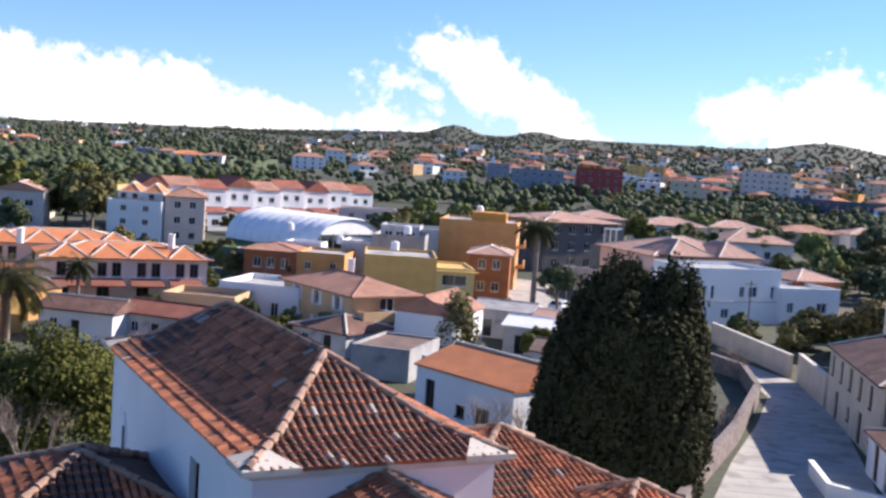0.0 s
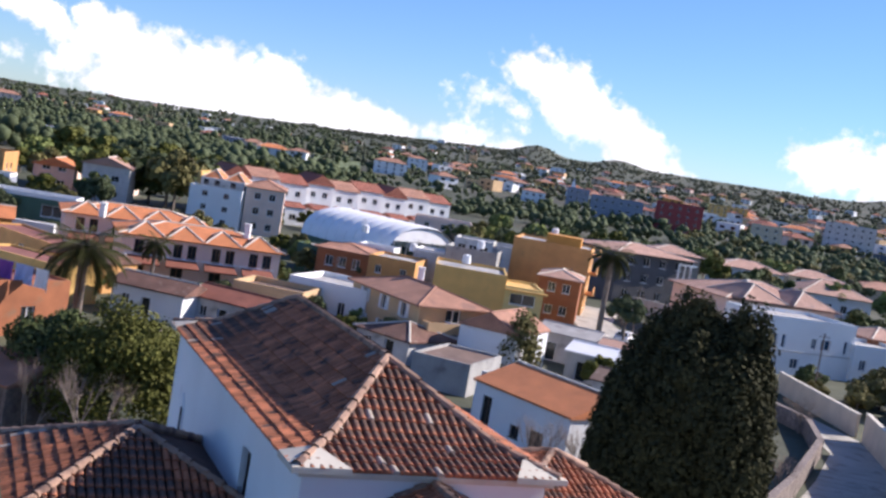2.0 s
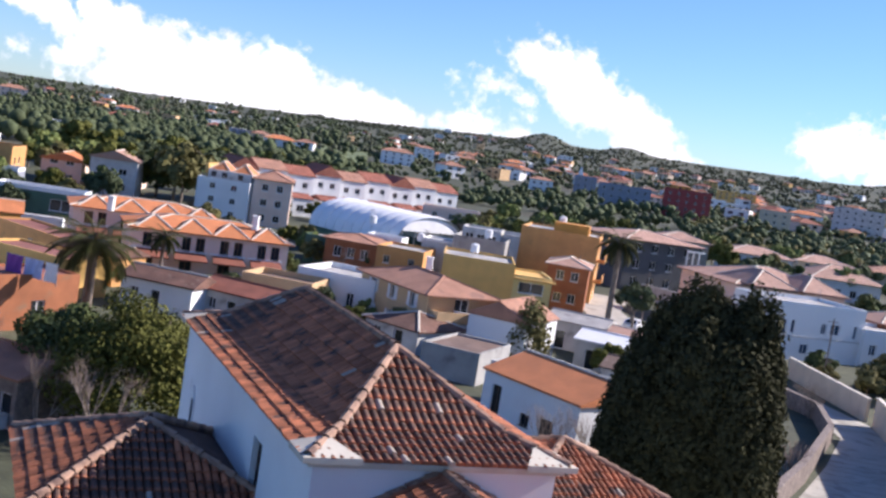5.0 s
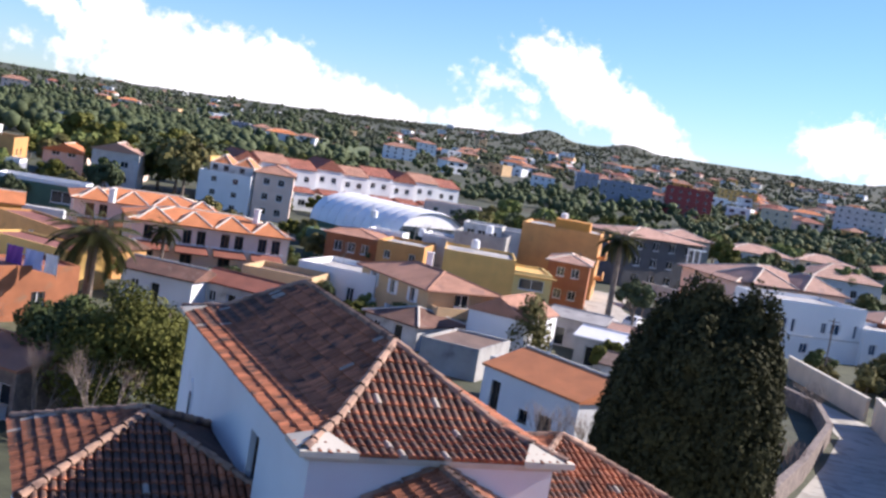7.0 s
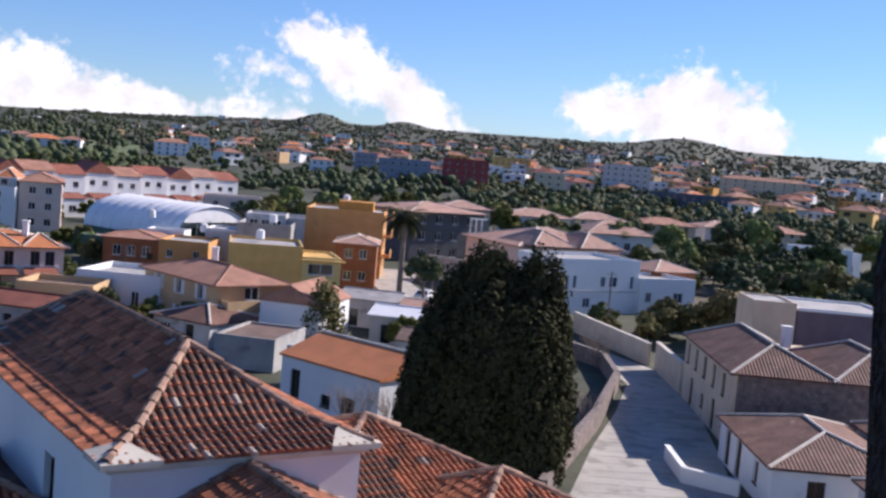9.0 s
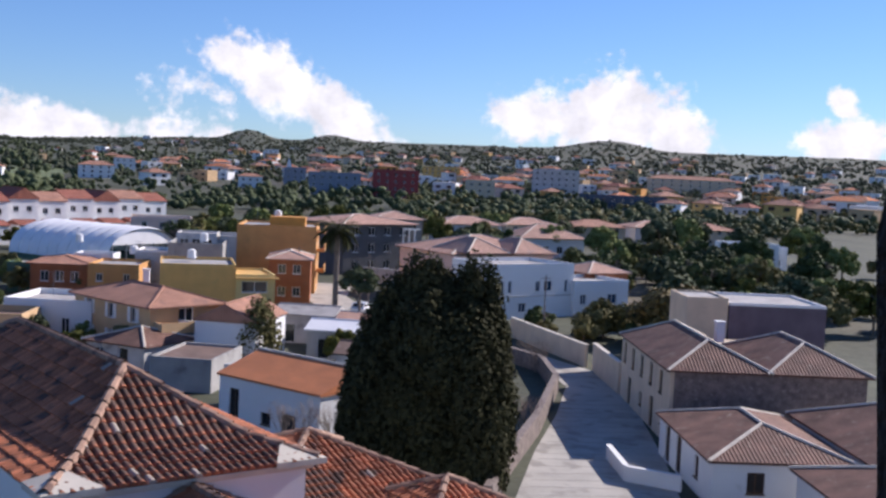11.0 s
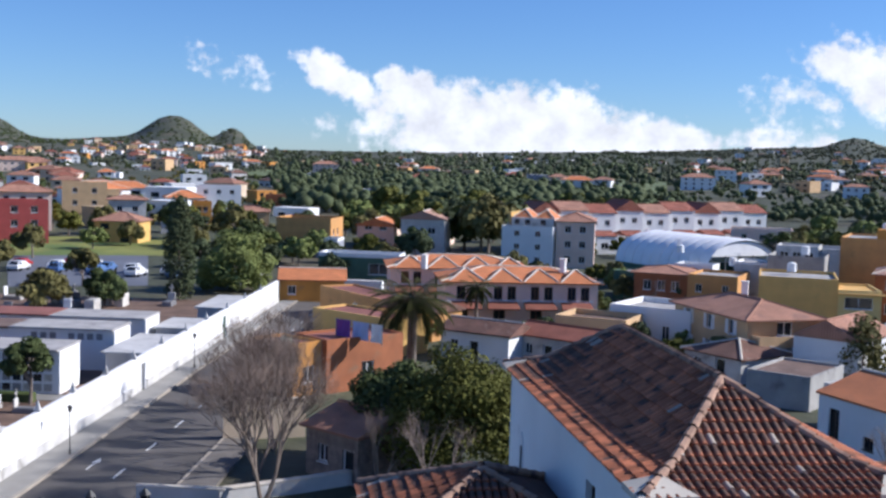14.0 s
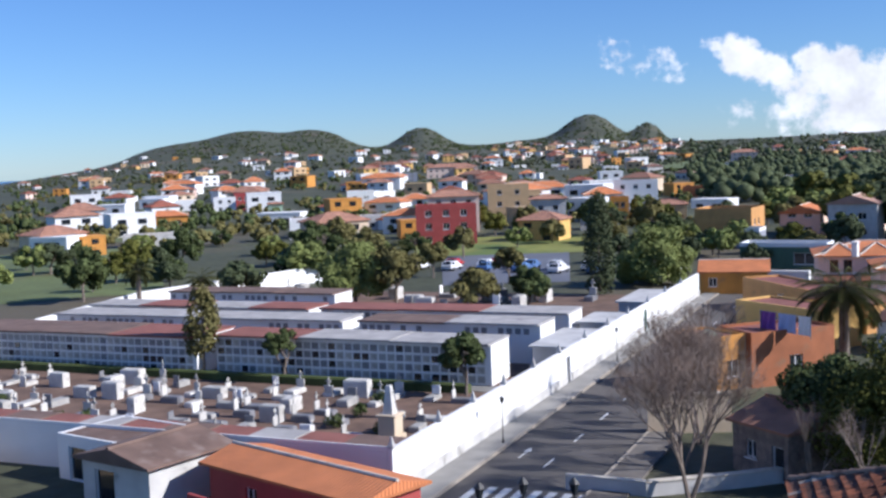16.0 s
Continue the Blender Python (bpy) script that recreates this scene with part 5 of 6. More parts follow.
wall_run("yard_wall", [(-70.0, 32.0), (-62.0, 30.0), (-56.0, 27.5)], 1.3, 0.3, CREAM, "low tan yard wall", None)


def street_lamp(m_, h=4.2):
    g = thing("street_lamp", m_, "black iron street lamp with a lantern head", "street lamp", "street lamps")
    bm = bmesh.new()
    tube(bm, (0, 0, -0.1), (0, 0, 0.5), 0.12, 0.08, 8)
    tube(bm, (0, 0, 0.5), (0, 0, h), 0.05, 0.04, 8)
    part("post", bm, BLACKMETAL, g)
    bm = bmesh.new()
    tube(bm, (0, 0, h), (0, 0, h + 0.45), 0.12, 0.22, 6)
    part("lantern", bm, GLASS, g)
    bm = bmesh.new()
    tube(bm, (0, 0, h + 0.45), (0, 0, h + 0.7), 0.26, 0.03, 6)
    part("cap", bm, BLACKMETAL, g)
    return g


sl = street_lamp(CEM @ pose(9.43, -11.11, 0.03))
for a, b in ((10.86, -9.88), (12.85, -9.32), (1.60, 12.17), (1.5, 40.0)):
    c = copy_thing(sl, CEM @ pose(a, b, 0.15 if b > 0 else 0.0))
    if b > 0:                              # the footway lamps are lower
        c.scale = (0.7, 0.7, 0.6)

# ---- trees ----
def limbs(bm, p, d, length, r, depth, rng, tips, spread=0.6):
    q = p + d * length
    tube(bm, p, q, r, r * 0.68, 6 if depth > 1 else 4)
    if depth == 0:
        tips.append(q)
        return
    for _ in range(rng.choice((2, 3, 3))):
        nd = (d + Vector((rng.uniform(-1, 1), rng.uniform(-1, 1), rng.uniform(-0.35, 0.6))) * spread).normalized()
        limbs(bm, q, nd, length * rng.uniform(0.6, 0.85), r * 0.62, depth - 1, rng, tips, spread)


def broadleaf(m, h, r, leaf, label, seed, name="tree", group="", per=150, size=0.22, clumps=34, bark=None, squash=0.8, category="tree"):
    rng, nrg = random.Random(seed), np.random.default_rng(seed)
    base = thing(name, m, label, category, group)
    bm, tips = bmesh.new(), []
    limbs(bm, Vector((0, 0, -0.3)), Vector((0.03, 0.02, 1)).normalized(), h * 0.33, h * 0.035, 3, rng, tips, 0.7)
    part("trunk", bm, bark or BARK, base)
    cs, rs = [], []
    for _ in range(clumps):
        a, el_ = rng.uniform(0, 6.283), math.asin(rng.uniform(-0.55, 1))
        k = rng.uniform(0.45, 0.9)
        cs.append((r * k * math.cos(a) * math.cos(el_), r * k * math.sin(a) * math.cos(el_), h - r * squash + r * squash * k * math.sin(el_)))
        rs.append(r * rng.uniform(0.2, 0.38))
    mesh_part("crown", leaf_mesh("crown", cs, rs, per, size, nrg, 0.8), leaf, base)
    return base


TWIG = mat("thin_brown_twig", (0.27, 0.195, 0.145), vary=0.3)


def bare_tree(m, h, label, seed, depth=5, group="", spread=0.42, r=0.2):
    rng = random.Random(seed)
    base = thing("bare_tree", m, label, "tree", group)
    bm, tips = bmesh.new(), []
    for k in range(3):
        a = 2.1 * k + rng.random()
        limbs(bm, Vector((0, 0, -0.2)), Vector((math.cos(a) * 0.35, math.sin(a) * 0.35, 1)).normalized(), h * 0.24, r * 0.6, depth, rng, tips, spread)
    part("trunk", bm, PALEBARK, base)
    # sprays of thin twigs from every tip, thin three-sided rods
    nrg = np.random.default_rng(seed)
    t0 = np.repeat(np.array([tuple(t) for t in tips]), 2, 0)
    k = len(t0)
    away = t0 * (1, 1, 0) + 1e-3
    away /= np.linalg.norm(away, axis=1)[:, None]
    d = away * 0.35 + nrg.normal(size=(k, 3)) * 0.5 + (0, 0, 0.45)
    d /= np.linalg.norm(d, axis=1)[:, None]
    ends = t0 + d * nrg.uniform(0.5, 1.3, (k, 1)) * h / 9.0
    ring = np.array(((1, 0, 0), (-0.5, 0.87, 0), (-0.5, -0.87, 0))) * 0.009
    V = np.concatenate([t0[:, None] + ring[None], ends[:, None] + ring[None] * 0.4], 1).reshape(-1, 3)
    f = np.array(((0, 1, 4, 3), (1, 2, 5, 4), (2, 0, 3, 5)))
    me = bpy.data.meshes.new("twig_spray")
    me.from_pydata(V.tolist(), [], (f[None] + (np.arange(k) * 6)[:, None, None]).reshape(-1, 4).tolist())
    me.update()
    tw = mesh_part("twig_spray", me, TWIG, base, "sprays of thin brown twigs")
    tagged(tw, kind="stuff")
    return base


def cypress_cluster(m, h, label, seed):
    """Broad old cypress: several upright flames grown together."""
    rng, nrg = random.Random(seed), np.random.default_rng(seed)
    base = thing("cypress", m, label, "tree")
    bm = bmesh.new()
    tube(bm, (0, 0, -0.3), (0.1, 0, h * 0.5), 0.55, 0.25, 10)
    part("trunk", bm, BARK, base)
    cs, rs = [], []
    flames = [(0.1, 0.0, 13.2, 1.5), (3.1, 0.1, 12.9, 1.45), (1.6, 0.2, 12.2, 1.6), (-1.3, 0.1, 11.9, 1.45), (-2.3, 0.0, 9.9, 1.45), (-2.9, 0.2, 7.6, 1.3), (-3.2, 0.1, 5.4, 1.05), (3.7, 0.2, 10.7, 1.0), (4.2, 0.0, 7.8, 1.0),
              (0.0, -1.6, 11.0, 1.8), (2.2, -1.5, 10.7, 1.8), (-1.9, -1.4, 8.9, 1.6), (0.6, 0.0, 11.8, 2.4), (0.2, 1.8, 11.8, 2.0), (3.4, -1.1, 8.6, 1.4)]
    for x, y, top, rad in flames:
        top *= h / 13.3
        z = 0.8
        while z < top:
            q = z / top
            rr = rad * min(1.0, 1.5 * (1 - q) ** 0.42 + 0.10) * (0.8 + 0.45 * min(1, q * 3))
            k = max(3, int(9 * rr))
            for _ in range(k):
                a = rng.uniform(0, 6.283)
                cs.append((x + rr * 0.8 * math.cos(a), y + rr * 0.8 * math.sin(a), z + rng.uniform(-0.25, 0.25)))
                rs.append(0.36 + 0.22 * rng.random())
            z += 0.5
    crown = mesh_part("crown", leaf_mesh("crown", cs, rs, 58, 0.12, nrg, 1.5, droop=-0.5), L_CYPRESS, base)
    # dense core, so that no light falls through the middle
    core = bmesh.new()
    for x, y, top, rad in flames:
        top *= h / 13.3
        prev = None
        for i in range(9):
            q = i / 8
            rr = max(0.05, rad * min(1.0, 1.5 * (1 - q) ** 0.42) * (0.8 + 0.45 * min(1, q * 3)) * 0.74)
            ring = [core.verts.new((x + rr * math.cos(a * 0.785), y + rr * math.sin(a * 0.785), 0.8 + (top - 1.4) * q)) for a in range(8)]
            if prev:
                for a in range(8):
                    core.faces.new((prev[a], prev[(a + 1) % 8], ring[(a + 1) % 8], ring[a]))
            prev = ring
        core.faces.new(prev)
    part("inner_foliage", core, L_CYPRESS, base)
    return base


def column_tree(m, h, r, leaf, label, seed, name="cypress", trunk=0.1, group=""):
    rng, nrg = random.Random(seed), np.random.default_rng(seed)
    base = thing(name, m, label, "tree", group)
    bm = bmesh.new()
    tube(bm, (0, 0, -0.3), (0, 0, h * 0.7), 0.16, 0.07, 8)
    part("trunk", bm, BARK, base)
    cs, rs = [], []
    z = h * trunk
    while z < h:
        q = (z - h * trunk) / (h * (1 - trunk))
        rr = r * (math.sin(math.pi * min(1, q * 0.75 + 0.25)) ** 0.7 + 0.05)
        for _ in range(5):
            a = rng.uniform(0, 6.283)
            cs.append((rr * 0.7 * math.cos(a), rr * 0.7 * math.sin(a), z))
            rs.append(0.35 * r + 0.12)
        z += 0.4
    mesh_part("crown", leaf_mesh("crown", cs, rs, 40, 0.16, nrg, 1.2), leaf, base)
    return base


def palm(m, h, r, label, seed, fronds=44, trunk_r=0.32):
    rng = random.Random(seed)
    base = thing("palm_tree", m, label, "palm tree")
    bm = bmesh.new()
    z, k = -0.3, 0
    while z < h:
        tube(bm, (0, 0, z), (0, 0, z + 0.32), trunk_r * 0.92, trunk_r * (1.05 if z > 0.5 else 1.25), 10)
        z += 0.3
    tube(bm, (0, 0, h - 0.1), (0, 0, h + 0.7), trunk_r * 1.5, trunk_r * 0.9, 10)
    part("trunk", bm, BARK, base, "ringed grey trunk")
    for i in range(fronds):
        V, F = [], []
        a = i * 2.39996
        rise = 1.25 - 1.9 * (i / fronds)
        n = 12
        pts = []
        p, ang = Vector((0, 0, h + 0.5)), rise
        for j in range(n + 1):
            pts.append((p.copy(), ang))
            st = r / n
            p = p + Vector((math.cos(ang) * st, 0, math.sin(ang) * st))
            ang -= (0.10 + 0.03 * (i / fronds)) * rng.uniform(0.8, 1.3)
        rot = Matrix.Rotation(a, 3, "Z")
        for j in range(1, n + 1):
            p0, an = pts[j]
            for sgn in (-1, 1):
                for s in range(3):
                    b = pts[j - 1][0].lerp(p0, s / 3)
                    ll = r * 0.26 * math.sin(math.pi * min(1, (j / n) * 0.9 + 0.12)) + 0.12
                    tip = b + Vector((math.cos(an) * ll * 0.55, sgn * ll * 0.8, math.sin(an) * ll * 0.55 - 0.32 * ll))
                    i0 = len(V)
                    V += [rot @ b, rot @ (b + Vector((0.09, 0, 0.0))), rot @ tip]
                    F.append((i0, i0 + 1, i0 + 2))
        for j in range(n):
            i0 = len(V)
            for q, _ in (pts[j], pts[j + 1]):
                V += [rot @ (q + Vector((0, -0.035, 0))), rot @ (q + Vector((0, 0.035, 0)))]
            F.append((i0, i0 + 1, i0 + 3, i0 + 2))
        mesh_part("frond", poly_mesh("frond", V, F), L_PALM, base)
    return base


cypress_cluster(pose(10.0, 61.5, 0, 0, 0, -10), 13.4, "broad old dark green cypress beside the church", 5)
palm(pose(-34.3, 88.2, 0), 5.5, 4.5, "tall date palm with a full crown over the gardens", 2, 52, 0.42)
palm(pose(10.6, 127.5, 0), 10.2, 3.2, "tall dark palm beside the ochre block", 3, 34)
palm(pose(-36.2, 111.5, 0), 4.2, 2.3, "young palm before the terrace houses", 4, 26, 0.2)
palm(pose(-103, 108, 0), 5.5, 3.0, "date palm beyond the cemetery", 6, 30)
palm(pose(-112.0, 84.0, 0), 3.6, 2.6, "short date palm at the cemetery's edge", 7, 26)
palm(pose(-118.0, 79.0, 0), 5.0, 2.6, "date palm at the cemetery's edge", 8, 26)
broadleaf(pose(-20.2, 59.5, 0), 7.7, 4.3, L_TREE, "round evergreen tree with yellowish green leaves", 11, per=380, size=0.10, clumps=100, squash=1.0)
broadleaf(pose(-24.6, 61.0, 0), 6.2, 3.0, L_BUSH, "dark evergreen beside the round tree", 12, per=260, size=0.12, clumps=50, squash=1.0)
bare_tree(pose(-27.6, 50.3, 0), 9.0, "leafless pollarded street tree with pale twigs", 21, 6, "bare street trees", 0.55, 0.24)
bare_tree(pose(-32.5, 60.5, 0), 8.4, "leafless street tree with brown twigs", 22, 6, "bare street trees", 0.5)
bare_tree(pose(-30.6, 55.0, 0), 8.2, "leafless street tree with brown twigs", 41, 6, "bare street trees", 0.6)
bare_tree(pose(-36.0, 65.0, 0), 7.8, "leafless street tree with brown twigs", 42, 6, "bare street trees", 0.6)
bare_tree(pose(-38.8, 70.0, 0), 7.4, "leafless street tree with brown twigs", 23, 6, "bare street trees", 0.5)
bare_tree(pose(-43.5, 83.0, 0), 6.8, "leafless street tree with brown twigs", 24, 5, "bare street trees")
bare_tree(pose(-23.2, 55.4, 0), 6.0, "thin leafless sapling beside the chapel", 25, 4, "bare street trees", 0.35, 0.13)
bare_tree(pose(-19.4, 53.6, 0), 6.8, "thin leafless sapling beside the chapel", 26, 4, "bare street trees", 0.35, 0.16)
bare_tree(pose(3.4, 64.8, 0), 5.4, "leafless tree before the white house", 27, 4, "bare yard trees", 0.4, 0.1)
bare_tree(pose(6.0, 66.0, 0), 5.0, "leafless tree before the white house", 28, 4, "bare yard trees", 0.4, 0.1)
bare_tree(pose(20.0, 76.0, 0), 3.4, "leafless shrubby tree at the lane", 29, 4, "bare yard trees", 0.5, 0.08)
bare_tree(pose(26.8, 99.0, 0), 4.0, "leafless shrubby tree at the lane", 30, 4, "bare yard trees", 0.5, 0.08)
column_tree(pose(1.7, 99.5, 0), 5.6, 1.9, L_OLIVE, "brownish green conifer between the white houses", 31, "conifer", 0.12)
column_tree(pose(-76.8, 118.2, 0), 12.5, 1.9, L_DARK, "tall slim dark cypress in the cemetery", 32, "cypress", 0.08)
column_tree(pose(-79.0, 59.0, 0), 7.3, 1.5, L_OLIVE, "dark tree with a bare trunk among the graves", 33, "tree", 0.32)
broadleaf(pose(-70.2, 60.4, 0), 4.4, 1.5, L_BUSH, "small round tree among the graves", 34, per=110, size=0.14, clumps=20)
broadleaf(pose(-53.7, 64.0, 0), 4.8, 2.0, L_BUSH, "small round tree among the graves", 35, per=140, size=0.15, clumps=26)
broadleaf(pose(-75.7, 130.0, 0), 8.0, 5.2, L_WILLOW, "feathery green pepper tree beyond the wall", 36, per=330, size=0.17, clumps=60, squash=0.95)
broadleaf(pose(-99.5, 97.8, 0), 8.0, 4.6, L_WILLOW, "feathery green pepper tree in the cemetery", 37, per=300, size=0.17, clumps=56, squash=0.95)
broadleaf(pose(-94.0, 99.3, 0), 7.4, 3.2, L_OLIVE, "olive green tree in the cemetery", 38, per=130, size=0.24, clumps=30)
broadleaf(pose(-85.5, 103.5, 0), 5.0, 3.2, L_OLIVE, "olive green tree in the cemetery", 39, per=130, size=0.24, clumps=30)
broadleaf(pose(-80.5, 108.5, 0), 4.6, 2.8, L_BUSH, "dark green tree in the cemetery", 40, per=130, size=0.24, clumps=26)
broadleaf(pose(-111.0, 125.6, 0), 5.2, 2.4, L_OLIVE, "small tree at the car park", 41, per=110, size=0.24, clumps=22)
broadleaf(pose(-95.5, 124.0, 0), 5.2, 2.2, L_OLIVE, "small tree at the car park", 42, per=110, size=0.24, clumps=22)
broadleaf(pose(47.0, 116.0, 0), 7.0, 4.8, mat("autumn_olive", (0.16, 0.115, 0.03), rough=0.8, vary=0.3, per_island=0.3), "rounded tree with yellowish brown leaves", 43, per=170, size=0.26, clumps=44)
broadleaf(pose(40.5, 121.0, 0), 4.6, 3.6, L_OLIVE, "dark shrubby tree before the white villa", 44, per=140, size=0.24, clumps=30)
broadleaf(pose(13.5, 128.5, 0), 6.5, 2.2, L_DARK, "dark tree beside the palm", 45, per=110, size=0.24, clumps=26)

# gardens, orchards and hedges between the houses
rng_g = random.Random(77)
proto = [broadleaf(pose(60 + 9 * i, 120 + 4 * i, 0), 6.5, 3.6, lf, lb, 50 + i, per=110, size=0.30, clumps=26, group="garden trees") for i, (lf, lb) in enumerate(
    ((L_DARK, "dark green garden tree"), (L_OLIVE, "olive green garden tree"), (L_TREE, "leafy green garden tree"), (L_BUSH, "dense dark garden tree"), (L_WILLOW, "pale green garden tree")))]


def garden(x, y, s, k=None):
    p = proto[rng_g.randrange(5) if k is None else k]
    c = copy_thing(p, pose(x, y, ground(x, y) - 0.2, 0, 0, rng_g.uniform(0, 360)))
    c.scale = (s * rng_g.uniform(0.9, 1.15), s * rng_g.uniform(0.9, 1.15), s * rng_g.uniform(0.85, 1.15))


for x0, x1, y0, y1, n, s0, s1 in ((48, 100, 118, 200, 46, 0.6, 1.1), (58, 130, 180, 330, 40, 0.8, 1.4), (-110, -60, 205, 330, 46, 0.9, 1.7), (-14, 60, 205, 330, 44, 0.7, 1.2), (-60, -5, 195, 235, 16, 0.5, 0.8),
                                  (-180, -95, 170, 260, 26, 0.6, 1.2), (-200, -115, 80, 160, 34, 0.6, 1.1), (-55, -14, 128, 168, 26, 0.35, 0.7), (-40, -10, 98, 112, 14, 0.3, 0.55), (8, 20, 84, 106, 12, 0.3, 0.5),
                                  (32, 50, 84, 100, 8, 0.4, 0.7), (33, 44, 102, 128, 8, 0.35, 0.6), (-100, -70, 136, 190, 16, 0.5, 0.9)):
    for _ in range(n):
        garden(rng_g.uniform(x0, x1), rng_g.uniform(y0, y1), rng_g.uniform(s0, s1))

# ---- hillside: fields, named blocks, scattered houses, woods ----
def on_slope(a, e):
    """The plan place on the land seen from the tower at azimuth a and elevation e."""
    t = math.tan(radians(e))
    r = 60.0
    while r < FAR - 30:
        x, y = -r * math.sin(radians(a)), r * math.cos(radians(a))
        if (ground(x, y) - EYE) / r >= t:
            break
        r *= 1.006
    return x, y, r


def field(a0, a1, e0, e1, material, label, lift=0.35, category="field"):
    V, F = [], []
    na, nr = 10, 10
    for i in range(na + 1):
        a = a0 + (a1 - a0) * i / na
        r0, r1 = on_slope(a, e0)[2], on_slope(a, e1)[2]
        for j in range(nr + 1):
            r = r0 + (r1 - r0) * j / nr
            x, y = -r * math.sin(radians(a)), r * math.cos(radians(a))
            V.append((x, y, ground(x, y) + lift))
    for i in range(na):
        for j in range(nr):
            k = i * (nr + 1) + j
            F.append((k, k + nr + 1, k + nr + 2, k + 1))
    ob = mesh_part("field", poly_mesh("field", V, F), material)
    return tagged(ob, label, category, kind="structure")


GRASS_Y = mat("flowering_meadow", (0.20, 0.21, 0.05), vary=0.3, scale=0.3, fine=1.5, second=(0.12, 0.17, 0.04), second_at=0.5, second_scale=0.06)
GRASS_G = mat("green_meadow", (0.12, 0.15, 0.055), vary=0.3, scale=0.3, fine=1.5, second=(0.12, 0.11, 0.05), second_at=0.6, second_scale=0.05)
field(42.0, 45.8, -3.4, -2.55, GRASS_Y, "yellow-green flowering meadow between houses", 0.05)
field(31.5, 42.4, -5.1, -4.2, GRASS_Y, "yellow-green strip of meadow beyond the car park", 0.05)
field(34.5, 41.0, -6.6, -5.1, mat("car_park_asphalt", (0.13, 0.14, 0.17), vary=0.15, scale=0.5), "blue-grey asphalt car park", 0.04, "car park")
field(20.6, 23.2, -2.7, -1.7, GRASS_G, "green lawn at the foot of the woods", 1.0)
field(8.6, 11.0, -1.7, -0.8, GRASS_G, "terraced green field on the slope", 1.6)
field(27.2, 30.8, -1.15, -0.8, GRASS_G, "green field on the slope", 1.6)
field(55.0, 64.0, -6.2, -3.9, GRASS_G, "green pasture beyond the cemetery", 0.05)
field(52.0, 60.0, -3.6, -3.2, GRASS_G, "green pasture between gardens", 0.1)

BLOCKS = [(-2.5, -1.08, 1.12, 0.91, BLUEWALL, 0, "blue apartment block on the slope"), (-4.5, -1.45, 2.65, 1.1, BLUEWALL, 0, "long blue apartment block on the slope"), (-7.6, -1.47, 2.33, 1.40, RED, 0, "red apartment block with blue bands"),
          (-9.9, -0.58, 1.9, 0.78, YELLOW, 0, "yellow apartment block on the slope"), (-15.7, -1.13, 2.36, 1.45, GREYWHITE, 0, "tall pale apartment block on the slope"), (-19.1, -1.52, 4.4, 0.7, BLUEGLASS, 0, "long teal-fronted hall on the slope"),
          (-22.4, -0.67, 4.3, 0.85, CREAM, 1, "row of cream houses with tiled roofs"), (40.7, -4.51, 3.1, 2.0, RED, 0, "deep red stepped house on a meadow"), (40.3, -3.9, 2.6, 1.9, PINKISH, 1, "pinkish upper house behind the red one"),
          (37.5, -3.36, 2.1, 1.8, TAN, 0, "tan house with open balconies"), (35.5, -3.82, 1.8, 1.5, GREYWHITE, 1, "pale lilac house with a brown roof"), (31.9, -3.58, 0.92, 1.15, ORANGE, 0, "small bright orange house"),
          (31.1, -3.08, 2.2, 1.5, WHITE_PLAIN, 0, "white modern house with terraces"), (45.0, -2.66, 1.4, 1.05, WHITE_PLAIN, 0, "plain white box of a house on a meadow"), (47.6, -3.88, 2.1, 0.95, WHITE_PLAIN, 0, "white house with a wide terrace"),
          (40.3, -1.09, 2.6, 0.55, PINKISH, 1, "long pinkish row of houses"), (51.8, -2.36, 1.1, 0.7, WHITE_PLAIN, 0, "white house among gardens"), (50.9, -2.29, 0.86, 0.8, RED, 0, "small red house among gardens"), (49.3, -2.63, 0.72, 0.6, PALEGREEN, 1, "pale green cottage among gardens"),
          (46.6, -4.49, 3.1, 0.5, GREYWHITE, 0, "low grey workshop with a flat roof"), (53.7, -2.22, 1.07, 0.5, WHITE_PLAIN, 0, "white house among gardens"), (54.7, -2.94, 2.1, 0.55, ORANGE, 1, "orange-roofed row of cottages"), (25.8, -0.93, 1.3, 0.6, PINKISH, 1, "pinkish villa on the ridge of woods"),
          (23.4, -2.48, 1.0, 0.9, WHITE_PLAIN, 0, "white villa below the woods"), (27.9, -2.58, 1.8, 0.6, RUST, 0, "dark red long house"), (43.4, -1.22, 2.6, 0.42, BLUEWALL, 0, "low blue warehouse on the slope"), (14.6, -1.07, 1.9, 0.45, BLUEWALL, 0, "long pale blue building in the woods"),
          (7.1, -1.10, 1.7, 0.65, WHITE_PLAIN, 1, "white houses on the slope"), (5.8, -0.75, 1.0, 0.7, WHITE_PLAIN, 1, "tall white house on the slope"), (44.0, -3.6, 2.2, 0.7, GREYWHITE, 0, "grey house beside the meadow"), (55.5, -3.9, 2.6, 0.55, GREYWHITE, 0, "low pale farm building"),
          (33.2, -4.0, 1.4, 0.8, GREYWHITE, 1, "pale cottage beyond the cypress"), (29.6, -3.6, 2.0, 0.8, TAN, 1, "tan house beyond the pepper tree"), (-11.9, -1.4, 1.5, 1.0, CREAM, 0, "cream block on the slope"), (-0.3, -1.3, 1.2, 0.6, WHITE_PLAIN, 1, "white house on the slope")]
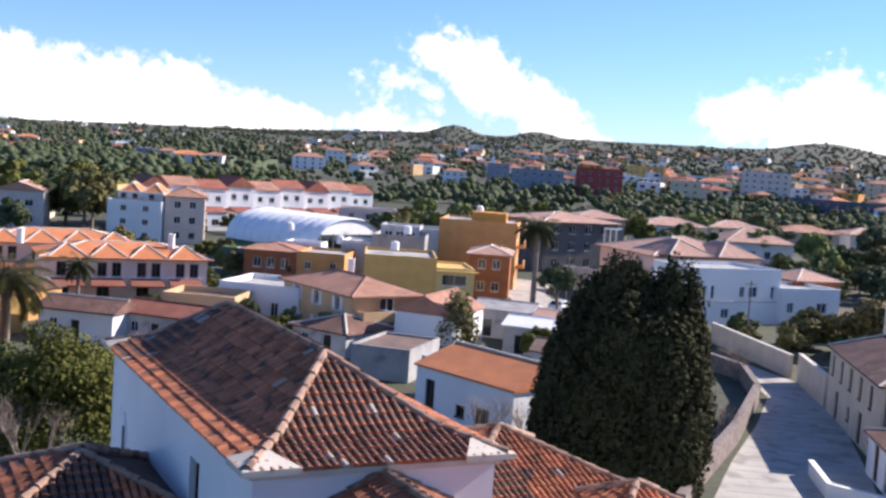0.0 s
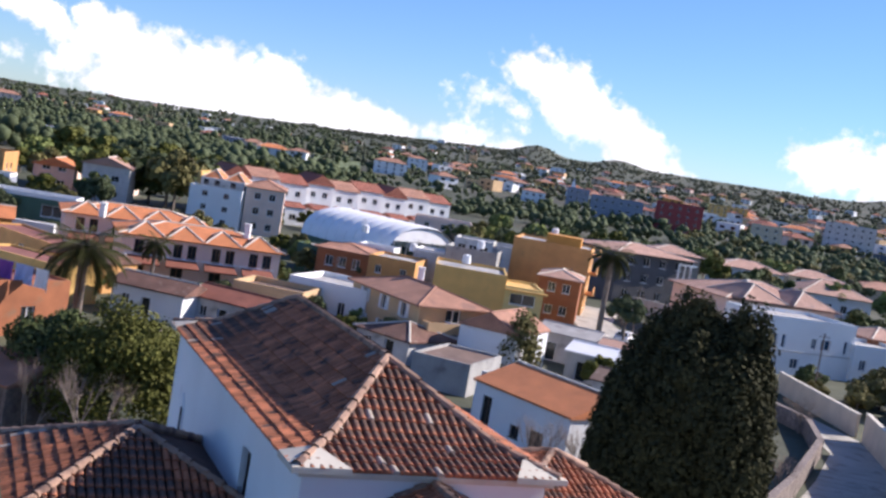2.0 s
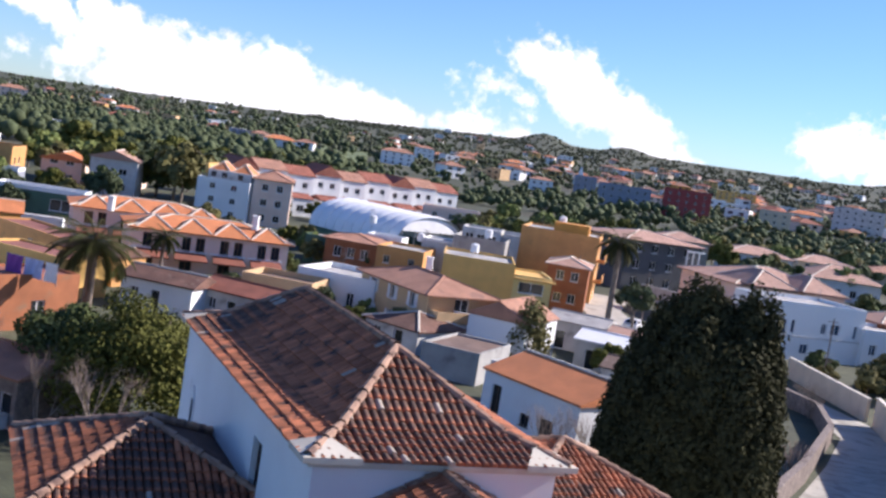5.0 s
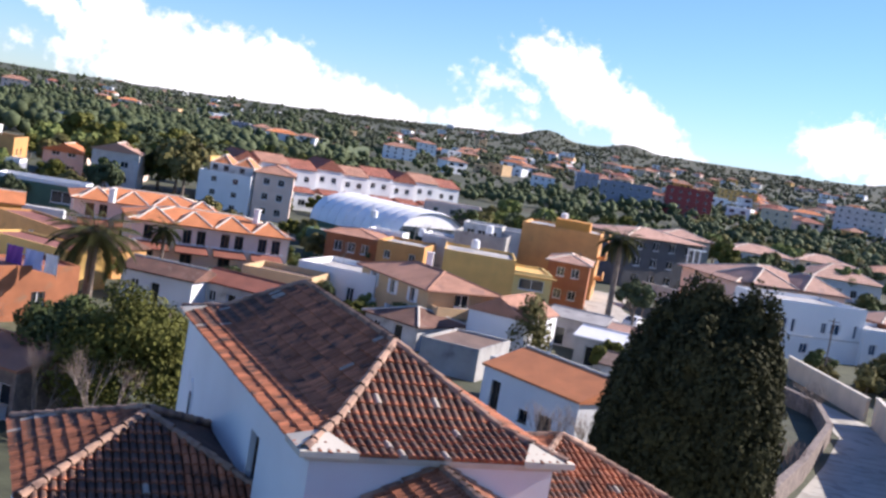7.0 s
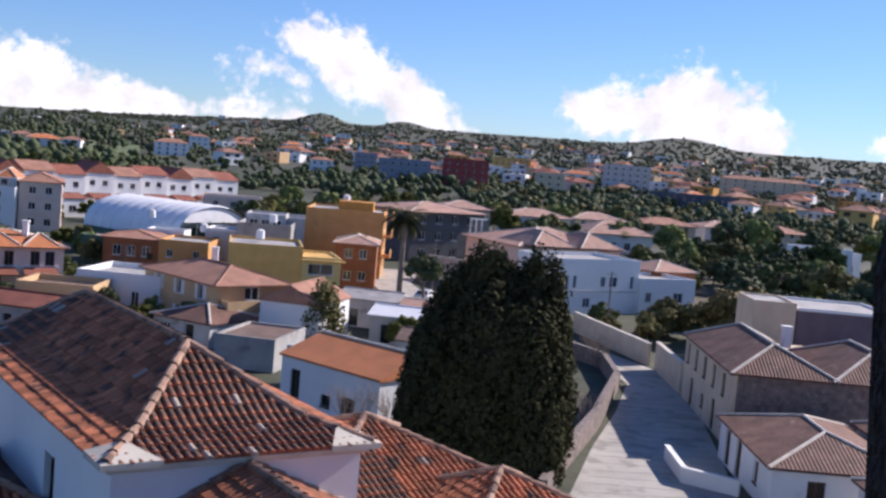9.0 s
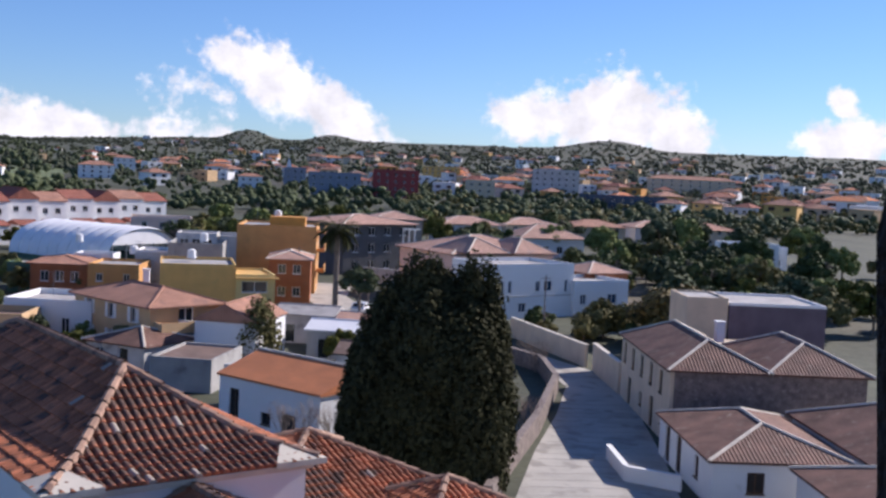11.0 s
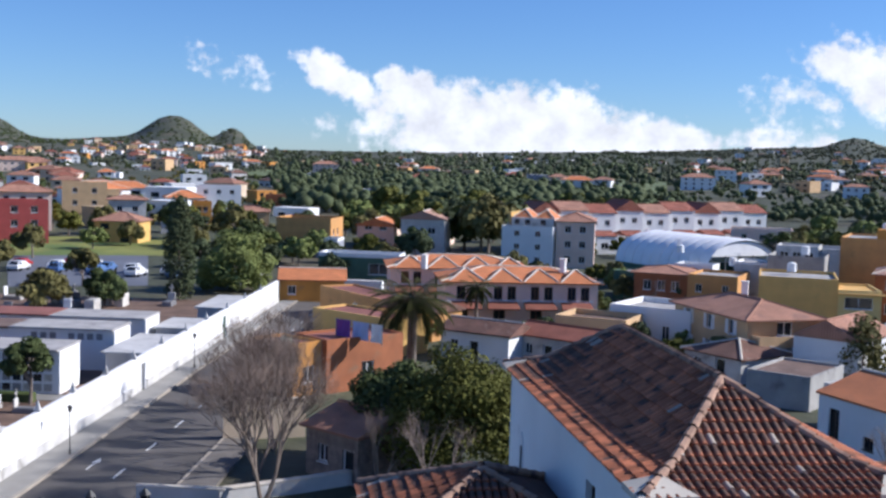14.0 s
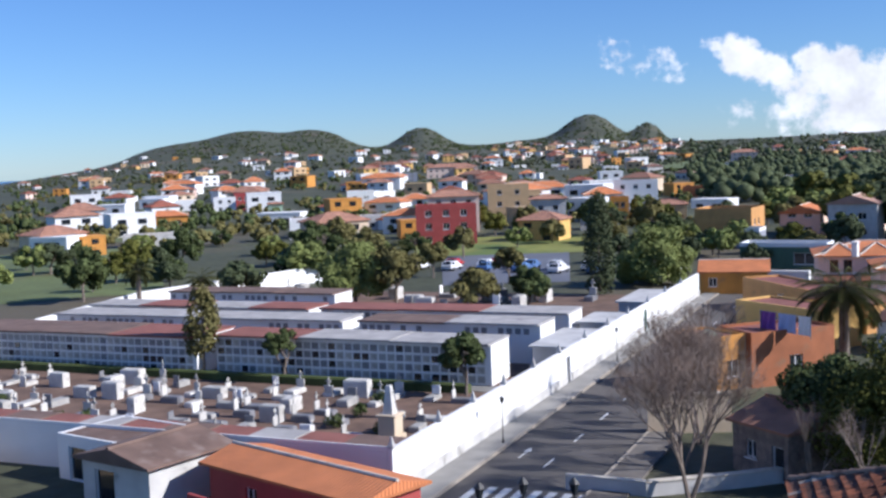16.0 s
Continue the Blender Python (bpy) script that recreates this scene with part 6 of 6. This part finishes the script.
for a, e, wd, hd, mt, tiled, lb in BLOCKS:
    x, y, r = on_slope(a, e)
    w, h = r * radians(wd), max(2.6, r * radians(hd))
    d = min(14.0, max(7.0, w * 0.6))
    u = Vector((math.cos(radians(a)), math.sin(radians(a)), 0))
    st = max(1, round(h / 3.0))
    nw = int(min(9, max(2, w / 4)))
    p = Vector((x, y, 0)) - u * w / 2
    z = min(ground(p.x, p.y), ground(x, y)) - 0.3
    house("apartment_block" if st > 3 else "house", (p.x, p.y), (u.x, u.y), w, d, h, mt, lb, rows_of("s", w, st, nw, w=min(1.3, w / nw * 0.5), h=1.3, storey=h / st, sill=0.9 * min(1, h / st / 3)) if h / st > 2.3 else [], "hip" if tiled else "flat",
          min(2.2, w * 0.12), ROOF_PALE if mt is not ORANGE else ROOF_NEW, 0.5, category="building" if st > 3 else "house", z=z, para=0.5)
x, y, r = on_slope(-2.2, -0.69)
sp = thing("spire", pose(x, y, ground(x, y) - 0.3), "small white chapel spire on the slope", "chapel")
bm = bmesh.new()
h = r * radians(1.0)
box(bm, -h * 0.13, h * 0.13, -h * 0.13, h * 0.13, 0, h * 0.55)
bmesh.ops.create_cone(bm, cap_ends=True, segments=4, radius1=h * 0.19, radius2=0.05, depth=h * 0.45, matrix=pose(0, 0, h * 0.775, 0, 0, 45))
part("tower", bm, WHITE_PLAIN, sp)

# ordinary houses: a dozen kinds, copied over the slopes
kinds = []
for i, (mt, rm, w, d, h) in enumerate(((WHITE_PLAIN, ROOF_PALE, 11, 9, 5.6), (WHITE, ROOF_NEW, 10, 8, 5.4), (CREAM, ROOF_PALE, 12, 9, 5.6), (WHITE_PLAIN, None, 11, 9, 6.0), (PINKISH, ROOF_RED, 11, 9, 5.4), (WHITE, None, 14, 9, 3.6), (TAN, None, 10, 9, 6.4), (GREYWHITE, ROOF_OLD, 10, 8, 4.0),
                                        (WHITE_PLAIN, ROOF_NEW, 16, 9, 5.8), (YELLOW, ROOF_PALE, 10, 9, 5.5), (WHITE, ROOF_RED, 9, 8, 3.4), (ORANGE, None, 9, 8, 5.4))):
    lb = {WHITE_PLAIN: "white", WHITE: "whitewashed", CREAM: "cream", PINKISH: "pinkish", TAN: "tan", GREYWHITE: "grey", YELLOW: "yellow", ORANGE: "orange"}[mt] + (" hillside house with a tiled roof" if rm else " hillside house with a flat roof")
    x, y, r = on_slope(12.3 + 1.1 * i, -1.2 + 0.05 * i)
    k = thing("house", pose(x, y, ground(x, y) - 0.4, 0, 0, 8 * (i % 3)), lb, "house", "hillside houses")
    part("wall", boxes((0, w, 0, d, -1.5, h)), mt, k)
    if rm:
        hip_roof(k, w, d, h + 0.15, 1.9, 0.5, rm, "hip")
    else:
        part("roof", boxes((-0.1, w + 0.1, -0.1, d + 0.1, h + 0.003, h + 0.4)), mt, k)
    for q in range(2 if h < 4.5 else 4):
        part("window", boxes((w * (0.14 + 0.46 * (q % 2)), w * (0.14 + 0.46 * (q % 2)) + w * 0.2, -0.05, -0.004, 0.9 + 2.8 * (q // 2), 2.2 + 2.8 * (q // 2))), GLASS, k)
    kinds.append(k)
rf = random.Random(31)


FAR_V, FAR_F, FAR_I, FAR_M = [], [], [], []


def add_far(k, m):
    """Adds a copy of a house, too far off to pick out, to the joined houses of the slopes."""
    for ob in k.children_recursive:
        if ob.type != "MESH":
            continue
        local = ob.matrix_basis
        up = ob.parent
        while up != k:
            local, up = up.matrix_basis @ local, up.parent
        mm, i0, mt = m @ local, len(FAR_V), ob.data.materials[0]
        if mt not in FAR_M:
            FAR_M.append(mt)
        FAR_V.extend([mm @ v.co for v in ob.data.vertices])
        for q in ob.data.polygons:
            FAR_F.append([i0 + j for j in q.vertices])
            FAR_I.append(FAR_M.index(mt))


def scatter(n, a0, a1, e0, e1, s=1.0, joined=False):
    for _ in range(n):
        a = rf.uniform(a0, a1)
        top = skyline(a) - 0.12
        e = min(rf.uniform(e0, e1), top)
        x, y, r = on_slope(a, e)
        k = kinds[rf.choice((0, 1, 2, 3, 3, 4, 5, 6, 7, 8, 9, 10, 10, 11))]
        m = pose(x, y, ground(x, y) - 0.6, 0, 0, a + rf.uniform(-40, 40))
        q = s * rf.uniform(0.8, 1.25)
        if joined:
            add_far(k, m @ Matrix.Diagonal((q, q, q, 1)))
            continue
        c = copy_thing(k, m)
        c.scale = (q, q, q)


scatter(34, 28, 60, -3.2, -1.6)
scatter(46, 29, 62, -1.7, -0.5)
scatter(18, -34, -12, -1.9, -1.1, 1.1)
scatter(30, -34, 4, -1.2, -0.2, 1.1)
scatter(16, 10, 30, -1.5, 0.2, 1.0)
scatter(12, 33, 62, -4.6, -3.0, 0.9)
scatter(120, 29, 60, -0.9, 0.4, 1.0, True)
scatter(70, 29, 38, -0.25, 0.45, 1.0, True)
scatter(30, 29, 62, -2.2, -0.7, 0.9, True)
scatter(170, -34, 8, -0.6, 0.9, 1.1, True)
scatter(70, -30, 6, -1.3, -0.3, 1.0, True)
scatter(26, 9, 29, -0.9, 0.35, 0.9, True)
far_me = bpy.data.meshes.new("far_houses")
far_me.from_pydata([tuple(v) for v in FAR_V], [], FAR_F)
for mt in FAR_M:
    far_me.materials.append(mt)
far_me.polygons.foreach_set("material_index", FAR_I)
far_me.update()
tagged(new("far_houses", far_me), "pale and terracotta houses dotted over the far slopes", "houses", kind="stuff")


# woods: unnumbered trees, in three joined masses
def woods(name, spots, leaf, label, seed, per=52):
    nr = np.random.default_rng(seed)
    cs, rs = [], []
    for x, y, s in spots:
        z = ground(x, y)
        for _ in range(4):
            cs.append((x + nr.uniform(-1, 1) * 1.3 * s, y + nr.uniform(-1, 1) * 1.3 * s, z + s * nr.uniform(0.5, 1.8)))
            rs.append(s * nr.uniform(0.5, 0.95))
    # solid hearts of the crowns
    ico = bmesh.new()
    bmesh.ops.create_icosphere(ico, subdivisions=1, radius=1.0)
    iv, fi = np.array([v.co[:] for v in ico.verts]), np.array([[v.index for v in f.verts] for f in ico.faces])
    ico.free()
    n = len(cs)
    V = np.array(cs)[:, None, :] + iv[None] * (np.array(rs) * 0.86)[:, None, None] * (0.75 + 0.5 * nr.random((n, len(iv), 1)))
    F = (fi[None] + (np.arange(n) * len(iv))[:, None, None]).reshape(-1, 3)
    hearts = bpy.data.meshes.new("tree_mass")
    hearts.from_pydata(V.reshape(-1, 3).tolist(), [], F.tolist())
    hearts.update()
    for p in hearts.polygons:
        p.use_smooth = True
    tagged(mesh_part("woods", hearts, leaf), label, "woods", kind="stuff")
    ob = mesh_part(name, leaf_mesh(name, cs, rs, per // 4, 0.5, nr, 0.9, shell=0.7), leaf)
    tagged(ob, label, "woods", kind="stuff")


def spots(n, a0, a1, e0, e1, s0, s1):
    out = []
    while len(out) < n:
        a = rf.uniform(a0, a1)
        e = rf.uniform(e0, max(e0 + 0.1, min(e1, skyline(a) - 0.10)))
        x, y, r = on_slope(a, e)
        if noise.noise(Vector((x * 0.012, y * 0.012, 7))) < -0.25 and r < 900:
            continue
        out.append((x, y, rf.uniform(s0, s1) * (1 + 0.25 * (r > 900))))
    return out


woods("woods", spots(1050, 9.5, 28.5, -2.4, 0.5, 1.2, 3.4) + spots(260, 13, 27.5, -2.9, -1.4, 2.0, 4.0), L_DARK, "dense dark wood on the slope", 1)
woods("woods", spots(1100, -36, 10, -2.6, 0.2, 1.1, 2.6), L_DARK, "dark trees scattered over the slope", 2)
woods("woods", spots(2700, -36, 30, -1.0, 2.2, 1.2, 2.6), L_SCRUB, "haze-paled green trees and scrub on the far slope", 3)
woods("woods", spots(900, 28, 62, -0.8, 2.2, 0.9, 2.0), L_SCRUB, "haze-paled green scrub on the far slope", 7)
woods("woods", spots(1300, -36, 12, 0.5, 2.4, 1.3, 2.7), L_SCRUB, "haze-paled green trees along the ridge", 9)
woods("woods", spots(800, 29.5, 54, 0.25, 2.4, 1.0, 1.9), L_BUSH, "dark green scrub on the cone-shaped hills", 8)
woods("woods", spots(640, 28, 64, -3.4, 0.0, 0.9, 1.8), L_BUSH, "dark green trees and hedges between houses", 4)
woods("woods", spots(420, 28, 64, -4.0, -0.5, 0.9, 1.5), L_OLIVE, "olive trees and shrubs between houses", 5)
woods("woods", spots(500, -36, -8, -2.9, -0.6, 1.0, 2.0), L_OLIVE, "olive brown trees between the villas", 6)

# ---- cars, tower, small things ----
def car(m, paint, label):
    g = thing("car", m, label, "car", "parked cars")
    bm = bmesh.new()
    prof = [(-2.1, 0.35), (2.1, 0.35), (2.15, 0.75), (1.2, 0.92), (0.55, 1.42), (-1.2, 1.45), (-1.95, 0.98), (-2.15, 0.8)]
    left, right = [bm.verts.new((x, -0.85 if z < 1 else -0.68, z)) for x, z in prof], [bm.verts.new((x, 0.85 if z < 1 else 0.68, z)) for x, z in prof]
    bm.faces.new(left)
    bm.faces.new(right[::-1])
    for i in range(8):
        j = (i + 1) % 8
        bm.faces.new((left[i], right[i], right[j], left[j]))
    bmesh.ops.recalc_face_normals(bm, faces=bm.faces)
    part("body", bm, paint, g)
    gl = bmesh.new()
    for y in (-0.80, 0.80):
        gl.faces.new([gl.verts.new((x, y * (1.01 if z < 1.2 else 0.88), z)) for x, z in ((1.0, 1.0), (0.5, 1.36), (-1.1, 1.38), (-1.6, 1.02))])
    for x0, z0, x1, z1 in ((1.22, 0.95, 0.62, 1.39), (-1.98, 1.02, -1.28, 1.42)):
        gl.faces.new([gl.verts.new(p) for p in ((x0, -0.66, z0), (x0, 0.66, z0), (x1, 0.58, z1), (x1, -0.58, z1))])
    part("windows_glass", gl, GLASS, g)
    for x in (-1.3, 1.3):
        for y in (-0.82, 0.82):
            bm = bmesh.new()
            tube(bm, (x, y - 0.1, 0.31), (x, y + 0.1, 0.31), 0.31, 0.31, 12)
            wheel = part("wheel", bm, RUBBER, g)
    return g


c0 = car(pose(14.7, 137.4, 0.03, 0, 0, 70), CAR_WHITE, "white hatchback parked on the lane")
paints = [car(pose(-104 - 3 * i, 141 + 1.2 * i, 0.05, 0, 0, 110), p, lb) for i, (p, lb) in enumerate(((CAR_BLUE, "blue parked car with dark windows"), (CAR_WHITE, "white parked car with dark windows"), (CAR_DARK, "dark grey parked car"), (CAR_RED, "red parked car with dark windows")))]
paints[2]["label"] = "dark grey car parked in the lot"
rc = random.Random(5)
for i in range(15):
    copy_thing(paints[rc.choice((0, 1, 1, 2, 1, 3))], pose(-121 + 3.0 * i + rc.uniform(-0.3, 0.3), 134 + 4 * (i % 2) + 0.5 * i, 0.05, 0, 0, 105 + rc.uniform(-5, 5)))
copy_thing(paints[1], CEM @ pose(8.4, 40.0, 0.02, 0, 0, 90))
copy_thing(paints[2], CEM @ pose(8.4, 62.0, 0.02, 0, 0, 90))
copy_thing(paints[1], pose(-128, 246, 0.05, 0, 0, 20))

# the belfry in which the camera stands
tower = thing("church_tower", Matrix.Identity(4), "dark rough stone bell tower of the church", "tower")


def stone_block(x0, x1, y0, y1, z0, z1, amp, seed):
    bm = bmesh.new()
    nx, ny, nz = max(2, int((x1 - x0) / 0.09)), max(2, int((y1 - y0) / 0.09)), max(2, int((z1 - z0) / 0.09))
    box(bm, x0, x1, y0, y1, z0, z1)
    bmesh.ops.subdivide_edges(bm, edges=bm.edges[:], cuts=1, use_grid_fill=True)
    for _ in range(3):
        long = [e for e in bm.edges if e.calc_length() > 0.12]
        if not long:
            break
        bmesh.ops.subdivide_edges(bm, edges=long, cuts=1, use_grid_fill=True)
    bm.normal_update()
    for v in bm.verts:
        v.co += v.normal * amp * (noise.noise(v.co * 5 + Vector((seed, 0, 0))) + 0.6 * noise.noise(v.co * 14 + Vector((0, seed, 0))))
    return bm


jamb = stone_block(0.572, 1.2, 0.45, 0.92, 16.2, 20.2, 0.018, 2)
for v in jamb.verts:                     # the capital above the springing stands back a little
    if v.co.x < 0.8:
        q = min(1, max(0, (v.co.z - 17.98) / 0.1))
        v.co.x += 0.03 * q * q * (3 - 2 * q) + 0.012 * noise.noise(Vector((0, 0, v.co.z * 4)))
part("pillar", jamb, DARKSTONE, tower, "rough dark stone jamb")
part("pillar", stone_block(-2.6, -2.2, 0.45, 0.92, 16.2, 20.2, 0.02, 7), DARKSTONE, tower, "rough dark stone jamb")
part("sill_wall", boxes((-2.6, 1.2, 0.5, 0.9, 15.5, 16.75)), DARKSTONE, tower)
part("side_wall", boxes((1.2, 1.55, -2.2, 0.92, 0, 20.2), (-2.95, -2.6, -2.2, 0.92, 0, 20.2)), DARKSTONE, tower)
part("back_wall", boxes((-2.6, 1.2, -2.2, -1.9, 0, 20.2)), DARKSTONE, tower)
part("lower_wall", boxes((-2.6, 1.2, 0.5, 0.9, 0, 15.49)), DARKSTONE, tower)
part("floor_slab", boxes((-2.6, 1.2, -1.9, 0.5, 15.9, 16.2)), DARKSTONE, tower)
part("roof_slab", boxes((-2.95, 1.55, -2.2, 0.92, 20.21, 20.5)), DARKSTONE, tower)

# roof clutter: water tanks, aerials and chimneys on the nearer roofs
def aerial(x, y, z, h=2.2):
    bm = bmesh.new()
    tube(bm, (0, 0, -0.2), (0, 0, h), 0.02, 0.02, 5)
    for k in range(4):
        tube(bm, (-0.5 + 0.06 * k, 0.02 * k, h - 0.1 - 0.22 * k), (0.5 - 0.06 * k, 0.02 * k, h - 0.1 - 0.22 * k), 0.012, 0.012, 4)
    ob = part("aerial", bm, METAL)
    ob.location = (x, y, z)
    tagged(ob, "thin metal television aerial on a roof", "aerial", "roof aerials")


for x, y, z in ((-12, 136, 6.0), (-5, 138, 6.0), (2, 164, 10.0), (-22, 158, 6.0), (-54, 192, 7.6), (-18, 114, 4.3), (36, 138, 6.4)):
    aerial(x, y, z)


def tank(x, y, z):
    bm = bmesh.new()
    tube(bm, (0, 0, 0), (0, 0, 1.0), 0.55, 0.5, 14)
    tube(bm, (0, 0, 1.0), (0, 0, 1.15), 0.5, 0.15, 14)
    ob = part("water_tank", bm, WHITE_PLAIN)
    ob.location = (x, y, z)
    tagged(ob, "pale round water tank on a flat roof", "water tank", "roof water tanks")


for x, y, z in ((-6, 139, 6.05), (-14, 152, 5.25), (-22, 160, 6.05), (-57, 195, 7.7), (5, 166, 10.05), (-5, 152, 7.25)):
    tank(x, y, z)


def chimney(x, y, z):
    ob = part("chimney", boxes((-0.3, 0.3, -0.3, 0.3, -0.6, 0.9), (-0.38, 0.38, -0.38, 0.38, 0.9, 1.0)), WHITE)
    ob.location = (x, y, z)
    tagged(ob, "small white rendered chimney on a roof", "chimney", "roof chimneys")


for x, y, z in ((-9.0, 111.0, 6.3), (-30.0, 123.5, 6.4), (-45, 119, 6.3), (36, 80, 6.6)):
    chimney(x, y, z)

# utility poles and the cable along the lane
def pole(x, y, h=7.0):
    bm = bmesh.new()
    tube(bm, (0, 0, -0.3), (0, 0, h), 0.1, 0.07, 8)
    tube(bm, (-0.6, 0, h - 0.4), (0.6, 0, h - 0.4), 0.04, 0.04, 6)
    ob = part("utility_pole", bm, BARK)
    ob.location = (x, y, 0)
    tagged(ob, "weathered wooden utility pole with a cross-arm", "utility pole", "utility poles")


for x, y in ((16, 142), (7.5, 150), (33.5, 121)):
    pole(x, y)
